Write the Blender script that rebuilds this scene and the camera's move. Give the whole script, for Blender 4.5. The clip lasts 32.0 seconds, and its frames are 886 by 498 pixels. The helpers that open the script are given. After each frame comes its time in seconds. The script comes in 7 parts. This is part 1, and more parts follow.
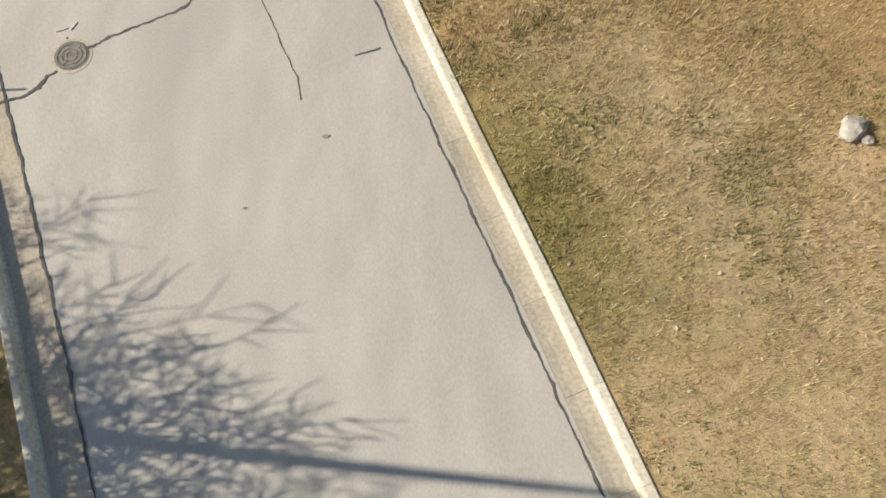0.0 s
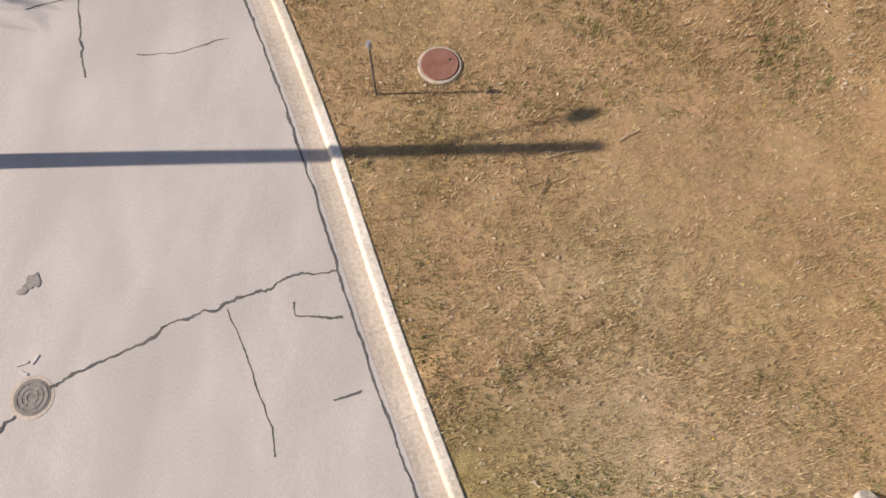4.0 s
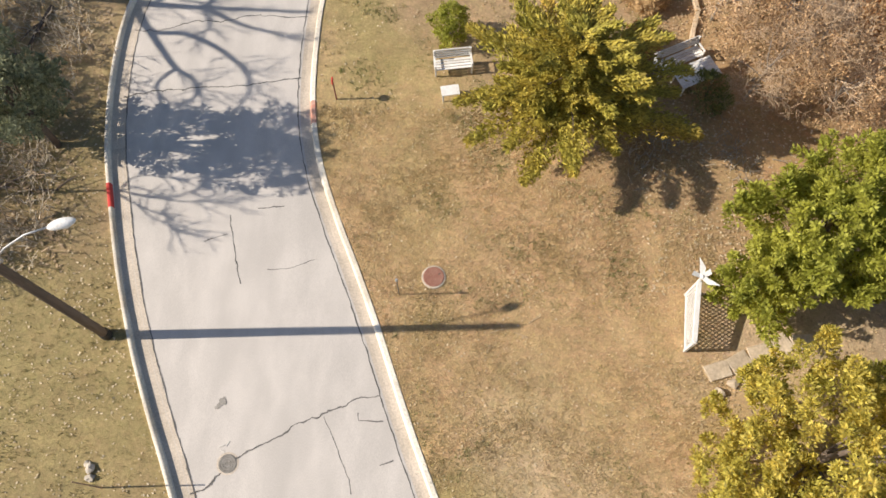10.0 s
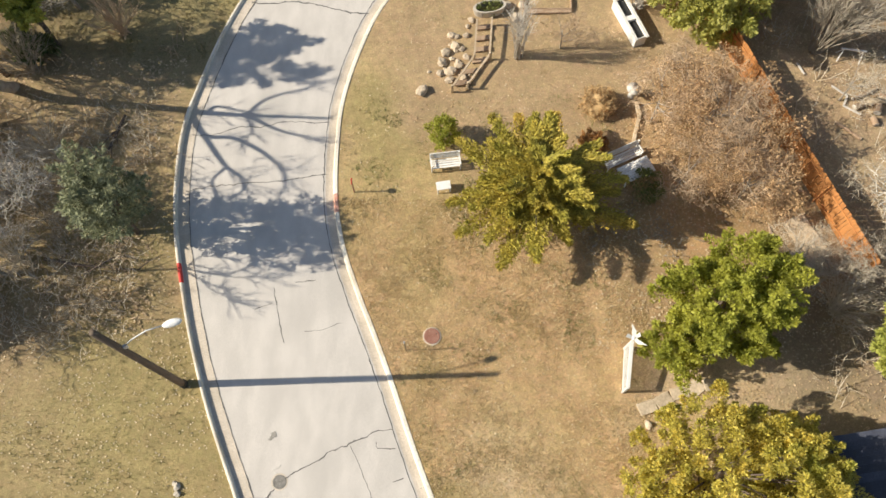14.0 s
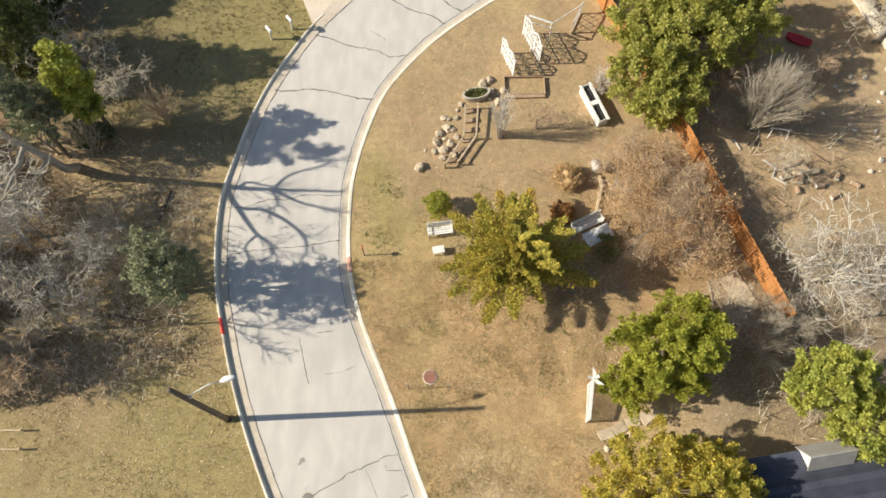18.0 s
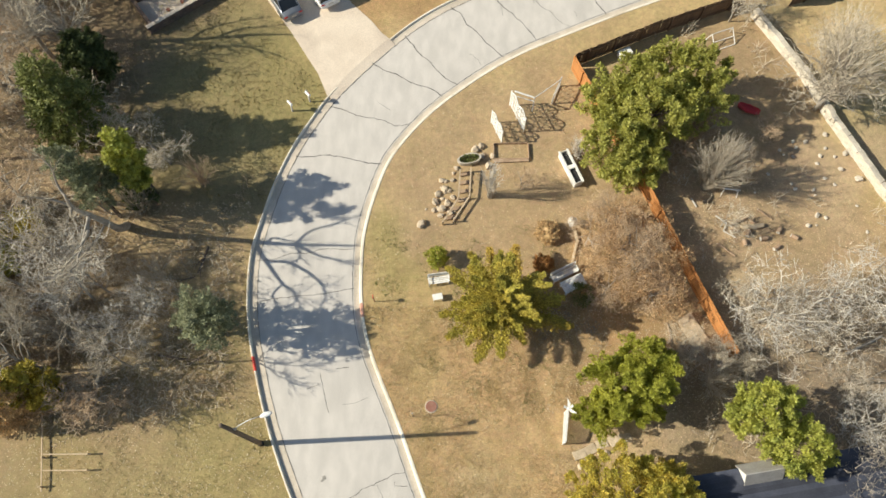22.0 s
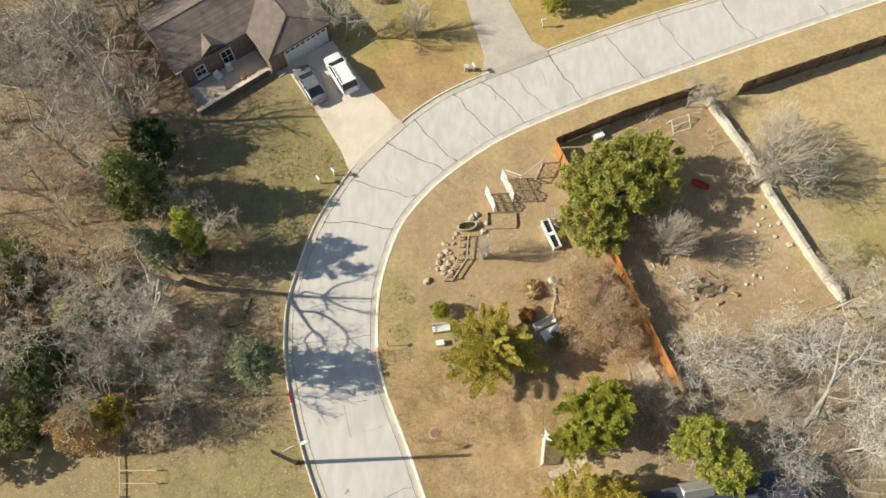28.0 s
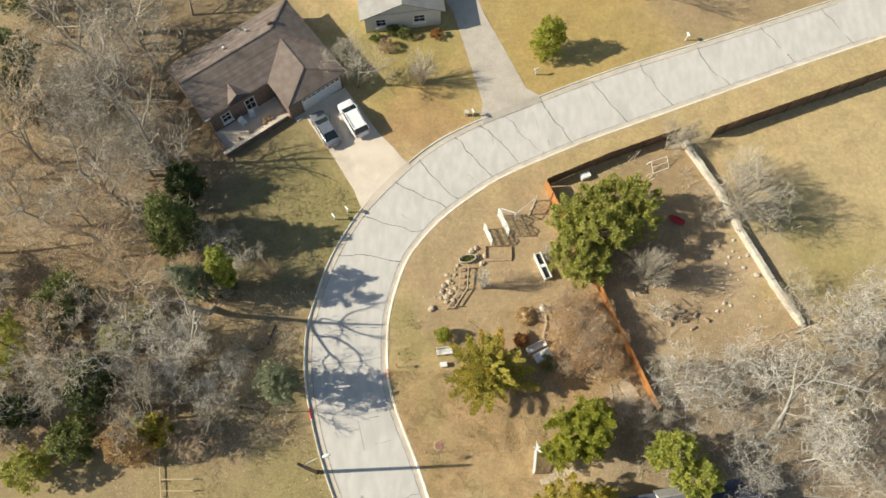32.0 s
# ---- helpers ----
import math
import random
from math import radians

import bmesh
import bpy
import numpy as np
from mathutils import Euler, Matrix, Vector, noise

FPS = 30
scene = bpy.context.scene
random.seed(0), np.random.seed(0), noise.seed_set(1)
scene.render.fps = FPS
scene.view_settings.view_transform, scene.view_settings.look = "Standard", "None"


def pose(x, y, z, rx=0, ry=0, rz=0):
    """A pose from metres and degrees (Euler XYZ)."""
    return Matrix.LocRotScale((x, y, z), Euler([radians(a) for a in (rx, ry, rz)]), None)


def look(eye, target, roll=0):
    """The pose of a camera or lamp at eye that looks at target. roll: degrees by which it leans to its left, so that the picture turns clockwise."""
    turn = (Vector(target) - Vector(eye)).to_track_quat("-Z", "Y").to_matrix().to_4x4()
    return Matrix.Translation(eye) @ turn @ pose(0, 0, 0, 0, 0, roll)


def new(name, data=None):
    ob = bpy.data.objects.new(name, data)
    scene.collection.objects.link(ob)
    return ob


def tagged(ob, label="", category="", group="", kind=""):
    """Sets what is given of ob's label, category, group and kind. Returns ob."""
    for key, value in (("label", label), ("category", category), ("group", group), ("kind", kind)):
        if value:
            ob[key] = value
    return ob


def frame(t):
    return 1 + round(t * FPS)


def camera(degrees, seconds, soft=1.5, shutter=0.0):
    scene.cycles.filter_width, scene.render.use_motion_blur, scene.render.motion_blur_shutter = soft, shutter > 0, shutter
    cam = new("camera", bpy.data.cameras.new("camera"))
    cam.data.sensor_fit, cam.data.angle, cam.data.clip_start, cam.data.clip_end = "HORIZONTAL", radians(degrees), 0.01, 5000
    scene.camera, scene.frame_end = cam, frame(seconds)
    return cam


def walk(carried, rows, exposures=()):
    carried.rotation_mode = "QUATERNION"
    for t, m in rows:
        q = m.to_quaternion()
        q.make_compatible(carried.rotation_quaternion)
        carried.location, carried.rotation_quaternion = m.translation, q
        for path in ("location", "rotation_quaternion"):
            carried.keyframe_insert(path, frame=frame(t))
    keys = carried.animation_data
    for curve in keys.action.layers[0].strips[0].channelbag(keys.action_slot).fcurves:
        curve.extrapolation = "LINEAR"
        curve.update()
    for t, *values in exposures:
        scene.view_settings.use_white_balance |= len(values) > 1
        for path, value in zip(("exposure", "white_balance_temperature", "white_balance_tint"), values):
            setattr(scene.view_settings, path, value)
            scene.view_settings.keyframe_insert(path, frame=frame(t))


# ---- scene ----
from mathutils import geometry

# ---- camera: a drone that slides forward, then climbs straight up ----
cam = camera(61.5, 32.0, soft=1.6)
# seconds, x, y, z, tilt from straight down, turn, lean
PATH = [
    (0.0, -0.43, -7.03, 10.78, 21.13, 0.39, -0.09),
    (0.5, -0.34, -5.42, 10.65, 21.23, 0.85, 0.23),
    (1.0, -0.35, -3.58, 10.54, 21.62, 0.40, -0.02),
    (1.5, -0.39, -1.90, 10.69, 22.37, 0.45, -0.07),
    (2.0, -0.37, -1.38, 10.77, 21.81, 0.80, -0.05),
    (2.5, -0.34, -1.32, 10.97, 21.34, 0.95, 0.01),
    (4.5, -0.20, -1.45, 12.88, 21.64, 0.79, 0.27),
    (5.0, -0.24, -1.48, 13.94, 21.70, 0.91, 0.31),
    (5.5, -0.25, -1.50, 15.08, 21.61, 0.93, 0.35),
    (6.0, -0.21, -1.52, 16.23, 21.50, 0.97, 0.34),
    (6.5, -0.15, -1.55, 17.35, 21.48, 1.10, 0.27),
    (7.0, -0.09, -1.58, 18.45, 21.56, 1.23, 0.18),
    (7.5, -0.01, -1.61, 19.55, 21.70, 1.25, 0.15),
    (8.0, 0.04, -1.63, 20.62, 21.82, 1.21, 0.16),
    (8.5, 0.06, -1.65, 21.64, 21.89, 1.23, 0.09),
    (9.0, 0.08, -1.66, 22.66, 21.88, 1.26, -0.01),
    (9.5, 0.09, -1.65, 23.71, 21.78, 1.26, -0.07),
    (10.0, 0.10, -1.62, 24.78, 21.65, 1.20, -0.09),
    (10.5, 0.10, -1.57, 25.89, 21.49, 1.07, -0.04),
    (11.0, 0.08, -1.50, 27.00, 21.30, 0.87, 0.02),
    (11.5, 0.06, -1.44, 28.10, 21.10, 0.71, 0.06),
    (12.0, 0.06, -1.39, 29.20, 20.94, 0.60, 0.10),
    (12.5, 0.07, -1.35, 30.26, 20.83, 0.52, 0.12),
    (13.0, 0.10, -1.30, 31.29, 20.79, 0.47, 0.13),
    (13.5, 0.12, -1.25, 32.36, 20.75, 0.44, 0.11),
    (14.0, 0.14, -1.18, 33.48, 20.63, 0.39, 0.13),
    (14.5, 0.17, -1.11, 34.59, 20.44, 0.31, 0.20),
    (16.5, 0.19, -1.01, 38.41, 20.70, 0.05, 0.21),
    (17.0, 0.20, -0.90, 39.47, 20.61, -0.12, 0.17),
    (17.5, 0.21, -0.81, 40.53, 20.53, -0.24, 0.18),
    (18.0, 0.24, -0.75, 41.60, 20.47, -0.29, 0.19),
    (18.5, 0.26, -0.69, 42.65, 20.46, -0.31, 0.15),
    (19.0, 0.29, -0.66, 43.67, 20.49, -0.34, 0.08),
    (19.5, 0.32, -0.62, 44.73, 20.51, -0.35, 0.04),
    (20.0, 0.35, -0.59, 45.79, 20.50, -0.35, 0.02),
    (20.5, 0.36, -0.54, 46.79, 20.49, -0.31, -0.07),
    (21.0, 0.36, -0.49, 47.78, 20.47, -0.28, -0.16),
    (21.5, 0.36, -0.42, 48.81, 20.46, -0.27, -0.18),
    (22.0, 0.36, -0.36, 49.90, 20.46, -0.27, -0.16),
    (22.5, 0.36, -0.33, 50.99, 20.47, -0.28, -0.16),
    (23.0, 0.36, -0.32, 51.99, 20.53, -0.29, -0.20),
    (23.5, 0.37, -0.32, 52.93, 20.60, -0.27, -0.24),
    (24.0, 0.39, -0.34, 53.95, 20.62, -0.24, -0.24),
    (24.5, 0.41, -0.36, 54.99, 20.60, -0.23, -0.16),
    (25.0, 0.42, -0.36, 55.99, 20.59, -0.25, -0.03),
    (25.5, 0.42, -0.33, 56.98, 20.61, -0.28, 0.12),
    (27.5, 0.35, -0.29, 61.03, 20.67, -0.09, 0.02),
    (28.0, 0.30, -0.24, 62.10, 20.66, -0.00, -0.04),
    (28.5, 0.25, -0.19, 63.14, 20.65, 0.03, -0.05),
    (29.0, 0.20, -0.16, 64.17, 20.63, 0.01, -0.06),
    (29.5, 0.14, -0.12, 65.17, 20.62, -0.03, -0.06),
    (30.0, 0.11, -0.08, 66.15, 20.65, -0.07, -0.03),
    (30.5, 0.09, -0.05, 67.19, 20.65, -0.04, -0.04),
    (31.0, 0.07, -0.03, 68.29, 20.61, 0.02, -0.09),
    (31.5, 0.05, -0.01, 69.35, 20.58, 0.03, -0.12),
    (32.0, 0.03, 0.01, 70.40, 20.56, 0.00, -0.14),
]
EXPOSURES = [(0.0, 0.0, 6900, 5), (2.5, 0.0, 6620, 8), (4.5, 0.0, 6680, 22), (7.0, 0.0, 6660, 29), (8.0, 0.12, 6650, 27), (9.0, 0.28, 6600, 18), (11.0, 0.42, 6750, 9), (14.0, 0.46, 6800, 7), (20.0, 0.43, 6750, 4), (32.0, 0.39, 6700, 2)]
walk(cam, [(t, pose(x, y, z, tilt, 0, turn) @ pose(0, 0, 0, 0, 0, lean)) for t, x, y, z, tilt, turn, lean in PATH], EXPOSURES)

# ---- daylight ----
SUN_EL, SHADOW = radians(33.6), Vector((1.0, 0.042, 0))
world = bpy.data.worlds.new("sky")
scene.world = world
world.use_nodes = True
sky = world.node_tree.nodes.new("ShaderNodeTexSky")
sky.sky_type, sky.sun_disc, sky.sun_elevation, sky.sun_rotation = "NISHITA", False, SUN_EL, radians(-92)
back = world.node_tree.nodes["Background"]
world.node_tree.links.new(sky.outputs[0], back.inputs[0])
back.inputs[1].default_value = 0.085
sun = new("sun", bpy.data.lights.new("sun", "SUN"))
sun.data.energy, sun.data.angle, sun.data.color = 4.75, radians(0.53), (1.0, 0.92, 0.80)
sun.matrix_world = look(Vector((-math.cos(SUN_EL), -0.042 * math.cos(SUN_EL), math.sin(SUN_EL))) * 120, (0, 0, 0))

# ---- materials ----
def nodes_of(name):
    m = bpy.data.materials.new(name)
    m.use_nodes = True
    nt = m.node_tree
    return m, nt, nt.nodes["Principled BSDF"]


def surface(name, a, b, scale=4.0, rough=0.85, fine=40.0, bump=0.3, metal=0.0, spread=0.12, island=False, leaf=0.0, third=None, stretch=None, speckle=0.2):
    """Two colours mixed by coarse noise, speckled by fine noise, with relief; each object or island a shade of its own."""
    m, nt, bsdf = nodes_of(name)
    n, link = nt.nodes, nt.links
    co = n.new("ShaderNodeTexCoord").outputs["Object"]
    if stretch:
        mp = n.new("ShaderNodeMapping")
        mp.inputs["Scale"].default_value = stretch
        link.new(co, mp.inputs["Vector"])
        co = mp.outputs["Vector"]
    def noise_at(s, detail=6):
        t = n.new("ShaderNodeTexNoise")
        t.inputs["Scale"].default_value, t.inputs["Detail"].default_value = s, detail
        link.new(co, t.inputs["Vector"])
        return t.outputs["Fac"]
    def ramp(fac, lo, hi):
        r = n.new("ShaderNodeMapRange")
        r.inputs["From Min"].default_value, r.inputs["From Max"].default_value = lo, hi
        link.new(fac, r.inputs["Value"])
        return r.outputs["Result"]
    def mixed(fac, x, y):
        k = n.new("ShaderNodeMix")
        k.data_type = "RGBA"
        if isinstance(fac, float):
            k.inputs[0].default_value = fac
        else:
            link.new(fac, k.inputs[0])
        for slot, v in ((6, x), (7, y)):
            if isinstance(v, tuple):
                k.inputs[slot].default_value = (*v, 1)
            else:
                link.new(v, k.inputs[slot])
        return k.outputs[2]
    col = mixed(ramp(noise_at(scale), 0.35, 0.65), a, b)
    if third:
        col = mixed(ramp(noise_at(scale * 0.31, 3), 0.52, 0.68), col, third)
    speck = noise_at(fine, 3)
    hsv = n.new("ShaderNodeHueSaturation")
    link.new(col, hsv.inputs["Color"])
    rnd = n.new("ShaderNodeNewGeometry").outputs["Random Per Island"] if island else n.new("ShaderNodeObjectInfo").outputs["Random"]
    add = n.new("ShaderNodeMath")
    add.operation = "MULTIPLY_ADD"
    link.new(rnd, add.inputs[0])
    add.inputs[1].default_value = 2 * spread
    add.inputs[2].default_value = 1 - spread
    mul = n.new("ShaderNodeMath")
    mul.operation = "MULTIPLY"
    link.new(add.outputs[0], mul.inputs[0])
    sp = n.new("ShaderNodeMapRange")
    link.new(speck, sp.inputs["Value"])
    sp.inputs["From Min"].default_value, sp.inputs["From Max"].default_value = 0.25, 0.75
    sp.inputs["To Min"].default_value, sp.inputs["To Max"].default_value = 1 - speckle, 1 + speckle
    link.new(sp.outputs["Result"], mul.inputs[1])
    link.new(mul.outputs[0], hsv.inputs["Value"])
    link.new(hsv.outputs[0], bsdf.inputs["Base Color"])
    bsdf.inputs["Roughness"].default_value, bsdf.inputs["Metallic"].default_value = rough, metal
    if bump:
        bp = n.new("ShaderNodeBump")
        bp.inputs["Strength"].default_value, bp.inputs["Distance"].default_value = bump, 0.02
        link.new(speck, bp.inputs["Height"])
        link.new(bp.outputs[0], bsdf.inputs["Normal"])
    if leaf:
        tr = n.new("ShaderNodeBsdfTranslucent")
        link.new(hsv.outputs[0], tr.inputs["Color"])
        sh = n.new("ShaderNodeMixShader")
        sh.inputs[0].default_value = leaf
        link.new(bsdf.outputs[0], sh.inputs[1])
        link.new(tr.outputs[0], sh.inputs[2])
        link.new(sh.outputs[0], n["Material Output"].inputs[0])
    return m


def ground_surface():
    """Soil, dry grass, leaf litter and some tree shade: the cover painted on the sheet's corners, broken up by noise at
    three sizes.
    """
    m, nt, bsdf = nodes_of("ground_cover")
    n, link = nt.nodes, nt.links
    co = n.new("ShaderNodeTexCoord").outputs["Object"]
    at = n.new("ShaderNodeAttribute")
    at.attribute_name = "cover"
    col = at.outputs["Color"]
    last = None
    for s, lo, hi, sat in ((0.45, 0.84, 1.16, 0.3), (2.6, 0.80, 1.20, 0.5), (9.0, 0.74, 1.26, 0.4), (38.0, 0.74, 1.26, 0.2), (85.0, 0.84, 1.16, 0.1)):
        t = n.new("ShaderNodeTexNoise")
        t.inputs["Scale"].default_value, t.inputs["Detail"].default_value, t.inputs["Roughness"].default_value = s, 5, 0.7
        link.new(co, t.inputs["Vector"])
        r = n.new("ShaderNodeMapRange")
        r.inputs["From Min"].default_value, r.inputs["From Max"].default_value = 0.28, 0.72
        r.inputs["To Min"].default_value, r.inputs["To Max"].default_value = lo, hi
        link.new(t.outputs["Fac"], r.inputs["Value"])
        h = n.new("ShaderNodeHueSaturation")
        link.new(col, h.inputs["Color"])
        link.new(r.outputs["Result"], h.inputs["Value"])
        q = n.new("ShaderNodeMapRange")
        q.inputs["From Min"].default_value, q.inputs["From Max"].default_value = 0.3, 0.7
        q.inputs["To Min"].default_value, q.inputs["To Max"].default_value = 0.5 + 0.018 * sat, 0.5 - 0.035 * sat
        link.new(t.outputs["Color"], q.inputs["Value"])
        link.new(q.outputs["Result"], h.inputs["Hue"])
        col, last = h.outputs[0], t.outputs["Fac"]
    link.new(col, bsdf.inputs["Base Color"])
    bsdf.inputs["Roughness"].default_value = 0.95
    bp = n.new("ShaderNodeBump")
    bp.inputs["Strength"].default_value, bp.inputs["Distance"].default_value = 0.5, 0.03
    link.new(last, bp.inputs["Height"])
    link.new(bp.outputs[0], bsdf.inputs["Normal"])
    return m


GROUND = ground_surface()
CONCRETE = surface("street_concrete", (0.535, 0.497, 0.457), (0.612, 0.568, 0.522), 0.95, 0.9, 34.0, 0.05, spread=0.0, third=(0.505, 0.470, 0.432), speckle=0.12, stretch=(1.6, 0.6, 1))
# Cream kerb concrete, made paler still to hold the sun's highlight on its top.
CURB = surface("curb_concrete", (0.76, 0.69, 0.57), (0.82, 0.76, 0.65), 1.2, 0.9, 18.0, 0.25, spread=0.07, third=(0.62, 0.53, 0.41))
GUTTER = surface("gutter_concrete", (0.50, 0.43, 0.345), (0.60, 0.52, 0.43), 1.0, 0.9, 16.0, 0.25, spread=0.07)
DRIVE = surface("driveway_concrete", (0.66, 0.55, 0.44), (0.74, 0.63, 0.51), 0.6, 0.9, 14.0, 0.2, spread=0.03, third=(0.58, 0.48, 0.385))
DRIVE_OLD = surface("old_driveway", (0.43, 0.37, 0.305), (0.51, 0.445, 0.375), 0.7, 0.9, 12.0, 0.3, spread=0.05)
CRACK = surface("crack_filler", (0.10, 0.095, 0.09), (0.16, 0.15, 0.14), 3.0, 0.9, 30.0, 0.3)
STAIN = surface("oil_stain", (0.27, 0.25, 0.22), (0.36, 0.335, 0.30), 6.0, 0.85, 40.0, 0.1)
FADED_PAINT = surface("faded_red_paint", (0.66, 0.27, 0.19), (0.64, 0.42, 0.32), 5.0, 0.8, 30.0, 0.2)
RED_PAINT = surface("red_paint", (0.75, 0.07, 0.05), (0.62, 0.06, 0.05), 3.0, 0.6, 30.0, 0.2)
IRON = surface("cast_iron", (0.16, 0.14, 0.12), (0.22, 0.19, 0.16), 5.0, 0.7, 60.0, 0.5, metal=0.3)
RUST = surface("rusty_lid", (0.30, 0.13, 0.09), (0.36, 0.18, 0.13), 5.0, 0.85, 60.0, 0.5)
STEEL = surface("galvanised_steel", (0.45, 0.46, 0.47), (0.55, 0.56, 0.57), 4.0, 0.5, 30.0, 0.1, metal=0.5)
POLE_WOOD = surface("pole_wood", (0.10, 0.075, 0.055), (0.15, 0.11, 0.08), 3.0, 0.9, 25.0, 0.5, stretch=(1, 1, 0.1))
WHITE = surface("white_paint", (0.80, 0.79, 0.76), (0.72, 0.70, 0.66), 3.0, 0.55, 30.0, 0.1)
GREY_WHITE = surface("weathered_white", (0.66, 0.63, 0.58), (0.52, 0.48, 0.43), 4.0, 0.8, 30.0, 0.3)
FENCE = surface("cedar_fence", (0.50, 0.22, 0.07), (0.42, 0.19, 0.07), 2.0, 0.8, 22.0, 0.3, spread=0.07, stretch=(1, 1, 0.2))
TIMBER = surface("weathered_timber", (0.30, 0.20, 0.13), (0.40, 0.29, 0.20), 3.0, 0.9, 25.0, 0.4, spread=0.2)
STONE = surface("field_stone", (0.46, 0.37, 0.27), (0.56, 0.46, 0.34), 2.0, 0.9, 14.0, 0.6, spread=0.18)
WALL_STONE = surface("rubble_wall_stone", (0.50, 0.44, 0.365), (0.60, 0.545, 0.46), 1.5, 0.9, 14.0, 0.6, spread=0.12)
ROCK_GREY = surface("grey_rock", (0.36, 0.33, 0.29), (0.56, 0.53, 0.48), 3.0, 0.9, 12.0, 0.8, spread=0.1)
BARK = surface("grey_bark", (0.30, 0.26, 0.22), (0.40, 0.36, 0.31), 3.0, 0.9, 25.0, 0.5, spread=0.15)
TWIG = surface("grey_twigs", (0.42, 0.36, 0.275), (0.57, 0.495, 0.39), 2.0, 0.9, 20.0, 0.0, spread=0.18)
TWIG_DULL = surface("dull_twigs", (0.31, 0.265, 0.21), (0.43, 0.375, 0.30), 2.0, 0.9, 20.0, 0.0, spread=0.18)
TWIG_TAN = surface("tan_twigs", (0.42, 0.30, 0.19), (0.54, 0.40, 0.27), 2.0, 0.9, 20.0, 0.0, spread=0.18)
PALE_BARK = surface("pale_bark", (0.44, 0.40, 0.345), (0.56, 0.515, 0.455), 2.0, 0.9, 20.0, 0.3, spread=0.1)
TWIG_PALE = surface("pale_twigs", (0.50, 0.45, 0.385), (0.66, 0.61, 0.535), 2.0, 0.9, 20.0, 0.0, spread=0.15)
DARK_BARK = surface("dark_bark", (0.12, 0.09, 0.07), (0.18, 0.14, 0.11), 3.0, 0.9, 25.0, 0.5)
LEAF_CEDAR = surface("cedar_fronds", (0.36, 0.32, 0.05), (0.52, 0.41, 0.07), 0.9, 0.7, 9.0, 0.0, spread=0.45, third=(0.50, 0.34, 0.06), island=True, leaf=0.25)
LEAF_GREEN = surface("bright_foliage", (0.33, 0.345, 0.05), (0.48, 0.47, 0.08), 0.9, 0.65, 9.0, 0.0, spread=0.35, island=True, leaf=0.42)
LEAF_LIME = surface("lime_foliage", (0.38, 0.41, 0.09), (0.50, 0.49, 0.11), 0.9, 0.65, 9.0, 0.0, spread=0.3, island=True, leaf=0.42)
LEAF_GOLD = surface("golden_olive_foliage", (0.52, 0.45, 0.085), (0.66, 0.54, 0.12), 1.6, 0.65, 9.0, 0.0, spread=0.45, third=(0.46, 0.44, 0.085), island=True, leaf=0.42)
LEAF_OLIVE = surface("olive_foliage", (0.36, 0.365, 0.085), (0.48, 0.455, 0.12), 0.9, 0.65, 9.0, 0.0, spread=0.3, island=True, leaf=0.42)
LEAF_GREYGREEN = surface("grey_green_foliage", (0.20, 0.22, 0.125), (0.31, 0.32, 0.19), 0.9, 0.7, 9.0, 0.0, spread=0.35, island=True, leaf=0.2)
LEAF_DARK = surface("dark_foliage", (0.085, 0.11, 0.035), (0.14, 0.16, 0.05), 0.9, 0.7, 9.0, 0.0, spread=0.35, island=True, leaf=0.2)
LEAF_BROWN = surface("dry_brown_leaves", (0.44, 0.32, 0.19), (0.56, 0.43, 0.28), 0.9, 0.8, 9.0, 0.0, spread=0.35, island=True, leaf=0.2)
LEAF_ORANGE = surface("rust_shrub", (0.36, 0.17, 0.05), (0.42, 0.22, 0.08), 1.5, 0.8, 9.0, 0.0, spread=0.3, island=True, leaf=0.2)
GRASS = surface("dry_grass", (0.475, 0.365, 0.19), (0.56, 0.445, 0.25), 0.5, 0.9, 9.0, 0.0, spread=0.23, island=True, leaf=0.2, third=(0.40, 0.33, 0.13))
ROOF = surface("brown_shingles", (0.185, 0.140, 0.118), (0.25, 0.197, 0.165), 1.2, 0.9, 16.0, 0.6, spread=0.18)
ROOF_GREY = surface("grey_shingles", (0.30, 0.28, 0.26), (0.36, 0.34, 0.32), 1.2, 0.9, 16.0, 0.6, spread=0.15)
ROOF_NAVY = surface("slate_blue_shingles", (0.036, 0.041, 0.062), (0.058, 0.064, 0.090), 1.0, 0.8, 16.0, 0.5, spread=0.3)
BRICK = surface("brown_brick", (0.17, 0.12, 0.095), (0.23, 0.165, 0.13), 4.0, 0.9, 20.0, 0.5)
SIDING = surface("pale_siding", (0.62, 0.60, 0.56), (0.68, 0.66, 0.62), 2.0, 0.8, 20.0, 0.2)
TILE = surface("porch_slab", (0.50, 0.44, 0.37), (0.56, 0.50, 0.43), 1.5, 0.9, 18.0, 0.2)
DARK = surface("black_trim", (0.02, 0.02, 0.02), (0.035, 0.035, 0.035), 5.0, 0.6, 30.0, 0.1)
TYRE = surface("tyre_rubber", (0.02, 0.02, 0.02), (0.03, 0.03, 0.03), 8.0, 0.9, 40.0, 0.2)
CAR_WHITE = surface("white_car_paint", (0.78, 0.78, 0.78), (0.80, 0.80, 0.80), 2.0, 0.25, 30.0, 0.0)
CAR_SILVER = surface("silver_car_paint", (0.20, 0.215, 0.24), (0.24, 0.255, 0.28), 2.0, 0.28, 30.0, 0.0, metal=0.4)
RED = surface("red_plastic", (0.55, 0.03, 0.04), (0.48, 0.03, 0.04), 4.0, 0.45, 30.0, 0.0)
YELLOW = surface("yellow_flowers", (0.75, 0.58, 0.06), (0.65, 0.55, 0.12), 6.0, 0.7, 30.0, 0.1)
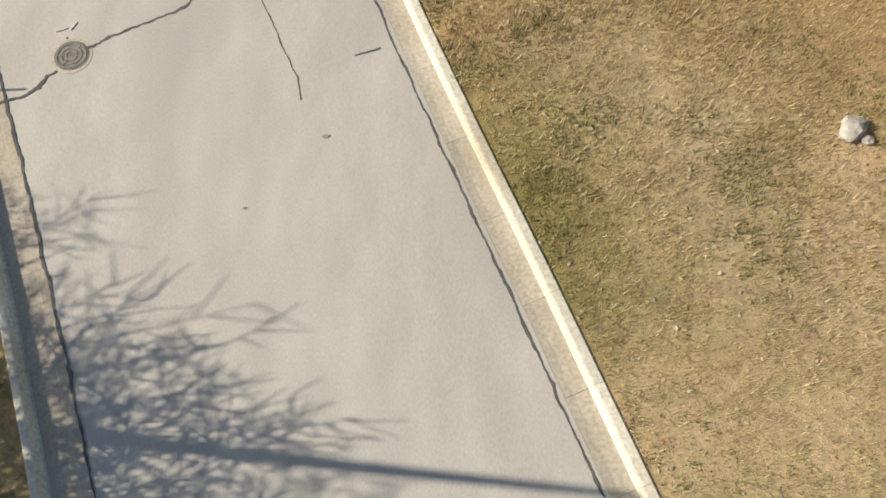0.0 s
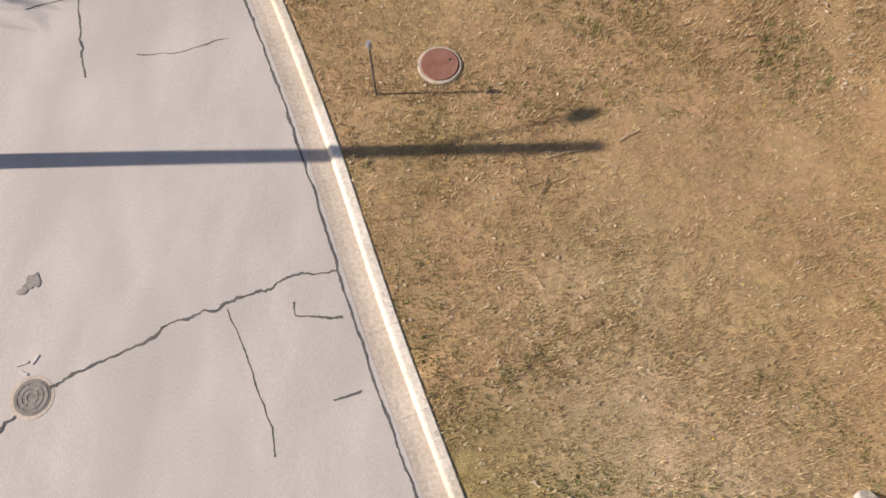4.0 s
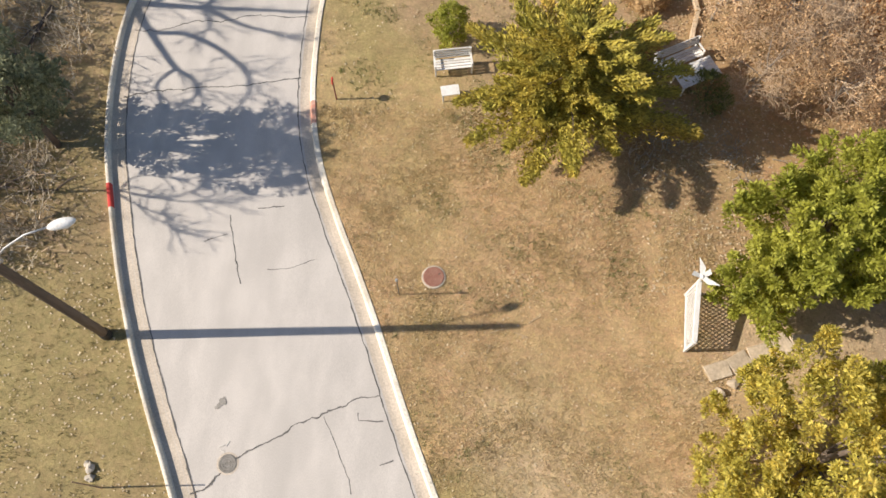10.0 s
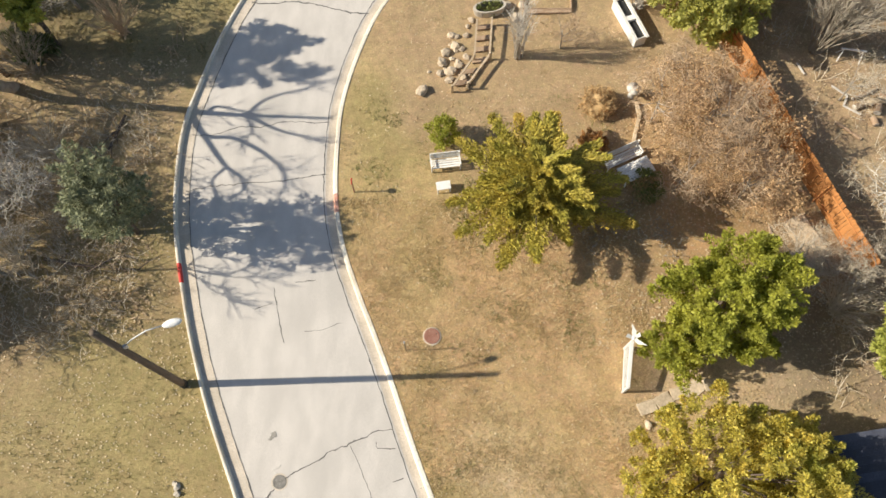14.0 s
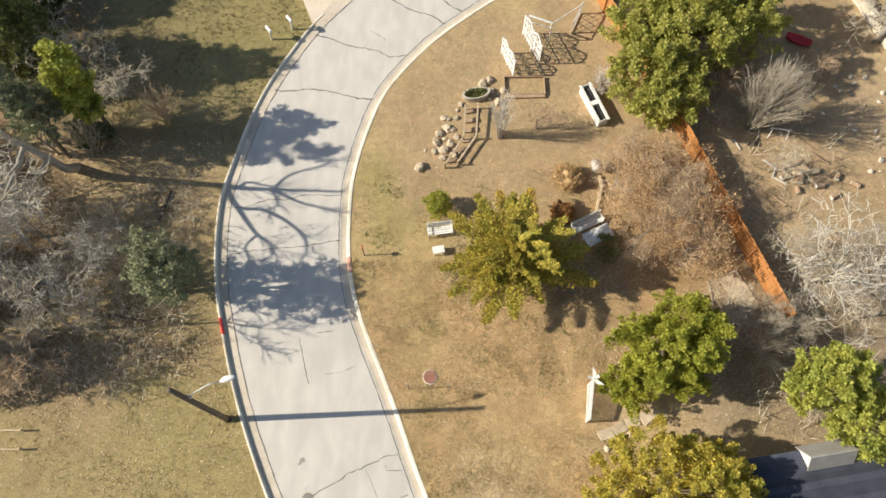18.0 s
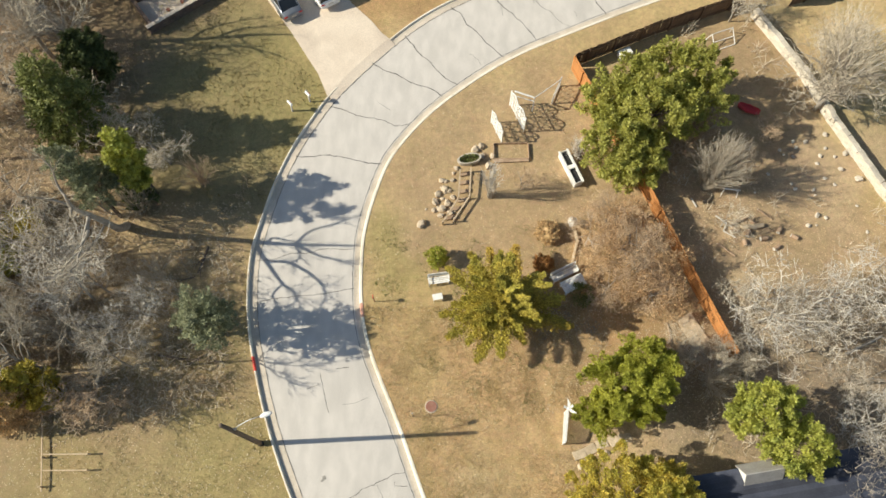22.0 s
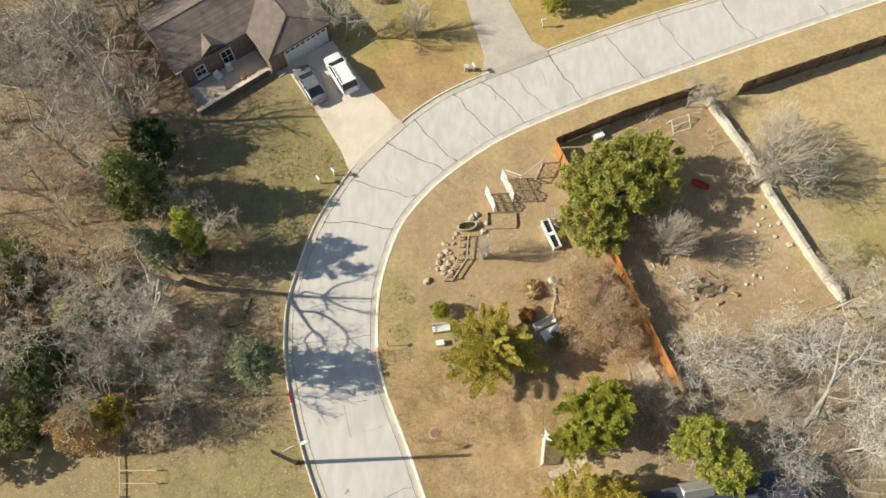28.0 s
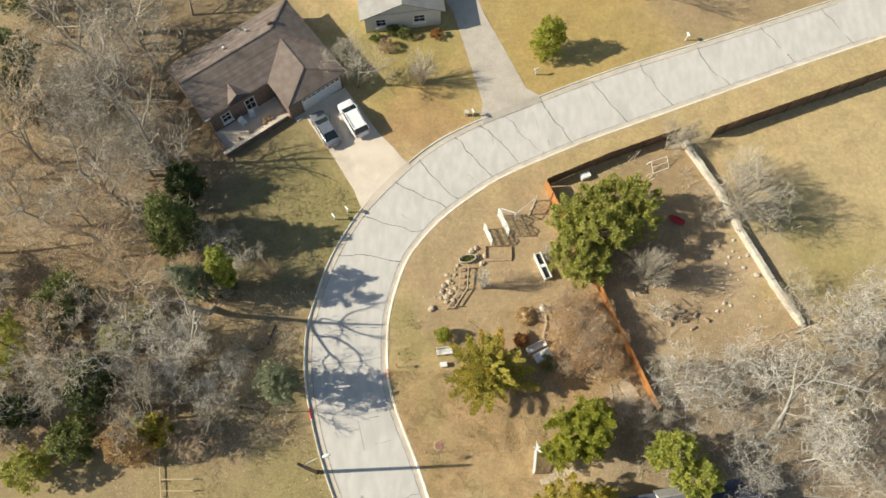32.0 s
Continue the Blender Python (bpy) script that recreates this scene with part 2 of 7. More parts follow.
LAMP_RED = surface("lamp_lens_red", (0.45, 0.02, 0.02), (0.4, 0.02, 0.02), 4.0, 0.3, 30.0, 0.0)
GLASS, _nt, _b = nodes_of("dark_window_glass")
_b.inputs["Base Color"].default_value, _b.inputs["Roughness"].default_value = (0.02, 0.025, 0.03, 1), 0.06


# ---- builders ----
class Geo:
    """Gathers corners and faces of one part."""

    def __init__(self):
        self.v, self.f = [], []

    def add(self, verts, faces):
        k = len(self.v)
        self.v += [tuple(p) for p in verts]
        self.f += [tuple(k + i for i in q) for q in faces]
        return self

    def box(self, c, s, rz=0.0, m=None):
        x, y, z = (a / 2 for a in s)
        turn = m or Matrix.Rotation(radians(rz), 4, "Z")
        pts = [Vector(c) + turn @ Vector((i * x, j * y, k * z)) for k in (-1, 1) for j in (-1, 1) for i in (-1, 1)]
        return self.add(pts, [(0, 2, 3, 1), (4, 5, 7, 6), (0, 1, 5, 4), (2, 6, 7, 3), (0, 4, 6, 2), (1, 3, 7, 5)])

    def beam(self, a, b, w, h):
        """A squared timber from a to b."""
        a, b = Vector(a), Vector(b)
        d = (b - a)
        q = d.to_track_quat("X", "Z").to_matrix().to_4x4()
        return self.box((a + b) / 2, (d.length, w, h), m=q)

    def tube(self, pts, radii, sides=6, cap=True):
        pts = [Vector(p) for p in pts]
        rings = []
        for i, p in enumerate(pts):
            d = (pts[min(i + 1, len(pts) - 1)] - pts[max(i - 1, 0)]).normalized()
            x = d.orthogonal().normalized() if i == 0 else (rx - d * rx.dot(d)).normalized()
            rx = x
            y = d.cross(x)
            rings.append([p + radii[i] * (math.cos(a) * x + math.sin(a) * y) for a in (2 * math.pi * k / sides for k in range(sides))])
        n = len(rings)
        faces = [(i * sides + k, i * sides + (k + 1) % sides, (i + 1) * sides + (k + 1) % sides, (i + 1) * sides + k) for i in range(n - 1) for k in range(sides)]
        if cap:
            faces += [tuple(range(sides - 1, -1, -1)), tuple((n - 1) * sides + k for k in range(sides))]
        return self.add([p for r in rings for p in r], faces)

    def disc(self, c, r, h, sides=24, bulge=0.0):
        x, y, z = c
        ring = lambda rr, zz: [(x + rr * math.cos(2 * math.pi * k / sides), y + rr * math.sin(2 * math.pi * k / sides), zz) for k in range(sides)]
        pts = ring(r, z) + ring(r, z + h * 0.8) + ring(r * 0.95, z + h)
        f = [(j * sides + k, j * sides + (k + 1) % sides, (j + 1) * sides + (k + 1) % sides, (j + 1) * sides + k) for j in (0, 1) for k in range(sides)]
        return self.add(pts, f + [tuple(2 * sides + k for k in range(sides))])

    def blob(self, c, r, seed, sub=1, rough=0.25):
        bm = bmesh.new()
        bmesh.ops.create_icosphere(bm, subdivisions=sub, radius=1)
        for v in bm.verts:
            k = 1 + rough * noise.noise(v.co * 1.3 + Vector((seed * 3.1, seed * 1.7, 0)))
            v.co = Vector(c) + Vector((v.co.x * r[0] * k, v.co.y * r[1] * k, v.co.z * r[2] * k))
        bm.verts.index_update()
        self.add([v.co for v in bm.verts], [[v.index for v in f.verts] for f in bm.faces])
        bm.free()
        return self

    def mesh(self, name, mat, smooth=False, bevel=0.0):
        me = bpy.data.meshes.new(name)
        me.from_pydata(self.v, [], self.f)
        if bevel:
            bm = bmesh.new()
            bm.from_mesh(me)
            bmesh.ops.bevel(bm, geom=bm.edges[:], offset=bevel, segments=1, affect="EDGES")
            bm.to_mesh(me)
            bm.free()
        for m in mat if isinstance(mat, (list, tuple)) else [mat]:
            me.materials.append(m)
        if smooth:
            me.polygons.foreach_set("use_smooth", [True] * len(me.polygons))
        me.update()
        return me


def part(name, geo, mat, parent=None, label="", smooth=False, bevel=0.0):
    ob = new(name, geo.mesh(name, mat, smooth, bevel))
    ob.parent = parent
    if label:
        ob["label"] = label
    return ob


def thing(name, label, category, at=(0, 0, 0), rz=0.0, group="", kind=""):
    ob = new(name)
    ob.empty_display_size = 0.2
    ob.matrix_world = pose(*at, 0, 0, rz)
    return tagged(ob, label, category, group, kind)


def spline(pts, step):
    """Points every step metres along a smooth line through pts."""
    pts = [Vector((*p, 0)) for p in pts]
    pts = [2 * pts[0] - pts[1]] + pts + [2 * pts[-1] - pts[-2]]
    raw = []
    for a, b, c, d in zip(pts, pts[1:], pts[2:], pts[3:]):
        for k in range(24):
            t = k / 24
            raw.append(0.5 * (2 * b + (c - a) * t + (2 * a - 5 * b + 4 * c - d) * t * t + (3 * b - a - 3 * c + d) * t**3))
    raw.append(pts[-2])
    out, need = [raw[0]], step
    for p, q in zip(raw, raw[1:]):
        d = (q - p).length
        while need <= d:
            out.append(p + (q - p) * (need / d))
            need += step
        need -= d
    return out


def sides_of(line):
    """The unit normals, to the left of the way, along a line."""
    out = []
    for i in range(len(line)):
        d = (line[min(i + 1, len(line) - 1)] - line[max(i - 1, 0)]).normalized()
        out.append(Vector((-d.y, d.x, 0)))
    return out


rnd = random.Random(7)
LAWN = 0.10  # the lawns stand this much over the street

# ---- street, kerbs and ground ----
RIGHT = [(14, -34), (6.6, -16.6), (2.45, -6.5), (1.1, -3.2), (0.15, -0.95), (-1.02, 1.92), (-2.2, 5.12), (-3.13, 7.45), (-3.92, 9.33), (-4.74, 11.63), (-5.2, 14.1), (-5.3, 17), (-5.15, 19.6), (-4.45, 22.6),
         (-3.3, 25.6), (-1.06, 28.6), (1.6, 31.1), (5.95, 34.2), (11.1, 36.7), (16.4, 39.0), (22.6, 41.4), (30, 44.3), (37, 47.0), (50, 51.8), (80, 62.5), (160, 90)]
LEFT = [(5.3, -34), (-2, -17), (-6.02, -6.5), (-7.6, -2.6), (-8.84, 0.3), (-9.67, 2.1), (-10.64, 4.4), (-11.59, 7.1), (-12.33, 9.7), (-12.93, 12.2), (-13.27, 15), (-13.27, 18), (-12.75, 20.6), (-12.0, 23.5),
        (-11.0, 26.2), (-9.7, 28.7), (-7.9, 31.5), (-4.1, 35.7), (-0.78, 38.6), (3.2, 40.9), (9.4, 43.7), (14.8, 46.0), (21.2, 48.5), (31, 51.9), (45, 57), (78, 69), (158, 97)]
R_LINE, L_LINE = spline(RIGHT, 0.5), spline(LEFT, 0.5)
R_IN, L_IN = sides_of(R_LINE), [-n for n in sides_of(L_LINE)]


def ribbon(line, normals, profile, z_of=None):
    g = Geo()
    k = len(profile)
    for p, n in zip(line, normals):
        g.v += [tuple(p + n * d + Vector((0, 0, z))) for d, z in profile]
    for i in range(len(line) - 1):
        for j in range(k - 1):
            g.f.append((i * k + j, i * k + j + 1, (i + 1) * k + j + 1, (i + 1) * k + j))
    return g


def near(p, x, y):
    return (p.x - x) ** 2 + (p.y - y) ** 2


# roadway between the two gutters
road = Geo()
edge_r = [p + n * 0.55 for p, n in zip(R_LINE, R_IN)]
edge_l = [p + n * 0.55 for p, n in zip(L_LINE, L_IN)]
STEPS = 8
m_rows = 420
for i in range(m_rows + 1):
    a = edge_r[round(i / m_rows * (len(edge_r) - 1))]
    b = edge_l[round(i / m_rows * (len(edge_l) - 1))]
    road.v += [tuple(a.lerp(b, j / STEPS) + Vector((0, 0, 0.03 * math.sin(math.pi * j / STEPS)))) for j in range(STEPS + 1)]
for i in range(m_rows):
    for j in range(STEPS):
        k = i * (STEPS + 1) + j
        road.f.append((k, k + STEPS + 1, k + STEPS + 2, k + 1))
road_ob = tagged(part("road", road, CONCRETE, smooth=True), "pale cracked concrete street curving through the yards", "road", kind="structure")

# ground: one sheet with the street cut out of it
COVERS = {
    "verge": (0.315, 0.262, 0.115), "ruddy": (0.497, 0.353, 0.176), "mould_shade": (0.21, 0.162, 0.088), "lawn": (0.460, 0.358, 0.165), "olive": (0.285, 0.255, 0.085), "green": (0.212, 0.203, 0.075), "litter": (0.315, 0.235, 0.125), "dirt": (0.385, 0.290, 0.155),
    "straw": (0.575, 0.458, 0.26), "pale": (0.520, 0.415, 0.265), "gold": (0.40, 0.302, 0.095), "rust": (0.395, 0.265, 0.112), "wood": (0.275, 0.212, 0.122), "grey": (0.255, 0.208, 0.142), "tan": (0.490, 0.385, 0.185),
}
# cover, centre, half widths, turn in degrees, weight
# The dark ovals near the west kerb put tree shade into the soil's colour.
PATCHES = ([("litter", -30, 24, 17, 20, 0, 0.8), ("wood", -31, 24, 16, 19, 0, 1.3), ("wood", -34, 12, 12, 7, 0, 1.0), ("mould_shade", -34, 48, 12, 12, 0, 1.6), ("mould_shade", -38, 20, 7, 9, 0, 0.8), ("olive", -20, 11, 4, 2, 0, 0.8), ("wood", -22, 16, 7, 6, 0, 0.4), ("green", -17, 28, 8, 5, 20, 1.5), ("olive", -14, 32, 6, 4, 20, 1.0), ("green", -15, 22, 4, 4, 0, 0.8), ("olive", -15, 12.5, 3, 4, 0, 0.8), ("verge", -18, 0, 9, 6, 0, 1.6), ("olive", -13, 4, 3, 4, 0, 0.8), ("verge", -30, -2, 14, 7, 0, 1.4), ("tan", -17, 18.0, 3.5, 3, 0, 1.0)]
    + [("litter", -16, 18.5, 3, 3, 0, 0.8), ("tan", -19.5, 13.5, 6, 6, 0, 0.9), ("olive", -17.5, 14, 3, 4, 0, 0.5), ("olive", -20, 10.5, 6, 2.0, 0, 1.0), ("mould_shade", -20, 14.5, 5, 5, 0, 0.7), ("mould_shade", -15.5, 20.5, 3, 3, 0, 1.0), ("litter", -17, 9, 5, 2.5, 0, 0.7), ("mould_shade", -17.5, 8.7, 5.5, 2.2, 0, 1.0), ("mould_shade", -16.2, 12.5, 3.5, 4.5, 0, 0.6), ("dirt", 7, 24, 9, 7, 20, 2.2), ("dirt", 5, 19, 7, 4, 0, 1.6), ("rust", 13, 15, 6, 6, 0, 1.6), ("pale", 29, 25, 3.5, 5, -25, 1.2), ("dirt", 25, 22, 7, 7, 0, 1.6), ("litter", 23, 30, 7, 7, 20, 1.6), ("wood", 20, 22, 4, 5, 0, 1.0), ("grey", 20, 8.5, 6, 5, 0, 1.6), ("grey", 33, 8, 13, 8, 0, 2.2), ("litter", 24, 34, 4, 4, 0, 1.0)]
    + [("pale", 20, 20, 4, 4, 0, 0.8), ("tan", 45, 36, 14, 10, 20, 1.6), ("olive", 38, 26, 7, 4, 0, 0.9), ("green", 36, 31, 4, 2.5, 0, 0.9), ("rust", -3.5, 41, 4, 3, 30, 1.6), ("gold", -3, 47, 6, 5, 0, 1.3), ("gold", 14, 52, 9, 8, 20, 1.8), ("olive", -2, 49, 4, 3, 0, 0.6), ("mould_shade", -34, 52, 14, 10, 0, 1.4), ("litter", 36, 62, 14, 8, 20, 1.2), ("olive", 0.0, -1.5, 1.6, 4, 22, 1.0), ("olive", -1, 10, 1.4, 6, 0, 0.6), ("olive", 4, 3, 2, 2, 0, 0.5), ("pale", 5.4, -1.8, 2.0, 2.2, 20, 1.6), ("pale", 4.2, -2.6, 1.2, 1.0, 0, 0.6), ("olive", 3, -3, 1.6, 3, 22, 0.7), ("ruddy", 3, 7, 7, 7, 0, 1.1)]
    + [("straw", 6.5, -4.5, 3.2, 5, 22, 2.0), ("straw", 4.5, 0.5, 2, 2.5, 0, 0.8), ("green", -17.5, 35.2, 5, 3.2, 32, 2.4), ("olive", -5, 50, 6, 5, 0, 1.6), ("olive", -3.4, 17, 1.2, 4, 0, 0.7), ("litter", 10, 9.5, 4, 2.0, 0, 1.2), ("tan", 15.5, 4.6, 4, 1.2, 0, 1.0), ("pale", 11.5, 5.1, 2.6, 1.3, 0, 1.8), ("tan", -17.5, 17.5, 4, 3.5, 0, 1.2), ("green", 37.8, 11.3, 1.6, 2.2, 0, 1.6), ("olive", 37, 25, 4, 5, 0, 1.0), ("rust", -29.5, 27.5, 1.6, 2.4, 0, 1.6)])


def cover_at(x, y):
    jx, jy = 3.2 * noise.noise(Vector((x * 0.22, y * 0.22, 3))), 3.2 * noise.noise(Vector((x * 0.22, y * 0.22, 9)))
    total, out = 0.55, Vector(COVERS["lawn"]) * 0.55
    for kind, cx, cy, a, b, turn, w in PATCHES:
        c, s = math.cos(radians(turn)), math.sin(radians(turn))
        u, v = (x + jx - cx) * c + (y + jy - cy) * s, -(x + jx - cx) * s + (y + jy - cy) * c
        k = w * math.exp(-((u / a) ** 4 + (v / b) ** 4)) * 2.0
        total += k
        out += Vector(COVERS[kind]) * k
    return out / total


def ground_sheet():
    outline = [tuple((p + n * 0.05).xy) for p, n in zip(R_LINE, R_IN)] + [tuple((p + n * 0.05).xy) for p, n in reversed(list(zip(L_LINE, L_IN)))]
    pts = list(outline)
    edges = [(i, (i + 1) % len(outline)) for i in range(len(outline))]
    poly = np.array(outline)
    def inside(x, y):
        x0, y0, x1, y1 = poly[:, 0], poly[:, 1], np.roll(poly[:, 0], -1), np.roll(poly[:, 1], -1)
        cross = (y0 > y) != (y1 > y)
        return (np.count_nonzero(cross & (x < (x1 - x0) * (y - y0) / (y1 - y0 + 1e-12) + x0)) % 2) == 1
    for ix in range(-62, 75):
        for iy in range(-22, 82):
            x, y = ix + 0.3 * rnd.random(), iy * 0.9 + 0.3 * rnd.random()
            if not inside(x, y):
                pts.append((x, y))
    for r in (120, 200, 400, 900, 2500):
        pts += [(r * math.cos(a * math.pi / 16), r * math.sin(a * math.pi / 16) + 20) for a in range(32)]
    v, _, f, *_ = geometry.delaunay_2d_cdt([Vector(p) for p in pts], edges, [], 0, 1e-5)
    g = Geo()
    g.v = [(p.x, p.y, LAWN + 0.05 * noise.noise(Vector((p.x * 0.3, p.y * 0.3, 1))) * min(1, 3 if abs(p.x) < 90 else 0)) for p in v]
    border = {(round(x, 3), round(y, 3)) for x, y in outline}
    g.v = [(x, y, LAWN) if (round(x, 3), round(y, 3)) in border else (x, y, z) for x, y, z in g.v]
    for q in f:
        c = sum((v[i] for i in q), Vector((0, 0))) / len(q)
        if not inside(c.x, c.y):
            g.f.append(tuple(q))
    me = g.mesh("ground", GROUND, smooth=True)
    at = me.color_attributes.new("cover", "FLOAT_COLOR", "POINT")
    data = np.ones((len(g.v), 4))
    data[:, :3] = [cover_at(x, y) for x, y, z in g.v]
    at.data.foreach_set("color", data.ravel())
    return tagged(new("ground", me), "dry winter lawn with bare soil and leaf litter", "ground", kind="structure")


ground_sheet()

# ---- kerbs with their gutters, in cast lengths ----
def kerb(name, line, normals, gaps, label, rise=0.135):
    pan = [(0.175, -0.05), (0.175, 0.002), (0.40, -0.012), (0.62, 0.0), (0.64, -0.05)] if rise < 0.15 else [(0.175, -0.05), (0.175, 0.004), (0.42, -0.006), (0.70, 0.006), (0.72, -0.05)]
    root = tagged(thing(name, "", "", kind="structure"), label, "kerb")
    far = (Geo(), Geo())
    for i in range(0, len(line) - 3, 3):
        a = line[i : i + 4]
        mid = a[1]
        if any(near(mid, x, y) < r * r for x, y, r in gaps):
            continue
        pts = [p.copy() for p in a]
        pts[-1] = pts[-1] + (pts[-2] - pts[-1]).normalized() * 0.005
        nn = normals[i : i + 4]
        hi = rise + (0.135 - rise) * min(1, max(0, (mid.y - 18) / 6))
        back, lip = (-0.06, 0.09) if rise < 0.15 else (-0.02, 0.06)
        top = [(back, 0.02), (back, hi - 0.015), (back + 0.02, hi), (lip, hi), (lip + 0.03, hi - 0.01), (lip + 0.08, 0.004), (0.175, 0.0), (0.175, -0.05)]
        for k, (nm, prof, mat) in enumerate((("kerb_stone", top, CURB), ("gutter_slab", pan, GUTTER))):
            g = ribbon(pts, nn, prof)
            c = len(prof)
            g.f += [tuple(range(c)), tuple(range(len(g.v) - 1, len(g.v) - c - 1, -1))]
            if -60 < mid.x < 52 and mid.y > -12:
                part(nm, g, mat, root)
            else:
                far[k].add(g.v, g.f)
    for k, (nm, mat) in enumerate((("far_kerb_stones", CURB), ("far_gutter_slabs", GUTTER))):
        part(nm, far[k], mat, root)["kind"] = "stuff"


kerb("kerb_east", R_LINE, R_IN, [], "cream concrete kerb and gutter along the lawn")
kerb("kerb_west", L_LINE, L_IN, [(-6.15, 33.65, 3.25), (7.4, 42.85, 2.55)], "stained concrete kerb and gutter along the woods", 0.195)

# painted kerb ends
for nm, line, nrm, (x, y) in (("kerb_paint_west", L_LINE, L_IN, (-12.45, 10.2)), ("kerb_paint_east", R_LINE, R_IN, (-5.15, 13.6))):
    k = min(range(len(line)), key=lambda i: near(line[i], x, y))
    hi = 0.199 if line is L_LINE else 0.139
    back, lip = (-0.02, 0.06) if line is L_LINE else (-0.06, 0.09)
    g = ribbon(line[k - 1 : k + 2], nrm[k - 1 : k + 2], [(back - 0.004, 0.10), (back - 0.004, hi - 0.015), (back + 0.016, hi), (lip + 0.003, hi), (lip + 0.034, hi - 0.011), (lip + 0.082, 0.01)])
    tagged(part(nm, g, RED_PAINT if line is L_LINE else FADED_PAINT), "faded red paint over the kerb", "paint mark", kind="structure")


def slab(name, label, pts, mat, z=LAWN + 0.03, mouth=0, joints=()):
    """A poured slab from its outline; the first corners, at the mouth, come down to the street."""
    g = Geo()
    n = len(pts)
    top = [(x, y, 0.035 if i < mouth else z) for i, (x, y) in enumerate(pts)]
    g.v = top + [(x, y, q - 0.2) for x, y, q in top]
    tri = geometry.delaunay_2d_cdt([Vector(p) for p in pts], [(i, (i + 1) % n) for i in range(n)], [], 1, 1e-5)[2]
    g.f = [tuple(t) for t in tri] + [(i, i + n, (i + 1) % n + n, (i + 1) % n) for i in range(n)]
    return tagged(part(name, g, mat), label, "driveway", kind="structure")


def mouth_of(a, b, inward):
    """A line along the street's edge between the places nearest to a and b."""
    i, j = (min(range(len(L_LINE)), key=lambda k: near(L_LINE[k], *p)) for p in (a, b))
    return [L_LINE[k] + L_IN[k] * inward for k in range(i, j + 1)]


def drive(name, label, a, b, rest, mat):
    """A driveway whose apron ramps down to the street between a and b."""
    ob = slab(name, label, [tuple(p.xy) for p in mouth_of(a, b, -0.12)] + rest, mat)
    lo, hi = mouth_of(a, b, 0.67), mouth_of(a, b, -0.12)
    g = Geo()
    for p, q in zip(lo, hi):
        m = p.lerp(q, 0.55)
        g.v += [(p.x, p.y, -0.05), (p.x, p.y, 0.008), (m.x, m.y, 0.075), (q.x, q.y, LAWN + 0.03), (q.x, q.y, -0.05)]
    g.f = [(5 * i + j, 5 * i + j + 1, 5 * i + j + 6, 5 * i + j + 5) for i in range(len(lo) - 1) for j in range(4)] + [(0, 1, 2, 3, 4), tuple(range(len(g.v) - 1, len(g.v) - 6, -1))]
    part("apron", g, mat, ob, "sloping concrete apron")


drive("driveway_west", "pale clean concrete driveway of the brown house", (-8.3, 31.0), (-3.7, 36.0), [(-4.3, 36.7), (-5.2, 37.9), (-6.8, 39.6), (-10.7, 45.3), (-15.3, 42.4), (-11.6, 36.9), (-9.2, 32.9)], DRIVE)
drive("driveway_north", "old grey-brown concrete driveway", (4.4, 41.45), (10.6, 44.2), [(9.2, 45.2), (4.6, 55.6), (3.4, 60), (-1.5, 60), (1.2, 55.6), (4.4, 43.4)], DRIVE_OLD)

# ---- cracks and joints in the street ----
ragged = random.Random(58)


def crack(pts, width, name="crack", wob=0.05):
    g = Geo()
    line = []
    for a, b in zip(pts, pts[1:]):
        a, b = Vector((*a, 0)), Vector((*b, 0))
        n = max(2, int((b - a).length / 0.18))
        line += [a.lerp(b, k / n) for k in range(n)]
    line.append(Vector((*pts[-1], 0)))
    side = sides_of(line)
    knots = [(p + n * rnd.uniform(-wob, wob), n, width * rnd.uniform(0.35, 1.0)) for p, n in zip(line, side)]
    # ragged edges between the knots
    for (p, n, w), (q, m, v) in zip(knots, knots[1:]):
        for k in range(4):
            c = p.lerp(q, k / 4) + n * ragged.uniform(-0.3, 0.3) * wob
            for s in (1, -1):
                d = n * s * (w + (v - w) * k / 4) * ragged.uniform(0.45, 1.2)
                g.v.append((c.x + d.x, c.y + d.y, 0.036))
    p, n, w = knots[-1]
    g.v += [(p.x + n.x * w, p.y + n.y * w, 0.036), (p.x - n.x * w, p.y - n.y * w, 0.036)]
    g.f = [(2 * i, 2 * i + 1, 2 * i + 3, 2 * i + 2) for i in range(len(g.v) // 2 - 1)]
    # lie on the crowned street
    for i, (x, y, z) in enumerate(g.v):
        dr = min(math.sqrt(near(p, x, y)) for p in edge_r[::2])
        g.v[i] = (x, y, 0.004 + 0.03 * math.sin(math.pi * min(1, max(0, dr / 7.6))))
    part(name, g, CRACK, road_ob)


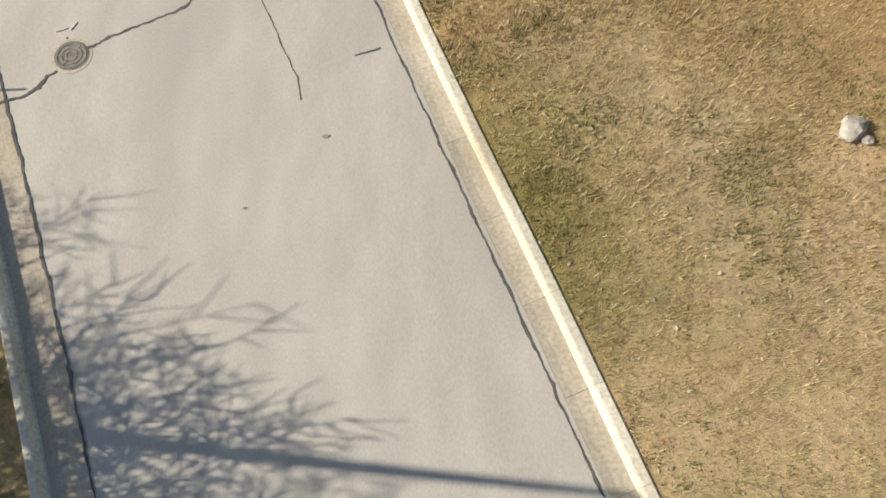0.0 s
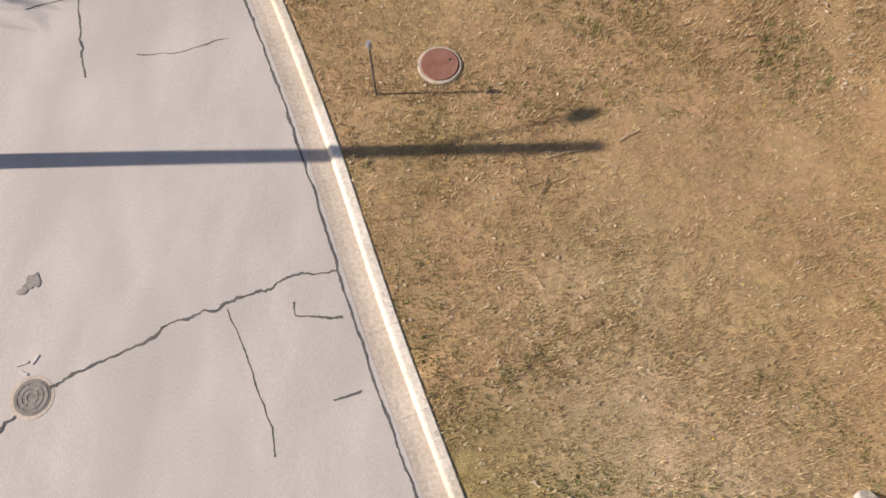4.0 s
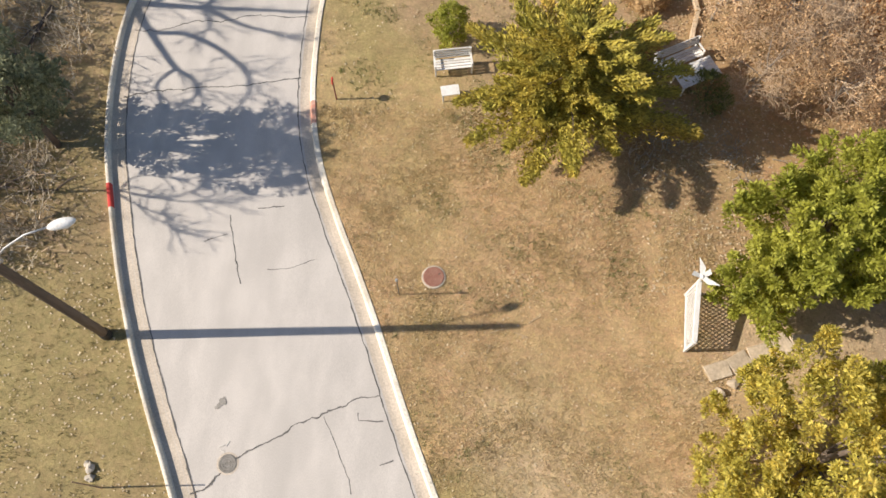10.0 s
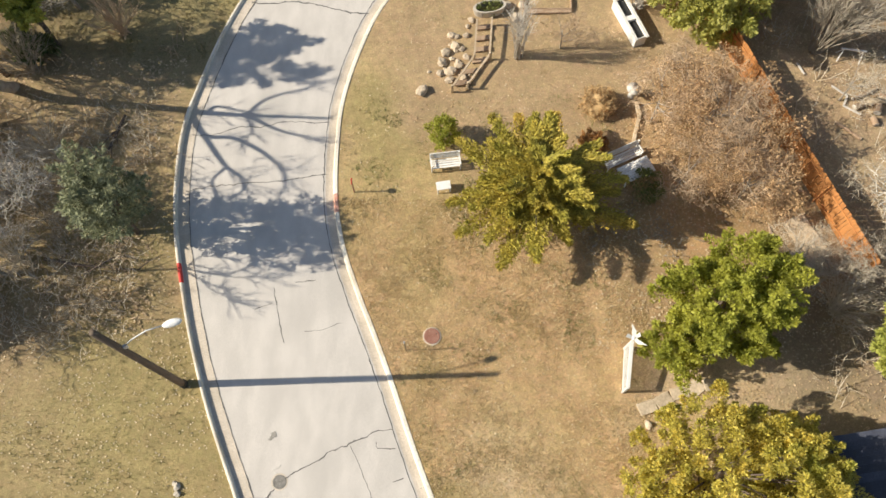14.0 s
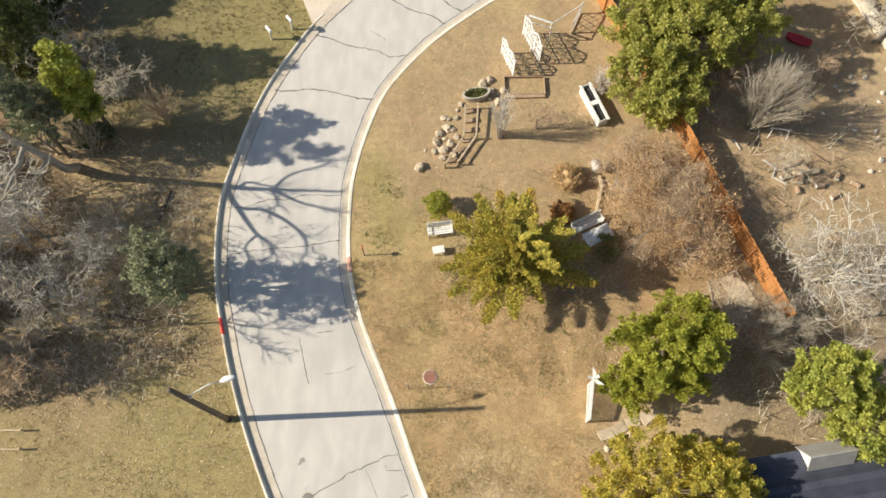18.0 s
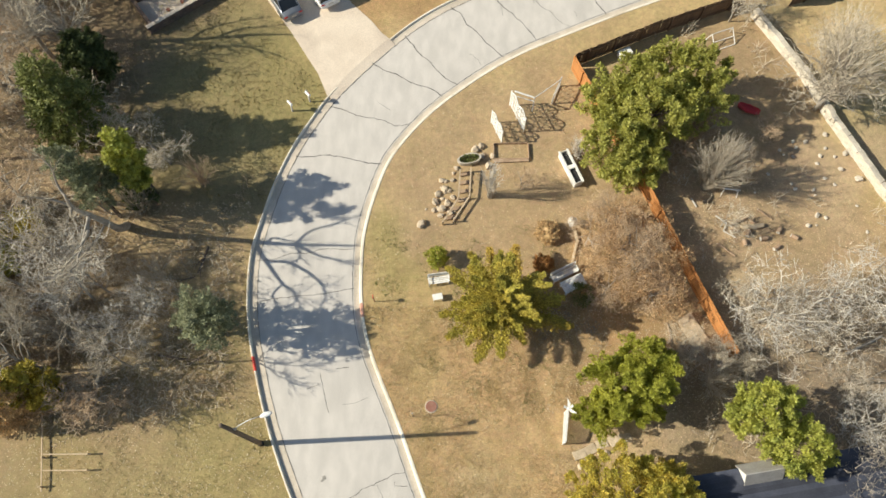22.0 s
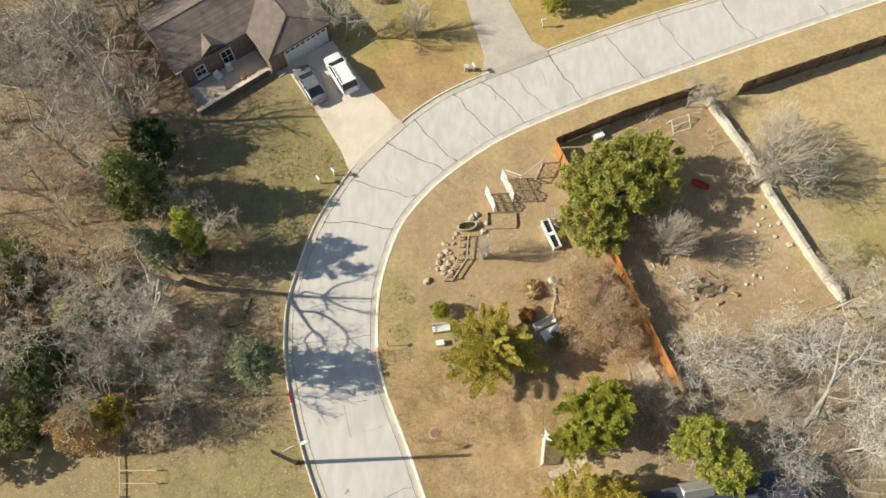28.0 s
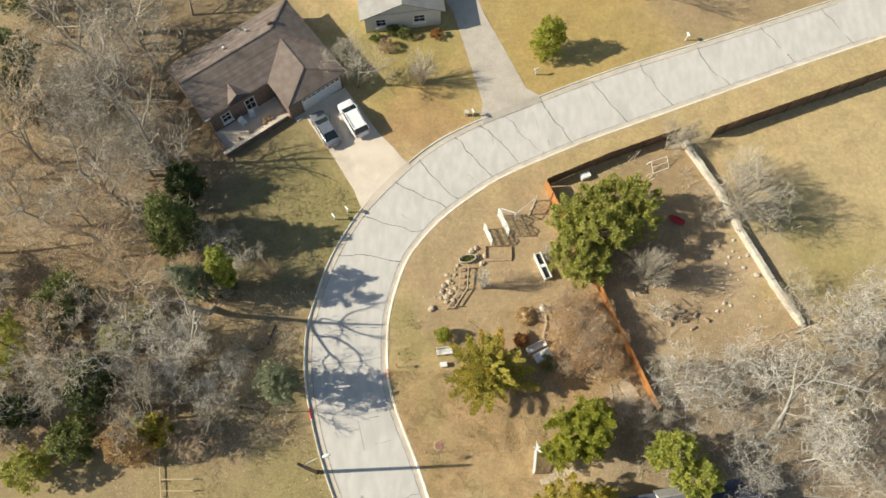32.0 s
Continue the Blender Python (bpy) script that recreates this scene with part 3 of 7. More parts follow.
CRACKS = [
    ([(-2.1, 2.98), (-2.7, 2.85), (-3.4, 2.5), (-4.1, 2.2), (-4.9, 1.85), (-5.6, 1.35), (-6.3, 1.05), (-6.9, 0.55), (-7.5, -0.1), (-7.95, -0.3)], 0.042, 0.05),
    ([(-3.9, 2.2), (-3.45, 1.3), (-2.95, 0.25), (-2.85, -0.2)], 0.022, 0.02), ([(-1.95, 2.1), (-2.75, 2.1), (-2.8, 2.35)], 0.03, 0.02), ([(-1.55, 0.85), (-2.0, 0.7)], 0.028, 0.015),
    ([(-7.2, 6.75), (-7.55, 8.0), (-7.9, 9.4)], 0.03, 0.03), ([(-7.9, 8.65), (-8.7, 8.35)], 0.025, 0.03), ([(-5.95, 9.8), (-6.9, 9.65)], 0.03, 0.02), ([(-4.6, 7.75), (-5.6, 7.35), (-6.3, 7.3)], 0.018, 0.03),
]
for pts, w, wob in CRACKS:
    crack(pts, w, wob=wob)
# gutter seams, dark and ragged
for line, nrm, wide in ((R_LINE, R_IN, 0.64), (L_LINE, L_IN, 0.72)):
    use = [(p + n * wide).xy for p, n in zip(line, nrm) if -14 < p.y < 58 and p.x < 50]
    for i in range(0, len(use) - 8, 8):
        crack(use[i : i + 9], 0.032, "seam", 0.02)
# transverse joints across the bend and the far stretch
def across(fr, fl, width, bend):
    a, b = edge_r[fr], edge_l[fl]
    n = Vector((-(b - a).y, (b - a).x, 0)).normalized()
    pts = [a.lerp(b, k / 6) + n * (bend * math.sin(math.pi * k / 6) + rnd.uniform(-0.2, 0.2)) for k in range(7)]
    crack([p.xy for p in pts], width * 1.7, "joint", 0.05)


def at_line(line, x, y):
    return min(range(len(line)), key=lambda i: near(line[i], x, y))


for (x0, y0), (x1, y1), w in (((-5.3, 15.2), (-12.6, 14.6), 0.02), ((-5.2, 18.4), (-12.6, 17.6), 0.02), ((-3.9, 25.2), (-11.3, 26.5), 0.035), ((-2.2, 28.3), (-8.8, 30.9), 0.03), ((0.6, 30.7), (-5.6, 34.6), 0.035),
                              ((1.6, 31.8), (-3.2, 37.2), 0.03), ((5.2, 34.6), (0.8, 40.0), 0.03), ((8.2, 36.0), (3.4, 41.6), 0.03), ((10.6, 37.2), (6.4, 43.0), 0.02), ((13.9, 38.6), (10.6, 44.6), 0.04),
                              ((19.8, 41.0), (16.2, 46.9), 0.035), ((25.0, 43.1), (21.4, 48.9), 0.03), ((31.5, 45.6), (28.2, 51.3), 0.035), ((39.0, 48.4), (35.8, 54.0), 0.035), ((46, 51), (43, 56.8), 0.035)):
    across(at_line(edge_r, x0, y0), at_line(edge_l, x1, y1), w, rnd.uniform(-0.4, 0.4))
for x, y, dx, dy in ((-3.5, 29.6, -1.0, 0.8), (3.6, 33.8, -0.9, 1.0), (7.6, 41.2, 0.4, -1.6), (9.8, 42.2, 0.5, -2.2), (4.9, 40.2, 0.6, -1.8), (11.4, 38.2, -0.2, 0.6)):
    crack([(x, y), (x + dx * 0.5 + 0.1, y + dy * 0.5), (x + dx, y + dy)], 0.02)
for x, y, r, turn in ((-7.3, 2.62, 0.16, 0.9), (-7.42, 2.45, 0.09, 0.4), (-2.4, -0.9, 0.05, 0), (-3.6, -2.2, 0.03, 0)):
    g = Geo()
    ring = [(k * 0.3927, r * rnd.uniform(0.6, 1.15) * (1.25 if k % 8 in (7, 0, 1) else 0.85)) for k in range(16)]
    g.add([(x, y, 0.036)] + [(x + q * math.cos(a + turn), y + q * math.sin(a + turn), 0.0355) for a, q in ring], [(0, i + 1, (i + 1) % 16 + 1) for i in range(16)])
    part("tar_spot", g, STAIN, road_ob)
WORN_MARK = surface("worn_mark", (0.62, 0.59, 0.54), (0.70, 0.67, 0.62), 9.0, 0.9, 40.0, 0.1)
# faint scrawled marks beside the cover, worn past reading
for x, y, l, turn in ((-7.15, 1.2, 0.2, 20), (-6.95, 1.28, 0.18, 64), (-7.1, 1.05, 0.16, -18)):
    part("worn_mark", Geo().box((x, y, 0.030), (l, 0.035, 0.016), turn), WORN_MARK, road_ob, "faint pale bar of worn marking")

# cast-iron cover in the street
WORN_IRON = surface("worn_iron", (0.24, 0.22, 0.195), (0.33, 0.31, 0.28), 6.0, 0.7, 60.0, 0.5, metal=0.2)
cover = thing("street_manhole", "worn iron manhole cover set in the concrete street", "manhole", (-6.87, 0.66, 0.016))
part("frame", Geo().disc((0, 0, 0), 0.36, 0.012, 28), GUTTER, cover, "concrete collar")
part("cover", Geo().disc((0, 0, 0.004), 0.30, 0.016, 28), WORN_IRON, cover)
for q in (0.09, 0.17, 0.25):
    g = Geo()
    for k in range(24):
        a = k * math.pi / 12
        g.v += [((q - 0.018) * math.cos(a), (q - 0.018) * math.sin(a), 0.02), ((q - 0.014) * math.cos(a), (q - 0.014) * math.sin(a), 0.029), ((q + 0.014) * math.cos(a), (q + 0.014) * math.sin(a), 0.029), ((q + 0.018) * math.cos(a), (q + 0.018) * math.sin(a), 0.02)]
    g.f = [(4 * i + j, 4 * i + j + 1, 4 * ((i + 1) % 24) + j + 1, 4 * ((i + 1) % 24) + j) for i in range(24) for j in range(3)]
    part("rib_ring", g, WORN_IRON, cover)
for k in range(6):
    a = k * math.pi / 3
    part("rib", Geo().beam((0.10 * math.cos(a), 0.10 * math.sin(a), 0.024), (0.24 * math.cos(a), 0.24 * math.sin(a), 0.024), 0.022, 0.008), WORN_IRON, cover)

# ---- the lawn's fittings ----
lid = thing("lawn_manhole", "rust-red manhole lid in a pale concrete ring on the lawn", "manhole", (-0.41, 7.1, LAWN))
part("ring", Geo().disc((0, 0, -0.05), 0.43, 0.10, 32), GUTTER, lid, "pale concrete ring")
part("lid", Geo().disc((0, 0, 0.0), 0.37, 0.075, 32), RUST, lid)
part("pick_hole", Geo().disc((0.2, 0.1, 0.070), 0.03, 0.008, 10), DARK, lid)

post = thing("marker_post", "thin dark steel marker post with a pale cap", "post", (-1.6, 6.45, LAWN))
part("post", Geo().tube([(0, 0, -0.1), (0, 0, 1.45)], [0.022, 0.02], 8), IRON, post)
part("cap", Geo().tube([(0, 0, 1.4), (0, 0, 1.47), (0, 0, 1.56)], [0.045, 0.055, 0.04], 8), STEEL, post, "grey cap")

mark = thing("reflector_post", "thin red fibreglass marker with a round reflector", "post", (-4.35, 14.35, LAWN))
part("rod", Geo().tube([(0, 0, -0.1), (0, 0, 1.12)], [0.034, 0.03], 8), RUST, mark)
part("reflector", Geo().tube([(-0.02, 0, 1.22), (0.02, 0, 1.22)], [0.15, 0.15], 16), RED_PAINT, mark, "red reflector disc")

# ---- street lamp ----
lamp = thing("street_lamp", "dark wooden lamp pole with a steel arm and white lamp head", "street lamp", (-11.5, 4.80, 0))
part("pole", Geo().tube([(0, 0, -0.2), (0, 0, 3), (0, 0, 6), (0, 0, 9.45)], [0.17, 0.155, 0.14, 0.115], 14), POLE_WOOD, lamp, smooth=True)
part("arm", Geo().tube([(0.05, 0.02, 7.1), (0.5, 0.25, 7.5), (1.1, 0.5, 7.8), (1.72, 0.68, 7.9)], [0.032, 0.03, 0.027, 0.025], 8), STEEL, lamp, smooth=True)
part("bracket", Geo().box((0.13, 0.06, 7.12), (0.2, 0.1, 0.3), 30), STEEL, lamp, bevel=0.01)
head = part("lamp_head", Geo().blob((2.02, 0.76, 7.92), (0.36, 0.15, 0.1), 3, 3, 0.1), WHITE, lamp, smooth=True)
head_turn = Matrix.Rotation(radians(18), 4, "Z")
g = Geo().blob((0, 0, 0), (0.36, 0.15, 0.1), 3, 3, 0.08)
g.v = [tuple(head_turn @ Vector(p) + Vector((2.02, 0.76, 7.92))) for p in g.v]
head.data = g.mesh("lamp_head", WHITE, True)
part("lens", Geo().disc((2.09, 0.79, 7.79), 0.11, 0.06, 16), GREY_WHITE, head)
part("guard", Geo().tube([(0, 0, 0.0), (0, 0, 0.45)], [0.2, 0.19], 14), DARK, lamp, "black base wrap")

# ---- bare trees ----
def grow(seed, height, spread, levels, kids, lean=(0, 0), twig=0.02, base=None, flat=0.0):
    """A bare tree: trunk and limbs in one mesh, twigs in another."""
    r = random.Random(seed)
    wood, fine = Geo(), Geo()
    def branch(p, d, length, rad, level):
        n = 4 if level < 2 else 3
        pts, radii = [p], [rad]
        for k in range(n):
            d = (d + Vector((r.gauss(0, 1), r.gauss(0, 1), r.gauss(0, 0.6))) * (0.16 if level else 0.06) + Vector((0, 0, 0.05 if level < 3 else 0.0))).normalized()
            p = p + d * (length / n)
            pts.append(p)
            radii.append(max(rad * (1 - 0.62 * (k + 1) / n), twig * 0.5))
        (wood if level < 2 else fine).tube(pts, radii, 7 if level == 0 else 5 if level == 1 else 3, cap=level < 2)
        if level >= levels:
            return
        for c in range(kids[level]):
            t = r.uniform(0.35, 1.0) if level else r.uniform(0.3, 1.0)
            i = min(int(t * n), n - 1)
            q = pts[i].lerp(pts[i + 1], t * n - i)
            side = Vector((r.gauss(0, 1), r.gauss(0, 1), r.gauss(0, 0.5)))
            side = (side - d * side.dot(d)).normalized()
            nd = (d * (0.55 if level else 0.6) + side * spread * r.uniform(0.6, 1.2) + Vector((0, 0, 0.12 - flat * 0.2))).normalized()
            branch(q, nd, length * r.uniform(0.45, 0.72), max(radii[i] * (0.6 if level < 2 else 0.42), twig), level + 1)
    branch(Vector((0, 0, -0.2)), Vector((lean[0], lean[1], 1)).normalized(), height * 0.62, base or height * 0.019, 0)
    return wood, fine


KINDS = {}
for key, args in (("tall", dict(seed=3, height=11, spread=0.85, levels=4, kids=(7, 5, 5, 4))), ("broad", dict(seed=11, height=9, spread=1.15, levels=4, kids=(8, 5, 5, 4))), ("fine", dict(seed=23, height=8, spread=0.9, levels=4, kids=(7, 6, 5, 4), twig=0.016)),
                  ("small", dict(seed=31, height=5.5, spread=1.0, levels=4, kids=(7, 5, 4, 4), twig=0.016)), ("slim", dict(seed=43, height=10, spread=0.6, levels=4, kids=(8, 5, 4, 3))), ("wide", dict(seed=57, height=8.5, spread=1.35, levels=4, kids=(9, 6, 5, 3), flat=1.0))):
    w, f = grow(**args)
    KINDS[key] = (w, f)
for key, args in (("spare", dict(seed=63, height=11, spread=0.6, levels=3, kids=(7, 4, 3), twig=0.014, base=0.12)), ("limbed", dict(seed=71, height=14, spread=1.15, levels=4, kids=(7, 5, 3, 3), twig=0.014, base=0.34)), ("limbed2", dict(seed=83, height=12, spread=1.25, levels=4, kids=(8, 5, 4, 4), twig=0.016, base=0.22)), ("crooked", dict(seed=97, height=11, spread=1.2, levels=4, kids=(10, 6, 4, 2), twig=0.026, base=0.17))):
    KINDS[key] = grow(**args)
MESHES = {}


def bare_tree(kind, x, y, scale=1.0, turn=0.0, mats=("grey",), label="leafless grey tree with fine twigs", name="bare_tree", tilt=(0, 0), group=""):
    bark, twig = {"grey": (BARK, TWIG), "tan": (BARK, TWIG_TAN), "dark": (DARK_BARK, TWIG), "dull": (BARK, TWIG_DULL), "pale": (PALE_BARK, TWIG_PALE)}[mats[0]]
    key = (kind, mats[0])
    if key not in MESHES:
        MESHES[key] = (KINDS[kind][0].mesh("trunk", bark, True), KINDS[kind][1].mesh("twigs", twig))
    root = thing(name, label, "tree", group=group)
    root.matrix_world = pose(x, y, LAWN - 0.05, tilt[0], tilt[1], turn) @ Matrix.Scale(scale, 4)
    for nm, me in zip(("trunk", "branch_work"), MESHES[key]):
        ob = new(nm, me)
        ob.parent = root
        if nm == "branch_work":
            ob["kind"] = "stuff"
    return root


# ---- leafy trees ----
def leaves(lobes, count, size, seed, spray=0.28, long=1.7, per=14, droop=0.0, clump=0.55, tuft=0.0):
    """Billowing sprays: small leafy clumps sit on several overlapping lobes (centre, radii), with gaps between them."""
    r = random.Random(seed)
    g = Geo()
    weights = [l[3] * l[4] + l[4] * l[5] + l[3] * l[5] for l in lobes]
    area = sum(weights) * 4.2
    clumps = []
    tries = max(12, int(area / (clump * clump * 1.5)))
    while len(clumps) < tries:
        cx, cy, cz, rx, ry, rz = r.choices(lobes, weights)[0]
        d = Vector((r.gauss(0, 1), r.gauss(0, 1), r.gauss(0.2, 1))).normalized()
        lump = 1 + 0.45 * noise.noise(Vector((d.x * 1.9 + cx, d.y * 1.9 + cy, d.z * 1.9 + seed)))
        k = lump * r.uniform(0.72, 1.04)
        c = Vector((cx + d.x * rx * k, cy + d.y * ry * k, cz + d.z * rz * k))
        deep = min(((c.x - l[0]) / l[3]) ** 2 + ((c.y - l[1]) / l[4]) ** 2 + ((c.z - l[2]) / l[5]) ** 2 for l in lobes)
        if c.z < 0.12 or deep < 0.3:
            tries -= 0 if r.random() < 0.97 else 1
            continue
        clumps.append((c, Vector((d.x / rx, d.y / ry, d.z / rz)).normalized(), clump * r.uniform(0.55, 1.25)))
    each = max(4, count // len(clumps))
    for c, out, rad in clumps:
        if tuft:
            axis = (out * 0.75 + Vector((r.gauss(0, 0.3), r.gauss(0, 0.3), 0.4 + r.gauss(0, 0.25)))).normalized()
            reach = rad * tuft
            for _ in range(each):
                u = r.random() ** 0.75
                off = Vector((r.gauss(0, 1), r.gauss(0, 1), r.gauss(0, 1)))
                off = (off - axis * off.dot(axis)).normalized()
                p = c + axis * reach * (u - 0.45) + off * rad * 0.62 * (1.05 - u) ** 0.8 * math.sqrt(r.random())
                ax = (axis * 0.45 + off * r.uniform(0.35, 1.0) + Vector((r.gauss(0, 0.25), r.gauss(0, 0.25), r.gauss(0, 0.25)))).normalized()
                b = ax.cross(off * 0.45 + axis * 0.6 + Vector((r.gauss(0, 0.3), r.gauss(0, 0.3), r.gauss(0.15, 0.3)))).normalized()
                s = size * r.uniform(0.55, 1.3)
                g.add([p, p + ax * s * long * 0.5 + b * s * 0.45, p + ax * s * long, p + ax * s * long * 0.45 - b * s * 0.45], [(0, 1, 2, 3)])
            continue
        for _ in range(each):
            d = (Vector((r.gauss(0, 1), r.gauss(0, 1), r.gauss(0, 1))).normalized() + out * 0.75 + Vector((0, 0, 0.25))).normalized()
            p = c + d * rad * r.uniform(0.45, 1.0) + Vector((0, 0, -droop * rad))
            ax = (d * 0.55 + out * 0.5 + Vector((r.gauss(0, 0.55), r.gauss(0, 0.55), r.gauss(0, 0.45)))).normalized()
            b = ax.cross(d + Vector((r.gauss(0, 0.6), r.gauss(0, 0.6), r.gauss(0, 0.6)))).normalized()
            s = size * r.uniform(0.55, 1.4)
            g.add([p, p + ax * s * long * 0.5 + b * s * 0.5, p + ax * s * long, p + ax * s * long * 0.45 - b * s * 0.5], [(0, 1, 2, 3)])
    return g


def fronds(height, reach, boughs, count, size, seed, squash=1.0, low=0.25):
    """A conifer's crown: boughs that leave the trunk all round, each feathered with flat sprays to its tip."""
    r = random.Random(seed)
    g, wood = Geo(), Geo()
    per = max(6, count // boughs)
    for i in range(boughs):
        t = (i + 0.5) / boughs
        a = i * 2.39996 + r.gauss(0, 0.25)
        z = height * (low + (1 - low) * t ** 1.25 * 0.97)
        l = reach * (1.02 - t) ** 0.55 * r.uniform(0.58, 1.26) * (1 + 0.22 * noise.noise(Vector((math.cos(a) * 1.5, math.sin(a) * 1.5, seed))))
        rise = 0.12 + 0.75 * t + r.gauss(0, 0.12)
        tip = Vector((math.cos(a) * l, math.sin(a) * l * squash, z + l * rise * 0.45))
        root = Vector((0, 0, z - 0.3 * l * 0.3))
        wood.tube([root, root.lerp(tip, 0.5) + Vector((0, 0, 0.12 * l)), tip], [0.035 + 0.012 * l, 0.02, 0.006], 4, cap=False)
        along = (tip - root).normalized()
        side = Vector((-along.y, along.x, 0)).normalized()
        for _ in range(per):
            u = r.random() ** 0.62
            c = root.lerp(tip, u) + Vector((0, 0, 0.35 * l * u * (1 - u))) + side * r.gauss(0, 0.14 * l * (1.12 - u)) + Vector((0, 0, r.gauss(0, 0.07)))
            ax = (along * r.uniform(0.6, 1.2) + side * r.gauss(0, 0.65) + Vector((0, 0, r.gauss(0.12, 0.3)))).normalized()
            b = ax.cross(Vector((r.gauss(0, 0.45), r.gauss(0, 0.45), 1))).normalized()
            s = size * r.uniform(0.6, 1.4)
            g.add([c, c + ax * s * 1.2 + b * s * 0.45, c + ax * s * 2.7, c + ax * s * 1.1 - b * s * 0.45], [(0, 1, 2, 3)])
    return g, wood


def conifer(name, label, x, y, height, reach, boughs, count, size, seed, mat, squash=1.0, low=0.25, trunk_r=0.15, lean=(0, 0)):
    root = thing(name, label, "tree", (x, y, LAWN - 0.04))
    g, wood = fronds(height, reach, boughs, count, size, seed, squash, low)
    wood.tube([(0, 0, -0.1), (0.03, 0.02, height * 0.5), (0, 0, height * 0.95)], [trunk_r, trunk_r * 0.6, 0.02], 8)
    part("trunk", wood, DARK_BARK, root, smooth=True)
    part("crown", g, mat, root)
    return root


def leafy_tree(name, label, x, y, lobes, mat, count, size, seed, height, bark=DARK_BARK, trunk_r=0.14, category="tree", stems=3, **kw):
    root = thing(name, label, category, (x, y, LAWN - 0.04))
    r = random.Random(seed)
    g = Geo()
    g.tube([(0, 0, -0.1), (0.05, 0.03, height * 0.3), (0.0, 0.08, height * 0.6), (0.05, 0, height * 0.88)], [trunk_r, trunk_r * 0.8, trunk_r * 0.5, 0.02], 8)
    for l in lobes * stems:
        z = max(0.15, min(l[2] * r.uniform(0.3, 0.8), height * 0.8))
        e = Vector((l[0] + r.uniform(-0.7, 0.7) * l[3], l[1] + r.uniform(-0.7, 0.7) * l[4], l[2] + r.uniform(-0.2, 0.6) * l[5]))
        g.tube([(0.02, 0.03, z), tuple(Vector((0, 0, z)).lerp(e, 0.5) + Vector((0, 0, 0.15))), tuple(e)], [trunk_r * 0.4, trunk_r * 0.28, 0.015], 5, cap=False)
    part("trunk", g, bark, root, smooth=True)
    part("crown", leaves(lobes, count, size, seed, **kw), mat, root)
    return root


# the lawn's evergreens
LEAF_TAN = surface("tan_dry_leaves", (0.46, 0.31, 0.15), (0.58, 0.41, 0.22), 0.9, 0.8, 9.0, 0.0, spread=0.3, island=True, leaf=0.2)
conifer("cedar", "spreading yellow-green cedar at the lawn's edge", 4.2, 13.35, 5.5, 4.4, 90, 100000, 0.062, 5, LEAF_CEDAR, 0.86, 0.27)
leafy_tree("evergreen_tree", "bright green evergreen beside the white trellis", 12.0, 7.8, [(-0.1, 0.1, 2.6, 2.2, 2.1, 1.9), (1.1, 1.4, 3.2, 1.7, 1.7, 1.6), (-1.8, -1.3, 1.6, 1.3, 1.3, 1.2), (0.8, -0.6, 2.9, 1.5, 1.5, 1.6), (1.2, 0.5, 4.1, 1.3, 1.2, 1.5)],
           LEAF_GREEN, 76000, 0.078, 6, 5.6, long=2.2, clump=0.60, tuft=2.1)
leafy_tree("evergreen_tree", "large golden-green evergreen in the lower yard", 11.2, 0.9, [(0, 0, 3.2, 3.3, 2.8, 2.2), (1.9, -0.3, 3.9, 2.1, 2.2, 2.1), (-1.8, -0.8, 2.2, 1.8, 1.8, 1.7), (2.6, 0.7, 2.8, 1.5, 1.5, 1.5), (2.9, -1.4, 3.2, 1.6, 1.9, 1.8), (1.0, -2.6, 3.2, 2.6, 2.3, 2.0)],
           LEAF_GOLD, 150000, 0.070, 8, 6.2, clump=0.62, long=2.0, tuft=1.25)
leafy_tree("shrub", "small round green conifer shrub", 0.0, 17.3, [(0, 0, 0.8, 0.7, 0.7, 0.75), (0.1, 0.0, 1.35, 0.45, 0.45, 0.5)], LEAF_GREEN, 6000, 0.05, 9, 1.8, trunk_r=0.05, category="shrub", clump=0.2, tuft=2.0, long=2.2)
leafy_tree("evergreen_tree", "broad dense green evergreen inside the cedar fence", 15.0, 26.9, [(0, 0, 4.2, 2.9, 2.7, 2.6), (-2.3, -2.2, 3.2, 2.1, 2.1, 2.2), (1.4, 2.7, 4.0, 2.7, 2.1, 2.2), (3.8, 2.8, 4.0, 2.1, 1.9, 2.1), (-2.4, 1.4, 3.4, 1.9, 2.1, 2.0), (-0.8, -3.5, 2.7, 1.6, 1.4, 1.8), (4.0, 0.9, 4.0, 1.6, 1.6, 1.8)],
           LEAF_OLIVE, 84000, 0.115, 10, 6.6, clump=0.70, long=2.2, tuft=1.8)
leafy_tree("evergreen_tree", "tall lime-green tree beside the dark blue roof", 20.0, 5.4, [(0, 0.6, 4.2, 1.8, 1.65, 1.9), (1.7, -1.5, 4.0, 1.5, 1.6, 1.9), (-1.0, 0.5, 3.4, 1.1, 1.0, 1.2)], LEAF_LIME, 30000, 0.10, 12, 6.6, clump=0.56, long=2.2, tuft=1.9)
leafy_tree("evergreen_tree", "small green tree on the golden lawn", 11.5, 49.7, [(0, 0, 2.6, 1.5, 1.5, 1.8), (0.2, 0.4, 4.0, 1.1, 1.1, 1.4), (-0.6, -0.5, 1.6, 1.1, 1.1, 1.0), (0.7, 0.2, 3.0, 1.0, 1.0, 1.2)], LEAF_GREEN, 16000, 0.10, 14, 5.4, clump=0.42, tuft=2.0)
LEAF_MOSS = surface("mossy_foliage", (0.14, 0.165, 0.045), (0.23, 0.24, 0.07), 0.9, 0.7, 9.0, 0.0, spread=0.35, island=True, leaf=0.2)
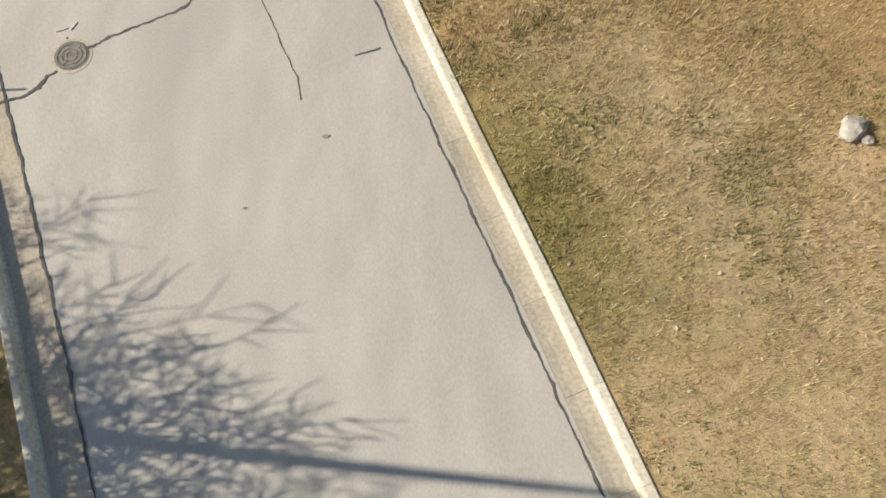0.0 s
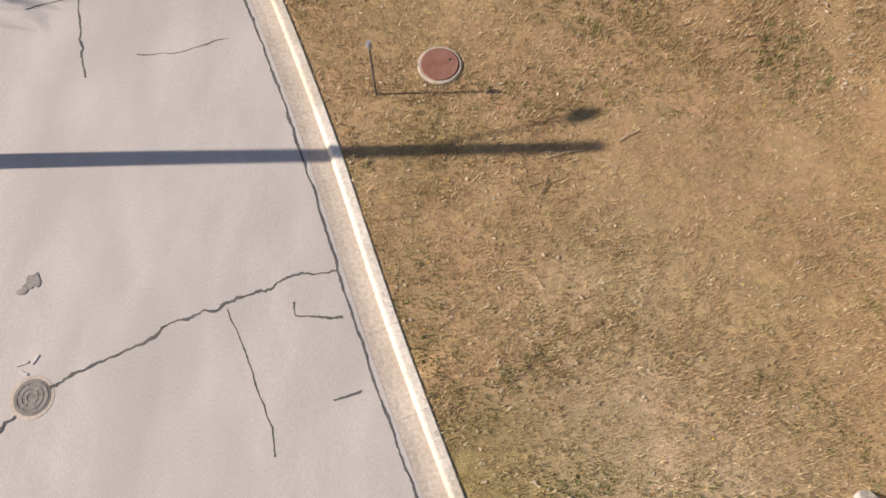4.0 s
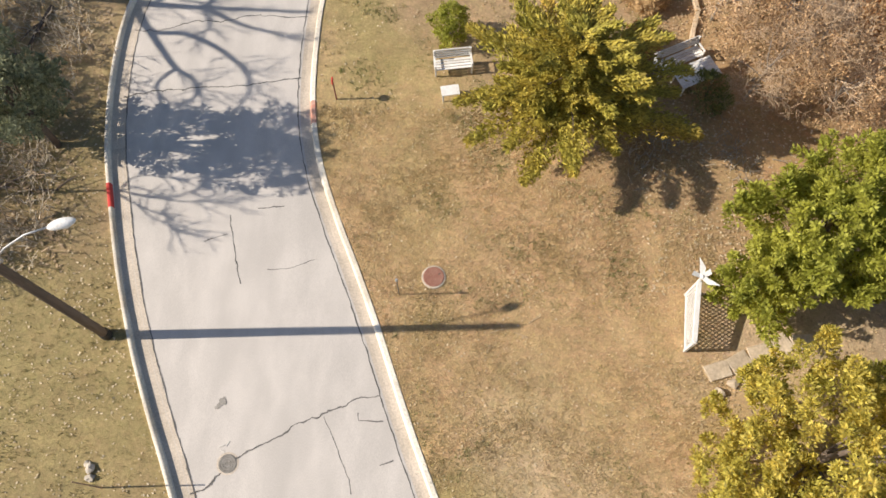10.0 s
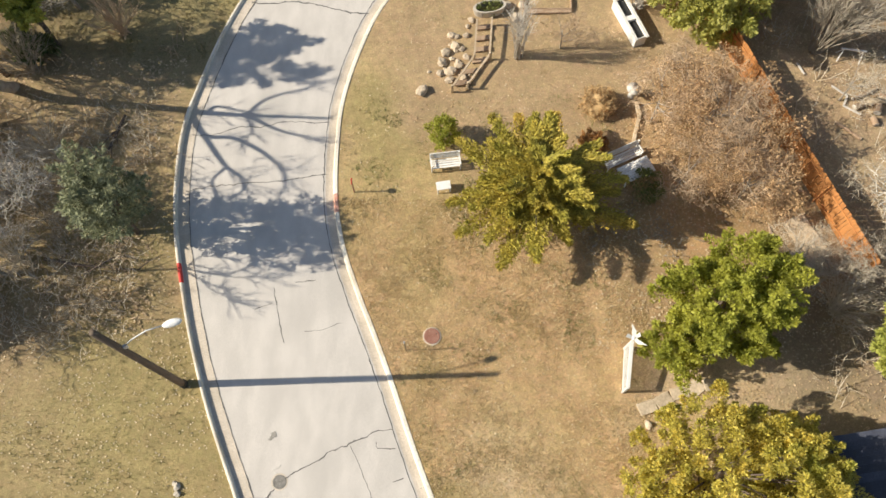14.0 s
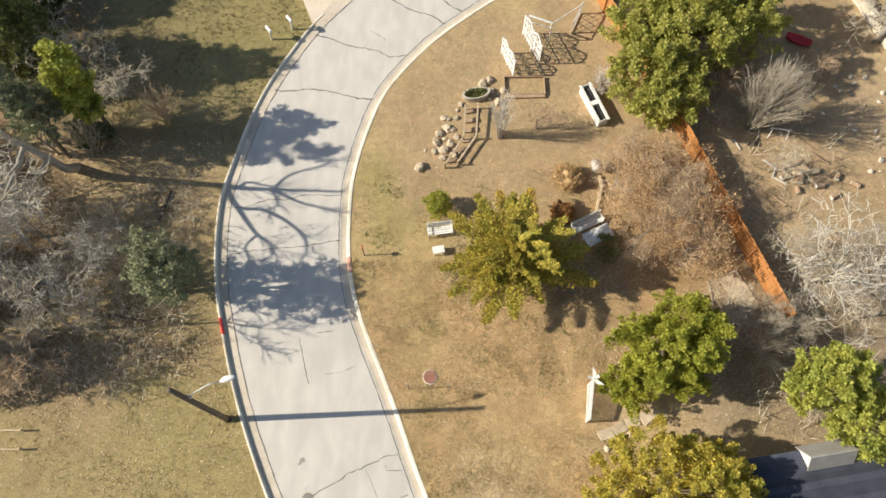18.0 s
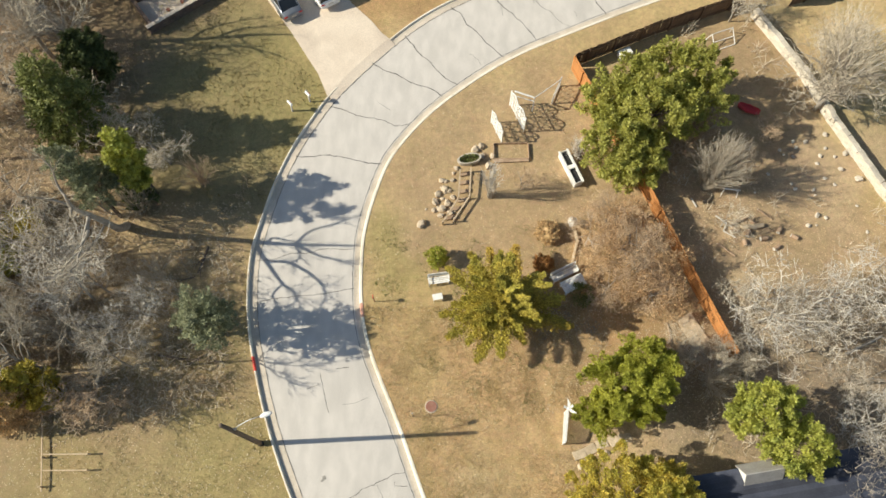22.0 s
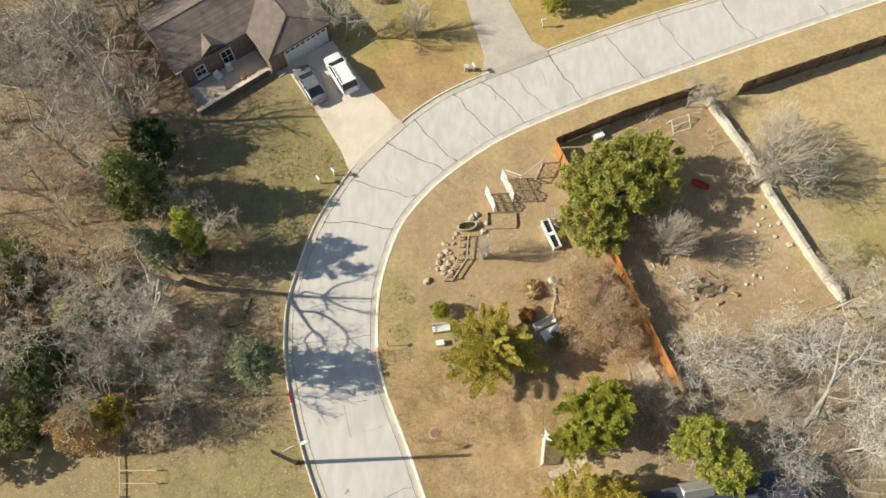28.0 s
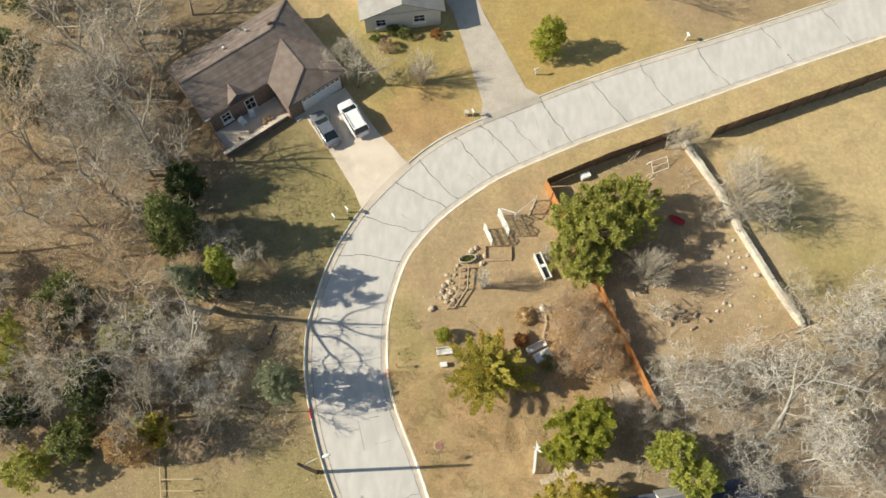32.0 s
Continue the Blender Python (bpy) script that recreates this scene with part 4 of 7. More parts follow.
# woods across the street
for nm, x, y, lobes, mat, n, h, lab in ((("evergreen_tree", -25.9, 27.1, [(0, 0, 4.8, 2.0, 2.0, 3.6), (0.2, 0.3, 3.2, 2.2, 2.2, 2.4), (0.2, 0.1, 8.0, 1.1, 1.1, 1.9)], LEAF_MOSS, 17000, 10.2, "dark green juniper at the wood's edge"), ("evergreen_tree", -26.0, 32.1, [(0.1, 0, 2.6, 1.5, 1.5, 2.1), (0.3, 0.5, 3.6, 1.2, 1.2, 1.4)], LEAF_DARK, 13000, 5.4, "dark green juniper before the brown house"), ("evergreen_tree", -20.5, 22.7, [(0.0, 0.1, 6.7, 0.75, 0.8, 1.7), (0.0, -0.3, 5.2, 0.85, 0.9, 1.3), (0.1, -0.6, 4.0, 0.7, 0.7, 1.0)], LEAF_LIME, 8000, 8.7, "bright green conifer among bare trees"), ("evergreen_tree", -14.7, 12.1, [(0.0, 0.1, 3.2, 1.45, 1.4, 1.6), (-1.1, 0.6, 2.2, 1.2, 1.2, 1.2), (0.5, -0.9, 4.7, 1.1, 1.2, 1.3), (-0.2, 0.5, 5.5, 0.9, 1.0, 1.0), (-0.1, -0.6, 5.3, 0.8, 0.9, 0.9)], LEAF_GREYGREEN, 17000, 6.4, "grey-green juniper leaning over the kerb"))
    + (("evergreen_tree", -40.5, 16.0, [(0, 0, 3.8, 2.4, 2.8, 3.0)], LEAF_GREEN, 7000, 7.0, "mossy green tree deep in the woods"), ("evergreen_tree", -45.5, 46.0, [(0, 0, 4.2, 2.5, 2.5, 3.4)], LEAF_DARK, 7000, 8.0, "dark evergreen behind the brown house"), ("evergreen_tree", -42.5, 9.5, [(0, 0, 3.6, 2.6, 2.6, 2.8)], LEAF_OLIVE, 7000, 6.4, "mossy green tree deep in the woods"))
    + (("evergreen_tree", -45.0, 42.0, [(0, 0, 3.8, 2.6, 2.4, 3.0)], LEAF_DARK, 7000, 6.8, "dark evergreen deep in the woods"), ("evergreen_tree", -30.5, 17.0, [(0, 0, 1.8, 1.5, 1.3, 1.4)], LEAF_OLIVE, 4000, 3.2, "low olive shrub in the woods"), ("evergreen_tree", -47.0, 12.0, [(0, 0, 3.6, 2.6, 2.6, 2.8)], LEAF_DARK, 6000, 6.4, "dark evergreen deep in the woods"), ("evergreen_tree", -48.0, 22.0, [(0, 0, 3.6, 2.6, 2.6, 2.8)], LEAF_OLIVE, 6000, 6.4, "mossy green tree deep in the woods"))
    + (("evergreen_tree", -48.0, 56.0, [(0, 0, 4.0, 3, 3, 3.2)], LEAF_DARK, 6000, 7.4, "dark evergreen behind the brown house"), ("evergreen_tree", -22.9, 20.9, [(0, -0.2, 8.4, 0.9, 0.6, 2.4), (0.1, -0.1, 6.0, 0.9, 0.7, 1.8), (0.2, 0.3, 4.8, 1.2, 1.6, 1.3), (0.3, 1.2, 4.4, 0.9, 1.0, 1.1)], LEAF_GREYGREEN, 17000, 10.8, "tall thin grey-green conifer beside the old tree"), ("evergreen_tree", -35.5, 20.4, [(0, 0, 3.2, 1.9, 2.2, 2.6), (-0.8, -1.4, 2.6, 1.5, 1.5, 1.8)], LEAF_MOSS, 9000, 6.0, "mossy dark evergreen deep in the woods"), ("evergreen_tree", -31.6, 11.6, [(0, 0, 3.4, 1.5, 2.2, 2.8), (-0.4, 1.6, 3.0, 1.3, 1.5, 2.2)], LEAF_DARK, 10000, 6.4, "tall dark evergreen at the meadow's edge"), ("evergreen_tree", -32.6, 7.4, [(0, 0, 2.8, 1.7, 1.7, 2.3)], LEAF_MOSS, 7000, 5.2, "mossy green evergreen at the meadow's edge"), ("evergreen_tree", -38.6, 9.9, [(0, 0, 2.6, 1.4, 1.4, 2.0)], LEAF_DARK, 5000, 5.0, "dark evergreen deep in the woods"), ("evergreen_tree", -36.6, 5.0, [(0, 0, 2.4, 1.8, 1.5, 1.9)], LEAF_OLIVE, 5000, 4.6, "olive shrub at the meadow's edge"), ("evergreen_tree", -28.9, 19.4, [(0, 0, 1.4, 1.2, 1.2, 1.2)], LEAF_CEDAR, 3500, 2.8, "yellow-green shrub in the woods"), ("evergreen_tree", -21.5, 22.2, [(0, 0, 0.9, 1.0, 0.8, 0.7)], LEAF_DARK, 1600, 1.8, "dark shrub below the bright conifer"), ("evergreen_tree", -25.8, 8.2, [(0, 0, 3.0, 1.2, 1.1, 2.0), (0.2, -0.2, 1.4, 1.1, 1.0, 1.2)], LEAF_CEDAR, 9000, 5.4, "olive-yellow shrub at the meadow's edge"))):
    leafy_tree(nm, lab, x, y, lobes, mat, int(n * 1.35), 0.075 if mat is LEAF_GREYGREEN else 0.12, int(abs(x * 10)), h, clump=0.5, long=2.2, tuft=1.8)
mound = leafy_tree("shrub", "round tan ornamental grass clump", 8.0, 19.3, [(0, 0, 0.5, 0.85, 0.75, 0.55)], LEAF_TAN, 7000, 0.035, 15, 0.8, trunk_r=0.04, category="shrub", clump=0.16, tuft=1.6, long=5)
part("core", Geo().blob((0, 0, 0.36), (0.78, 0.68, 0.62), 5, 3, 0.25), LEAF_TAN, mound, "dense inner growth", smooth=True)
mound = leafy_tree("shrub", "small rust-orange leafy shrub on the soil", 7.5, 16.9, [(0, 0, 0.55, 0.65, 0.6, 0.55)], LEAF_ORANGE, 6000, 0.045, 16, 0.8, trunk_r=0.04, category="shrub", clump=0.16, tuft=1.6, long=2)
part("core", Geo().blob((0, 0, 0.36), (0.62, 0.56, 0.66), 5, 3, 0.25), LEAF_ORANGE, mound, "dense inner growth", smooth=True)
leafy_tree("shrub", "green shrub beside the white bench", 9.9, 14.7, [(0, 0, 0.5, 0.6, 0.5, 0.5)], LEAF_MOSS, 2000, 0.06, 17, 1.0, trunk_r=0.04, category="shrub", spray=0.12)
leafy_tree("shrub", "rust-brown leafy shrub at the wood's edge", -27.8, 7.2, [(0, 0, 3.4, 2.1, 1.5, 1.9), (0.3, -0.3, 1.6, 1.8, 1.4, 1.4)], LEAF_TAN, 18000, 0.08, 18, 5.2, trunk_r=0.08, category="shrub")
LEAF_RUST = surface("rust_tan_leaves", (0.46, 0.295, 0.15), (0.55, 0.38, 0.22), 0.9, 0.8, 9.0, 0.0, spread=0.35, island=True, leaf=0.2)
# brown-leaved tree against the fence
bt = bare_tree("wide", 13.4, 16.8, 0.55, 20, ("tan",), "tan-brown dry-leaved ornamental tree beside the cedar fence", "brown_tree")
part("dry_leaves", leaves([(0, 0, 4.0, 6.0, 6.4, 2.2), (-1.5, 3, 3.6, 4.5, 4.5, 2.2), (0.5, -4, 3.6, 4.5, 4.0, 2.2)], 24000, 0.10, 21, clump=1.1), LEAF_RUST, bt)
for k, (x, y, s, t) in enumerate(((10.6, 18.4, 0.46, 60), (14.6, 14.2, 0.44, 140), (12.2, 20.2, 0.46, 250), (11.4, 14.6, 0.42, 10), (13.4, 18.0, 0.5, 90), (14.2, 16.4, 0.48, 190))):
    bare_tree("wide", x, y, s, t, ("tan",), "tan twiggy ornamental tree beside the cedar fence", "twiggy_tree")
for kind, x, y, s, t, m, lab in ((("small", 17.4, 25.2, 0.7, 90, "tan", "tan multi-stemmed bare shrub by the big evergreen"), ("broad", 21.6, 13.6, 0.62, 30, "grey", "pale grey spreading bare tree behind the fence"), ("wide", 19.6, 9.6, 0.4, 80, "grey", "low grey bare tree"), ("small", 22.5, 24.0, 0.6, 40, "tan", "thin bare sapling in the back yard"), ("small", 24.5, 27.0, 0.5, 100, "tan", "thin bare sapling in the back yard"), ("small", 20.5, 19.8, 0.6, 160, "grey", "thin bare sapling in the back yard"), ("limbed2", 29.0, 29.4, 0.85, 200, "grey", "grey bare tree leaning over the stone wall"), ("fine", 29.4, 30.2, 0.95, 200, "dull", "grey bare tree leaning over the stone wall"), ("fine", 30.6, 34.0, 0.6, 120, "grey", "grey bare tree leaning over the stone wall"), ("small", 23.6, 37.6, 0.7, 200, "grey", "small grey bare tree in the fence corner"), ("small", 26.2, 38.2, 0.6, 20, "grey", "small grey bare tree in the fence corner"), ("broad", 34.0, 17.6, 0.75, 160, "dull", "spreading grey bare tree"), ("wide", 27.2, 8.4, 0.6, 310, "dull", "spreading grey bare tree"), ("broad", 39.6, 21.0, 0.7, 75, "dull", "spreading grey bare tree"), ("wide", 26.5, 2.5, 0.6, 190, "dull", "spreading grey bare tree"), ("fine", 33.5, 22.0, 0.55, 280, "grey", "small grey bare tree at the wall's end"), ("small", 25.0, 10.6, 0.8, 320, "grey", "small grey bare tree"), ("broad", 38.5, 3.0, 0.7, 20, "dull", "spreading grey bare tree"))
    + (("fine", -9.3, 45.4, 0.95, 40, "grey", "pale bare tree beside the garage"), ("slim", 23.5, 57.0, 0.7, 10, "grey", "bare tree behind the far lawn"), ("slim", 28.5, 58.0, 0.7, 100, "grey", "bare tree behind the far lawn"), ("limbed2", -33.5, 42.6, 0.95, 60, "dull", "tall bare tree behind the brown house"), ("fine", -21.4, 11.2, 0.6, 30, "pale", "pale bare sapling at the wood's edge"), ("fine", -23.8, 14.6, 0.7, 140, "pale", "pale bare sapling at the wood's edge"), ("small", -19.8, 13.4, 0.8, 250, "pale", "pale bare sapling at the wood's edge"), ("small", 24.5, 39.7, 0.5, 30, "grey", "small bare sapling by the verge"), ("small", 6.2, 22.9, 0.5, 195, "tan", "leafless shrub among the stones"), ("fine", 17.4, 9.6, 0.5, 70, "grey", "grey bare shrub between the evergreens"), ("fine", 16.6, 10.9, 0.4, 170, "grey", "grey bare shrub at the fence's end"))):
    bare_tree(kind, x, y, s, t, (m,), lab)
# the woods
for kind, x, y, s, t in ((("broad", -27.6, 17.5, 0.85, 220), ("slim", -29.5, 21.5, 0.9, 30), ("tall", -31.5, 13.0, 0.9, 100), ("slim", -26.0, 9.6, 0.8, 170), ("broad", -31.5, 30.5, 0.9, 240), ("tall", -35.5, 35.0, 0.9, 310), ("broad", -38.5, 40.0, 1.0, 20), ("slim", -33.0, 25.5, 0.9, 90), ("fine", -30.0, 36.5, 1.0, 160), ("tall", -40.0, 29.0, 0.9, 230), ("broad", -36.0, 16.5, 0.85, 300), ("fine", -19.8, 25.2, 0.7, 222), ("small", -23.5, 25.8, 1.0, 292), ("tall", -42.0, 36.0, 1.0, 2), ("broad", -44.0, 44.0, 1.0, 72), ("slim", -33.0, 44.0, 0.9, 142), ("fine", -29.0, 41.0, 0.9, 212), ("broad", -35.0, 50.0, 1.0, 282), ("tall", -42.0, 52.0, 1.0, 352))
    + (("fine", -28.5, 55.0, 1.0, 62), ("slim", -27.0, 33.4, 0.8, 132), ("broad", -41.0, 10.0, 0.9, 202), ("fine", -38.0, 12.5, 0.9, 342), ("fine", -33.5, 18.8, 0.9, 52), ("small", -22.0, 7.5, 0.9, 122), ("small", -28.0, 12.8, 1.0, 192), ("fine", -43.0, 20.0, 1.0, 262), ("fine", -36.0, 29.0, 0.9, 42), ("tall", -46.0, 26.0, 1.0, 112), ("broad", -48.0, 34.0, 1.0, 182), ("fine", -39.0, 46.0, 1.0, 252))):
    bare_tree(kind, x, y, s, t, ("tan",) if (t // 10) % 3 == 0 else ("grey",), "slender leafless tree in the brushy woods", group="trees of the woods")
for kind, x, y, s, t in (("crooked", 21.9, 12.7, 0.72, 200), ("crooked", 30.6, 12.4, 0.74, 40), ("crooked", 34.8, 9.2, 0.72, 120), ("crooked", 36.4, 16.8, 0.74, 260), ("crooked", 32.6, 5.6, 0.66, 320), ("crooked", 40.2, 18.6, 0.72, 80), ("crooked", 27.2, 5.2, 0.55, 150), ("crooked", 26.2, 14.0, 0.5, 290), ("crooked", -24.6, 15.4, 0.72, 10), ("crooked", -28.8, 15.6, 0.6, 120), ("crooked", -36.0, 44.0, 0.75, 250), ("crooked", -31.0, 34.0, 0.7, 100), ("crooked", -37.0, 40.5, 0.7, 190)):
    bare_tree(kind, x, y, s, t, ("pale",), "pale-barked bare tree with crooked white limbs", "pale_tree", group="pale crooked trees")
for kind, x, y, sc, t in (("limbed", -33.5, 41.0, 0.9, 30), ("limbed", -36.0, 46.5, 1.0, 120), ("limbed2", -31.8, 47.5, 0.95, 200), ("limbed", -34.2, 52.5, 1.0, 260), ("limbed2", -30.2, 34.6, 0.9, 330), ("limbed", -33.0, 31.5, 0.85, 75), ("limbed2", -27.6, 28.4, 0.8, 15)):
    bare_tree(kind, x, y, sc, t, ("grey",), "tall leafless tree beside the brown house", group="trees of the woods")
for x, y, sc, t in ( (-22.6, 15.0, 0.62, 20), (-25.6, 14.0, 0.7, 200), (-23.6, 21.1, 0.7, 75), (-24.4, 11.2, 0.7, 310)):
    bare_tree("spare", x, y, sc, t, ("dull",), "slim straight leafless tree with few limbs", "slim_tree", group="slim trees of the wood's edge")


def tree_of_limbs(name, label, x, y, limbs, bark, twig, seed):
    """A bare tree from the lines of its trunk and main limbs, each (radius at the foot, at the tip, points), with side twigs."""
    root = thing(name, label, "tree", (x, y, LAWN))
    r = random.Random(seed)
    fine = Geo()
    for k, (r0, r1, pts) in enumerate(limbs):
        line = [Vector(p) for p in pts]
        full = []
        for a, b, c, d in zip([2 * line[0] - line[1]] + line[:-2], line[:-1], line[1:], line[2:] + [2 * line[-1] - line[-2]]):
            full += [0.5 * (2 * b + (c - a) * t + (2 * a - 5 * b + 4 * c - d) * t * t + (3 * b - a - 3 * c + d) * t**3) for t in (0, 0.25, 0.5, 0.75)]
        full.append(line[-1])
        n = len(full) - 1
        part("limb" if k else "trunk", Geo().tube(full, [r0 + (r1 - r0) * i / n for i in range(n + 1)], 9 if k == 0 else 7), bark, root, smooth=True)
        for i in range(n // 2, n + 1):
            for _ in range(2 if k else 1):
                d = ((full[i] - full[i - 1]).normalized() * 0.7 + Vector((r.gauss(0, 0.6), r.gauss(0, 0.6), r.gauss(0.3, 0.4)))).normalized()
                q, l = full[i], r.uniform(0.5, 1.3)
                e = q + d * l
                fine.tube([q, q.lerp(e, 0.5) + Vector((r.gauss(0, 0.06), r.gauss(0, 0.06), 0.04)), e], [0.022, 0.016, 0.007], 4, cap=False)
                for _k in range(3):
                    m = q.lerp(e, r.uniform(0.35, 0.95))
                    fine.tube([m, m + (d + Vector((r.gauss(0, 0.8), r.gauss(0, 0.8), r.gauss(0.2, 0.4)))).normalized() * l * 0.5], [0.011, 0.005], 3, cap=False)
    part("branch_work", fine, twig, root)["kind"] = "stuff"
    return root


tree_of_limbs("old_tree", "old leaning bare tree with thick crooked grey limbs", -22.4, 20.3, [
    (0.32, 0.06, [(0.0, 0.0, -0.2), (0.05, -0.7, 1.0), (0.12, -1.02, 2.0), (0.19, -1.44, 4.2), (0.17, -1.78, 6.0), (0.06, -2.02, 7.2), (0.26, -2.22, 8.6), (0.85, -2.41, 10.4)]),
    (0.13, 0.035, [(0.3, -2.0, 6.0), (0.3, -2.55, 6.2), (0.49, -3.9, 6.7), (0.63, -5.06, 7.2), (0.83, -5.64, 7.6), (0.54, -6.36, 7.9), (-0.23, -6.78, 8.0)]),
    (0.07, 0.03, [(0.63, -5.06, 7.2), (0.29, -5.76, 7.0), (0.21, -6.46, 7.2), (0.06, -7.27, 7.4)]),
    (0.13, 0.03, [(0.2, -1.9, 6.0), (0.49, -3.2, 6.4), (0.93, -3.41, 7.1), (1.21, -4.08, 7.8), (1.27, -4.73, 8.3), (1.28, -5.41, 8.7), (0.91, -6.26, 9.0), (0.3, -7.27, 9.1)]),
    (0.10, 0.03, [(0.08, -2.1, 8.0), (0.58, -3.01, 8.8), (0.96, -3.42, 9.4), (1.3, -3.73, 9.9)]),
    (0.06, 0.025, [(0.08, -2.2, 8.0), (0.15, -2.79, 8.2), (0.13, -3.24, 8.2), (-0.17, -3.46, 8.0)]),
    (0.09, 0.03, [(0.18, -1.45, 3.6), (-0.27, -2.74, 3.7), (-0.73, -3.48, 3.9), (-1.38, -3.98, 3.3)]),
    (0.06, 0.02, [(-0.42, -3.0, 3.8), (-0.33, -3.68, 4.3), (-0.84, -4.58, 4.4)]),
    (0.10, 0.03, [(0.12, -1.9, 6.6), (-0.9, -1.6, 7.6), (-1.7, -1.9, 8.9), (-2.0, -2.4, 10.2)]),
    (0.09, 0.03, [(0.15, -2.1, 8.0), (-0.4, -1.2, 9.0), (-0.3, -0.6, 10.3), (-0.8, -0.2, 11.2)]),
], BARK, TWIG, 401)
tree_of_limbs("forked_tree", "slim forked bare tree by the painted kerb", -20.6, 9.9, [
    (0.085, 0.04, [(0.0, 0.0, -0.2), (0.1, -0.05, 2.0), (0.25, 0.0, 4.0), (0.5, 0.05, 5.2)]),
    (0.032, 0.012, [(0.5, 0.05, 5.2), (0.35, 0.6, 5.6), (0.45, 0.65, 6.1), (0.79, 0.4, 6.6)]),
    (0.028, 0.012, [(0.45, 0.3, 5.3), (0.51, 0.06, 5.9), (0.13, -0.28, 6.2)]),
    (0.032, 0.012, [(0.5, 0.05, 5.2), (0.94, -0.25, 6.1), (0.72, -0.05, 6.8), (0.2, 0.19, 7.5), (0.04, 0.61, 8.2)]),
    (0.028, 0.012, [(0.5, 0.05, 5.0), (0.92, -0.77, 5.8), (0.63, -0.91, 6.4)]),
    (0.028, 0.012, [(0.6, -0.1, 5.5), (0.41, -0.4, 6.67), (0.58, -0.47, 7.33), (0.31, -0.53, 8.0)]),
    (0.025, 0.01, [(0.8, -0.5, 5.5), (0.67, -0.99, 6.0), (0.88, -1.41, 6.4), (0.76, -1.68, 6.8)]),
], BARK, TWIG_DULL, 402)
tree_of_limbs("yard_tree", "tall bare tree with long limbs before the brown house", -29.0, 36.2, [
    (0.24, 0.06, [(0.0, 0.0, -0.2), (0.1, -0.3, 3.0), (0.0, -0.4, 6.0), (0.3, -0.2, 9.0), (0.2, -0.3, 11.5)]),
    (0.12, 0.03, [(0.05, -0.4, 5.0), (0.9, -1.0, 6.4), (1.6, -1.2, 8.0), (2.2, -2.0, 9.4)]),
    (0.10, 0.03, [(0.05, -0.4, 6.2), (-0.6, 0.5, 7.4), (-0.4, 1.2, 9.0), (-0.9, 1.4, 10.6)]),
    (0.09, 0.03, [(0.15, -0.3, 7.4), (0.7, 0.5, 8.6), (1.5, 0.7, 9.8), (1.8, 1.5, 10.8)]),
    (0.08, 0.025, [(0.1, -0.3, 4.2), (0.3, -1.4, 5.2), (-0.1, -2.4, 5.8), (0.4, -3.2, 6.6)]),
    (0.08, 0.025, [(0.25, -0.2, 8.6), (-0.4, -1.1, 9.6), (-0.6, -2.0, 10.6)]),
], BARK, TWIG, 403)
tree_of_limbs("pale_tree", "pale leaning bare tree with long forked limbs", 29.8, 7.7, [
    (0.20, 0.12, [(0.0, 0.0, -0.2), (0.1, 0.7, 1.4), (0.4, 1.7, 3.0), (0.8, 2.6, 3.8)]),
    (0.11, 0.03, [(0.6, 2.2, 3.4), (0.7, 3.4, 5.0), (0.5, 5.0, 6.6), (0.7, 6.6, 8.0)]),
    (0.12, 0.04, [(0.8, 2.6, 3.8), (1.8, 3.6, 4.4), (2.8, 4.4, 5.0), (4.8, 4.0, 5.4), (7.0, 3.2, 6.0)]),
    (0.07, 0.025, [(0.7, 3.4, 5.0), (1.6, 4.4, 6.0), (1.9, 5.8, 7.2)]),
    (0.07, 0.025, [(2.8, 4.4, 5.0), (3.4, 5.6, 5.8), (3.6, 7.0, 6.6)]),
    (0.06, 0.02, [(0.5, 1.9, 3.1), (1.4, 1.5, 3.8), (2.6, 1.2, 4.4)]),
], PALE_BARK, TWIG, 404)
# upright fanning shrubs of many thin stems
def vase(x, y, height, reach, stems, seed, mat, label):
    root = thing("vase_shrub", label, "shrub", (x, y, LAWN - 0.03))
    r = random.Random(seed)
    wood, fine = Geo(), Geo()
    for k in range(stems):
        a, q = r.uniform(0, 6.283), math.sqrt(r.random())
        tip = Vector((math.cos(a) * q * reach, math.sin(a) * q * reach, height * (1.08 - 0.35 * q * q) * r.uniform(0.8, 1.1)))
        base = Vector((r.gauss(0, 0.14), r.gauss(0, 0.14), -0.05))
        mid = base.lerp(tip, 0.5) + Vector((r.gauss(0, 0.1), r.gauss(0, 0.1), 0.12 * height))
        wood.tube([base, mid, tip], [0.032, 0.02, 0.006], 4, cap=False)
        for _ in range(9):
            u = r.uniform(0.35, 1.0)
            s = base.lerp(mid, u * 2) if u < 0.5 else mid.lerp(tip, u * 2 - 1)
            d = (tip - mid).normalized() + Vector((r.gauss(0, 0.45), r.gauss(0, 0.45), r.gauss(0.1, 0.25)))
            e = s + d.normalized() * r.uniform(0.4, 1.0)
            fine.tube([s, s.lerp(e, 0.5) + Vector((r.gauss(0, 0.04), r.gauss(0, 0.04), 0.03)), e], [0.010, 0.008, 0.005], 3, cap=False)
    part("stem_work", wood, mat, root)["kind"] = "stuff"
    part("branch_work", fine, mat, root)["kind"] = "stuff"


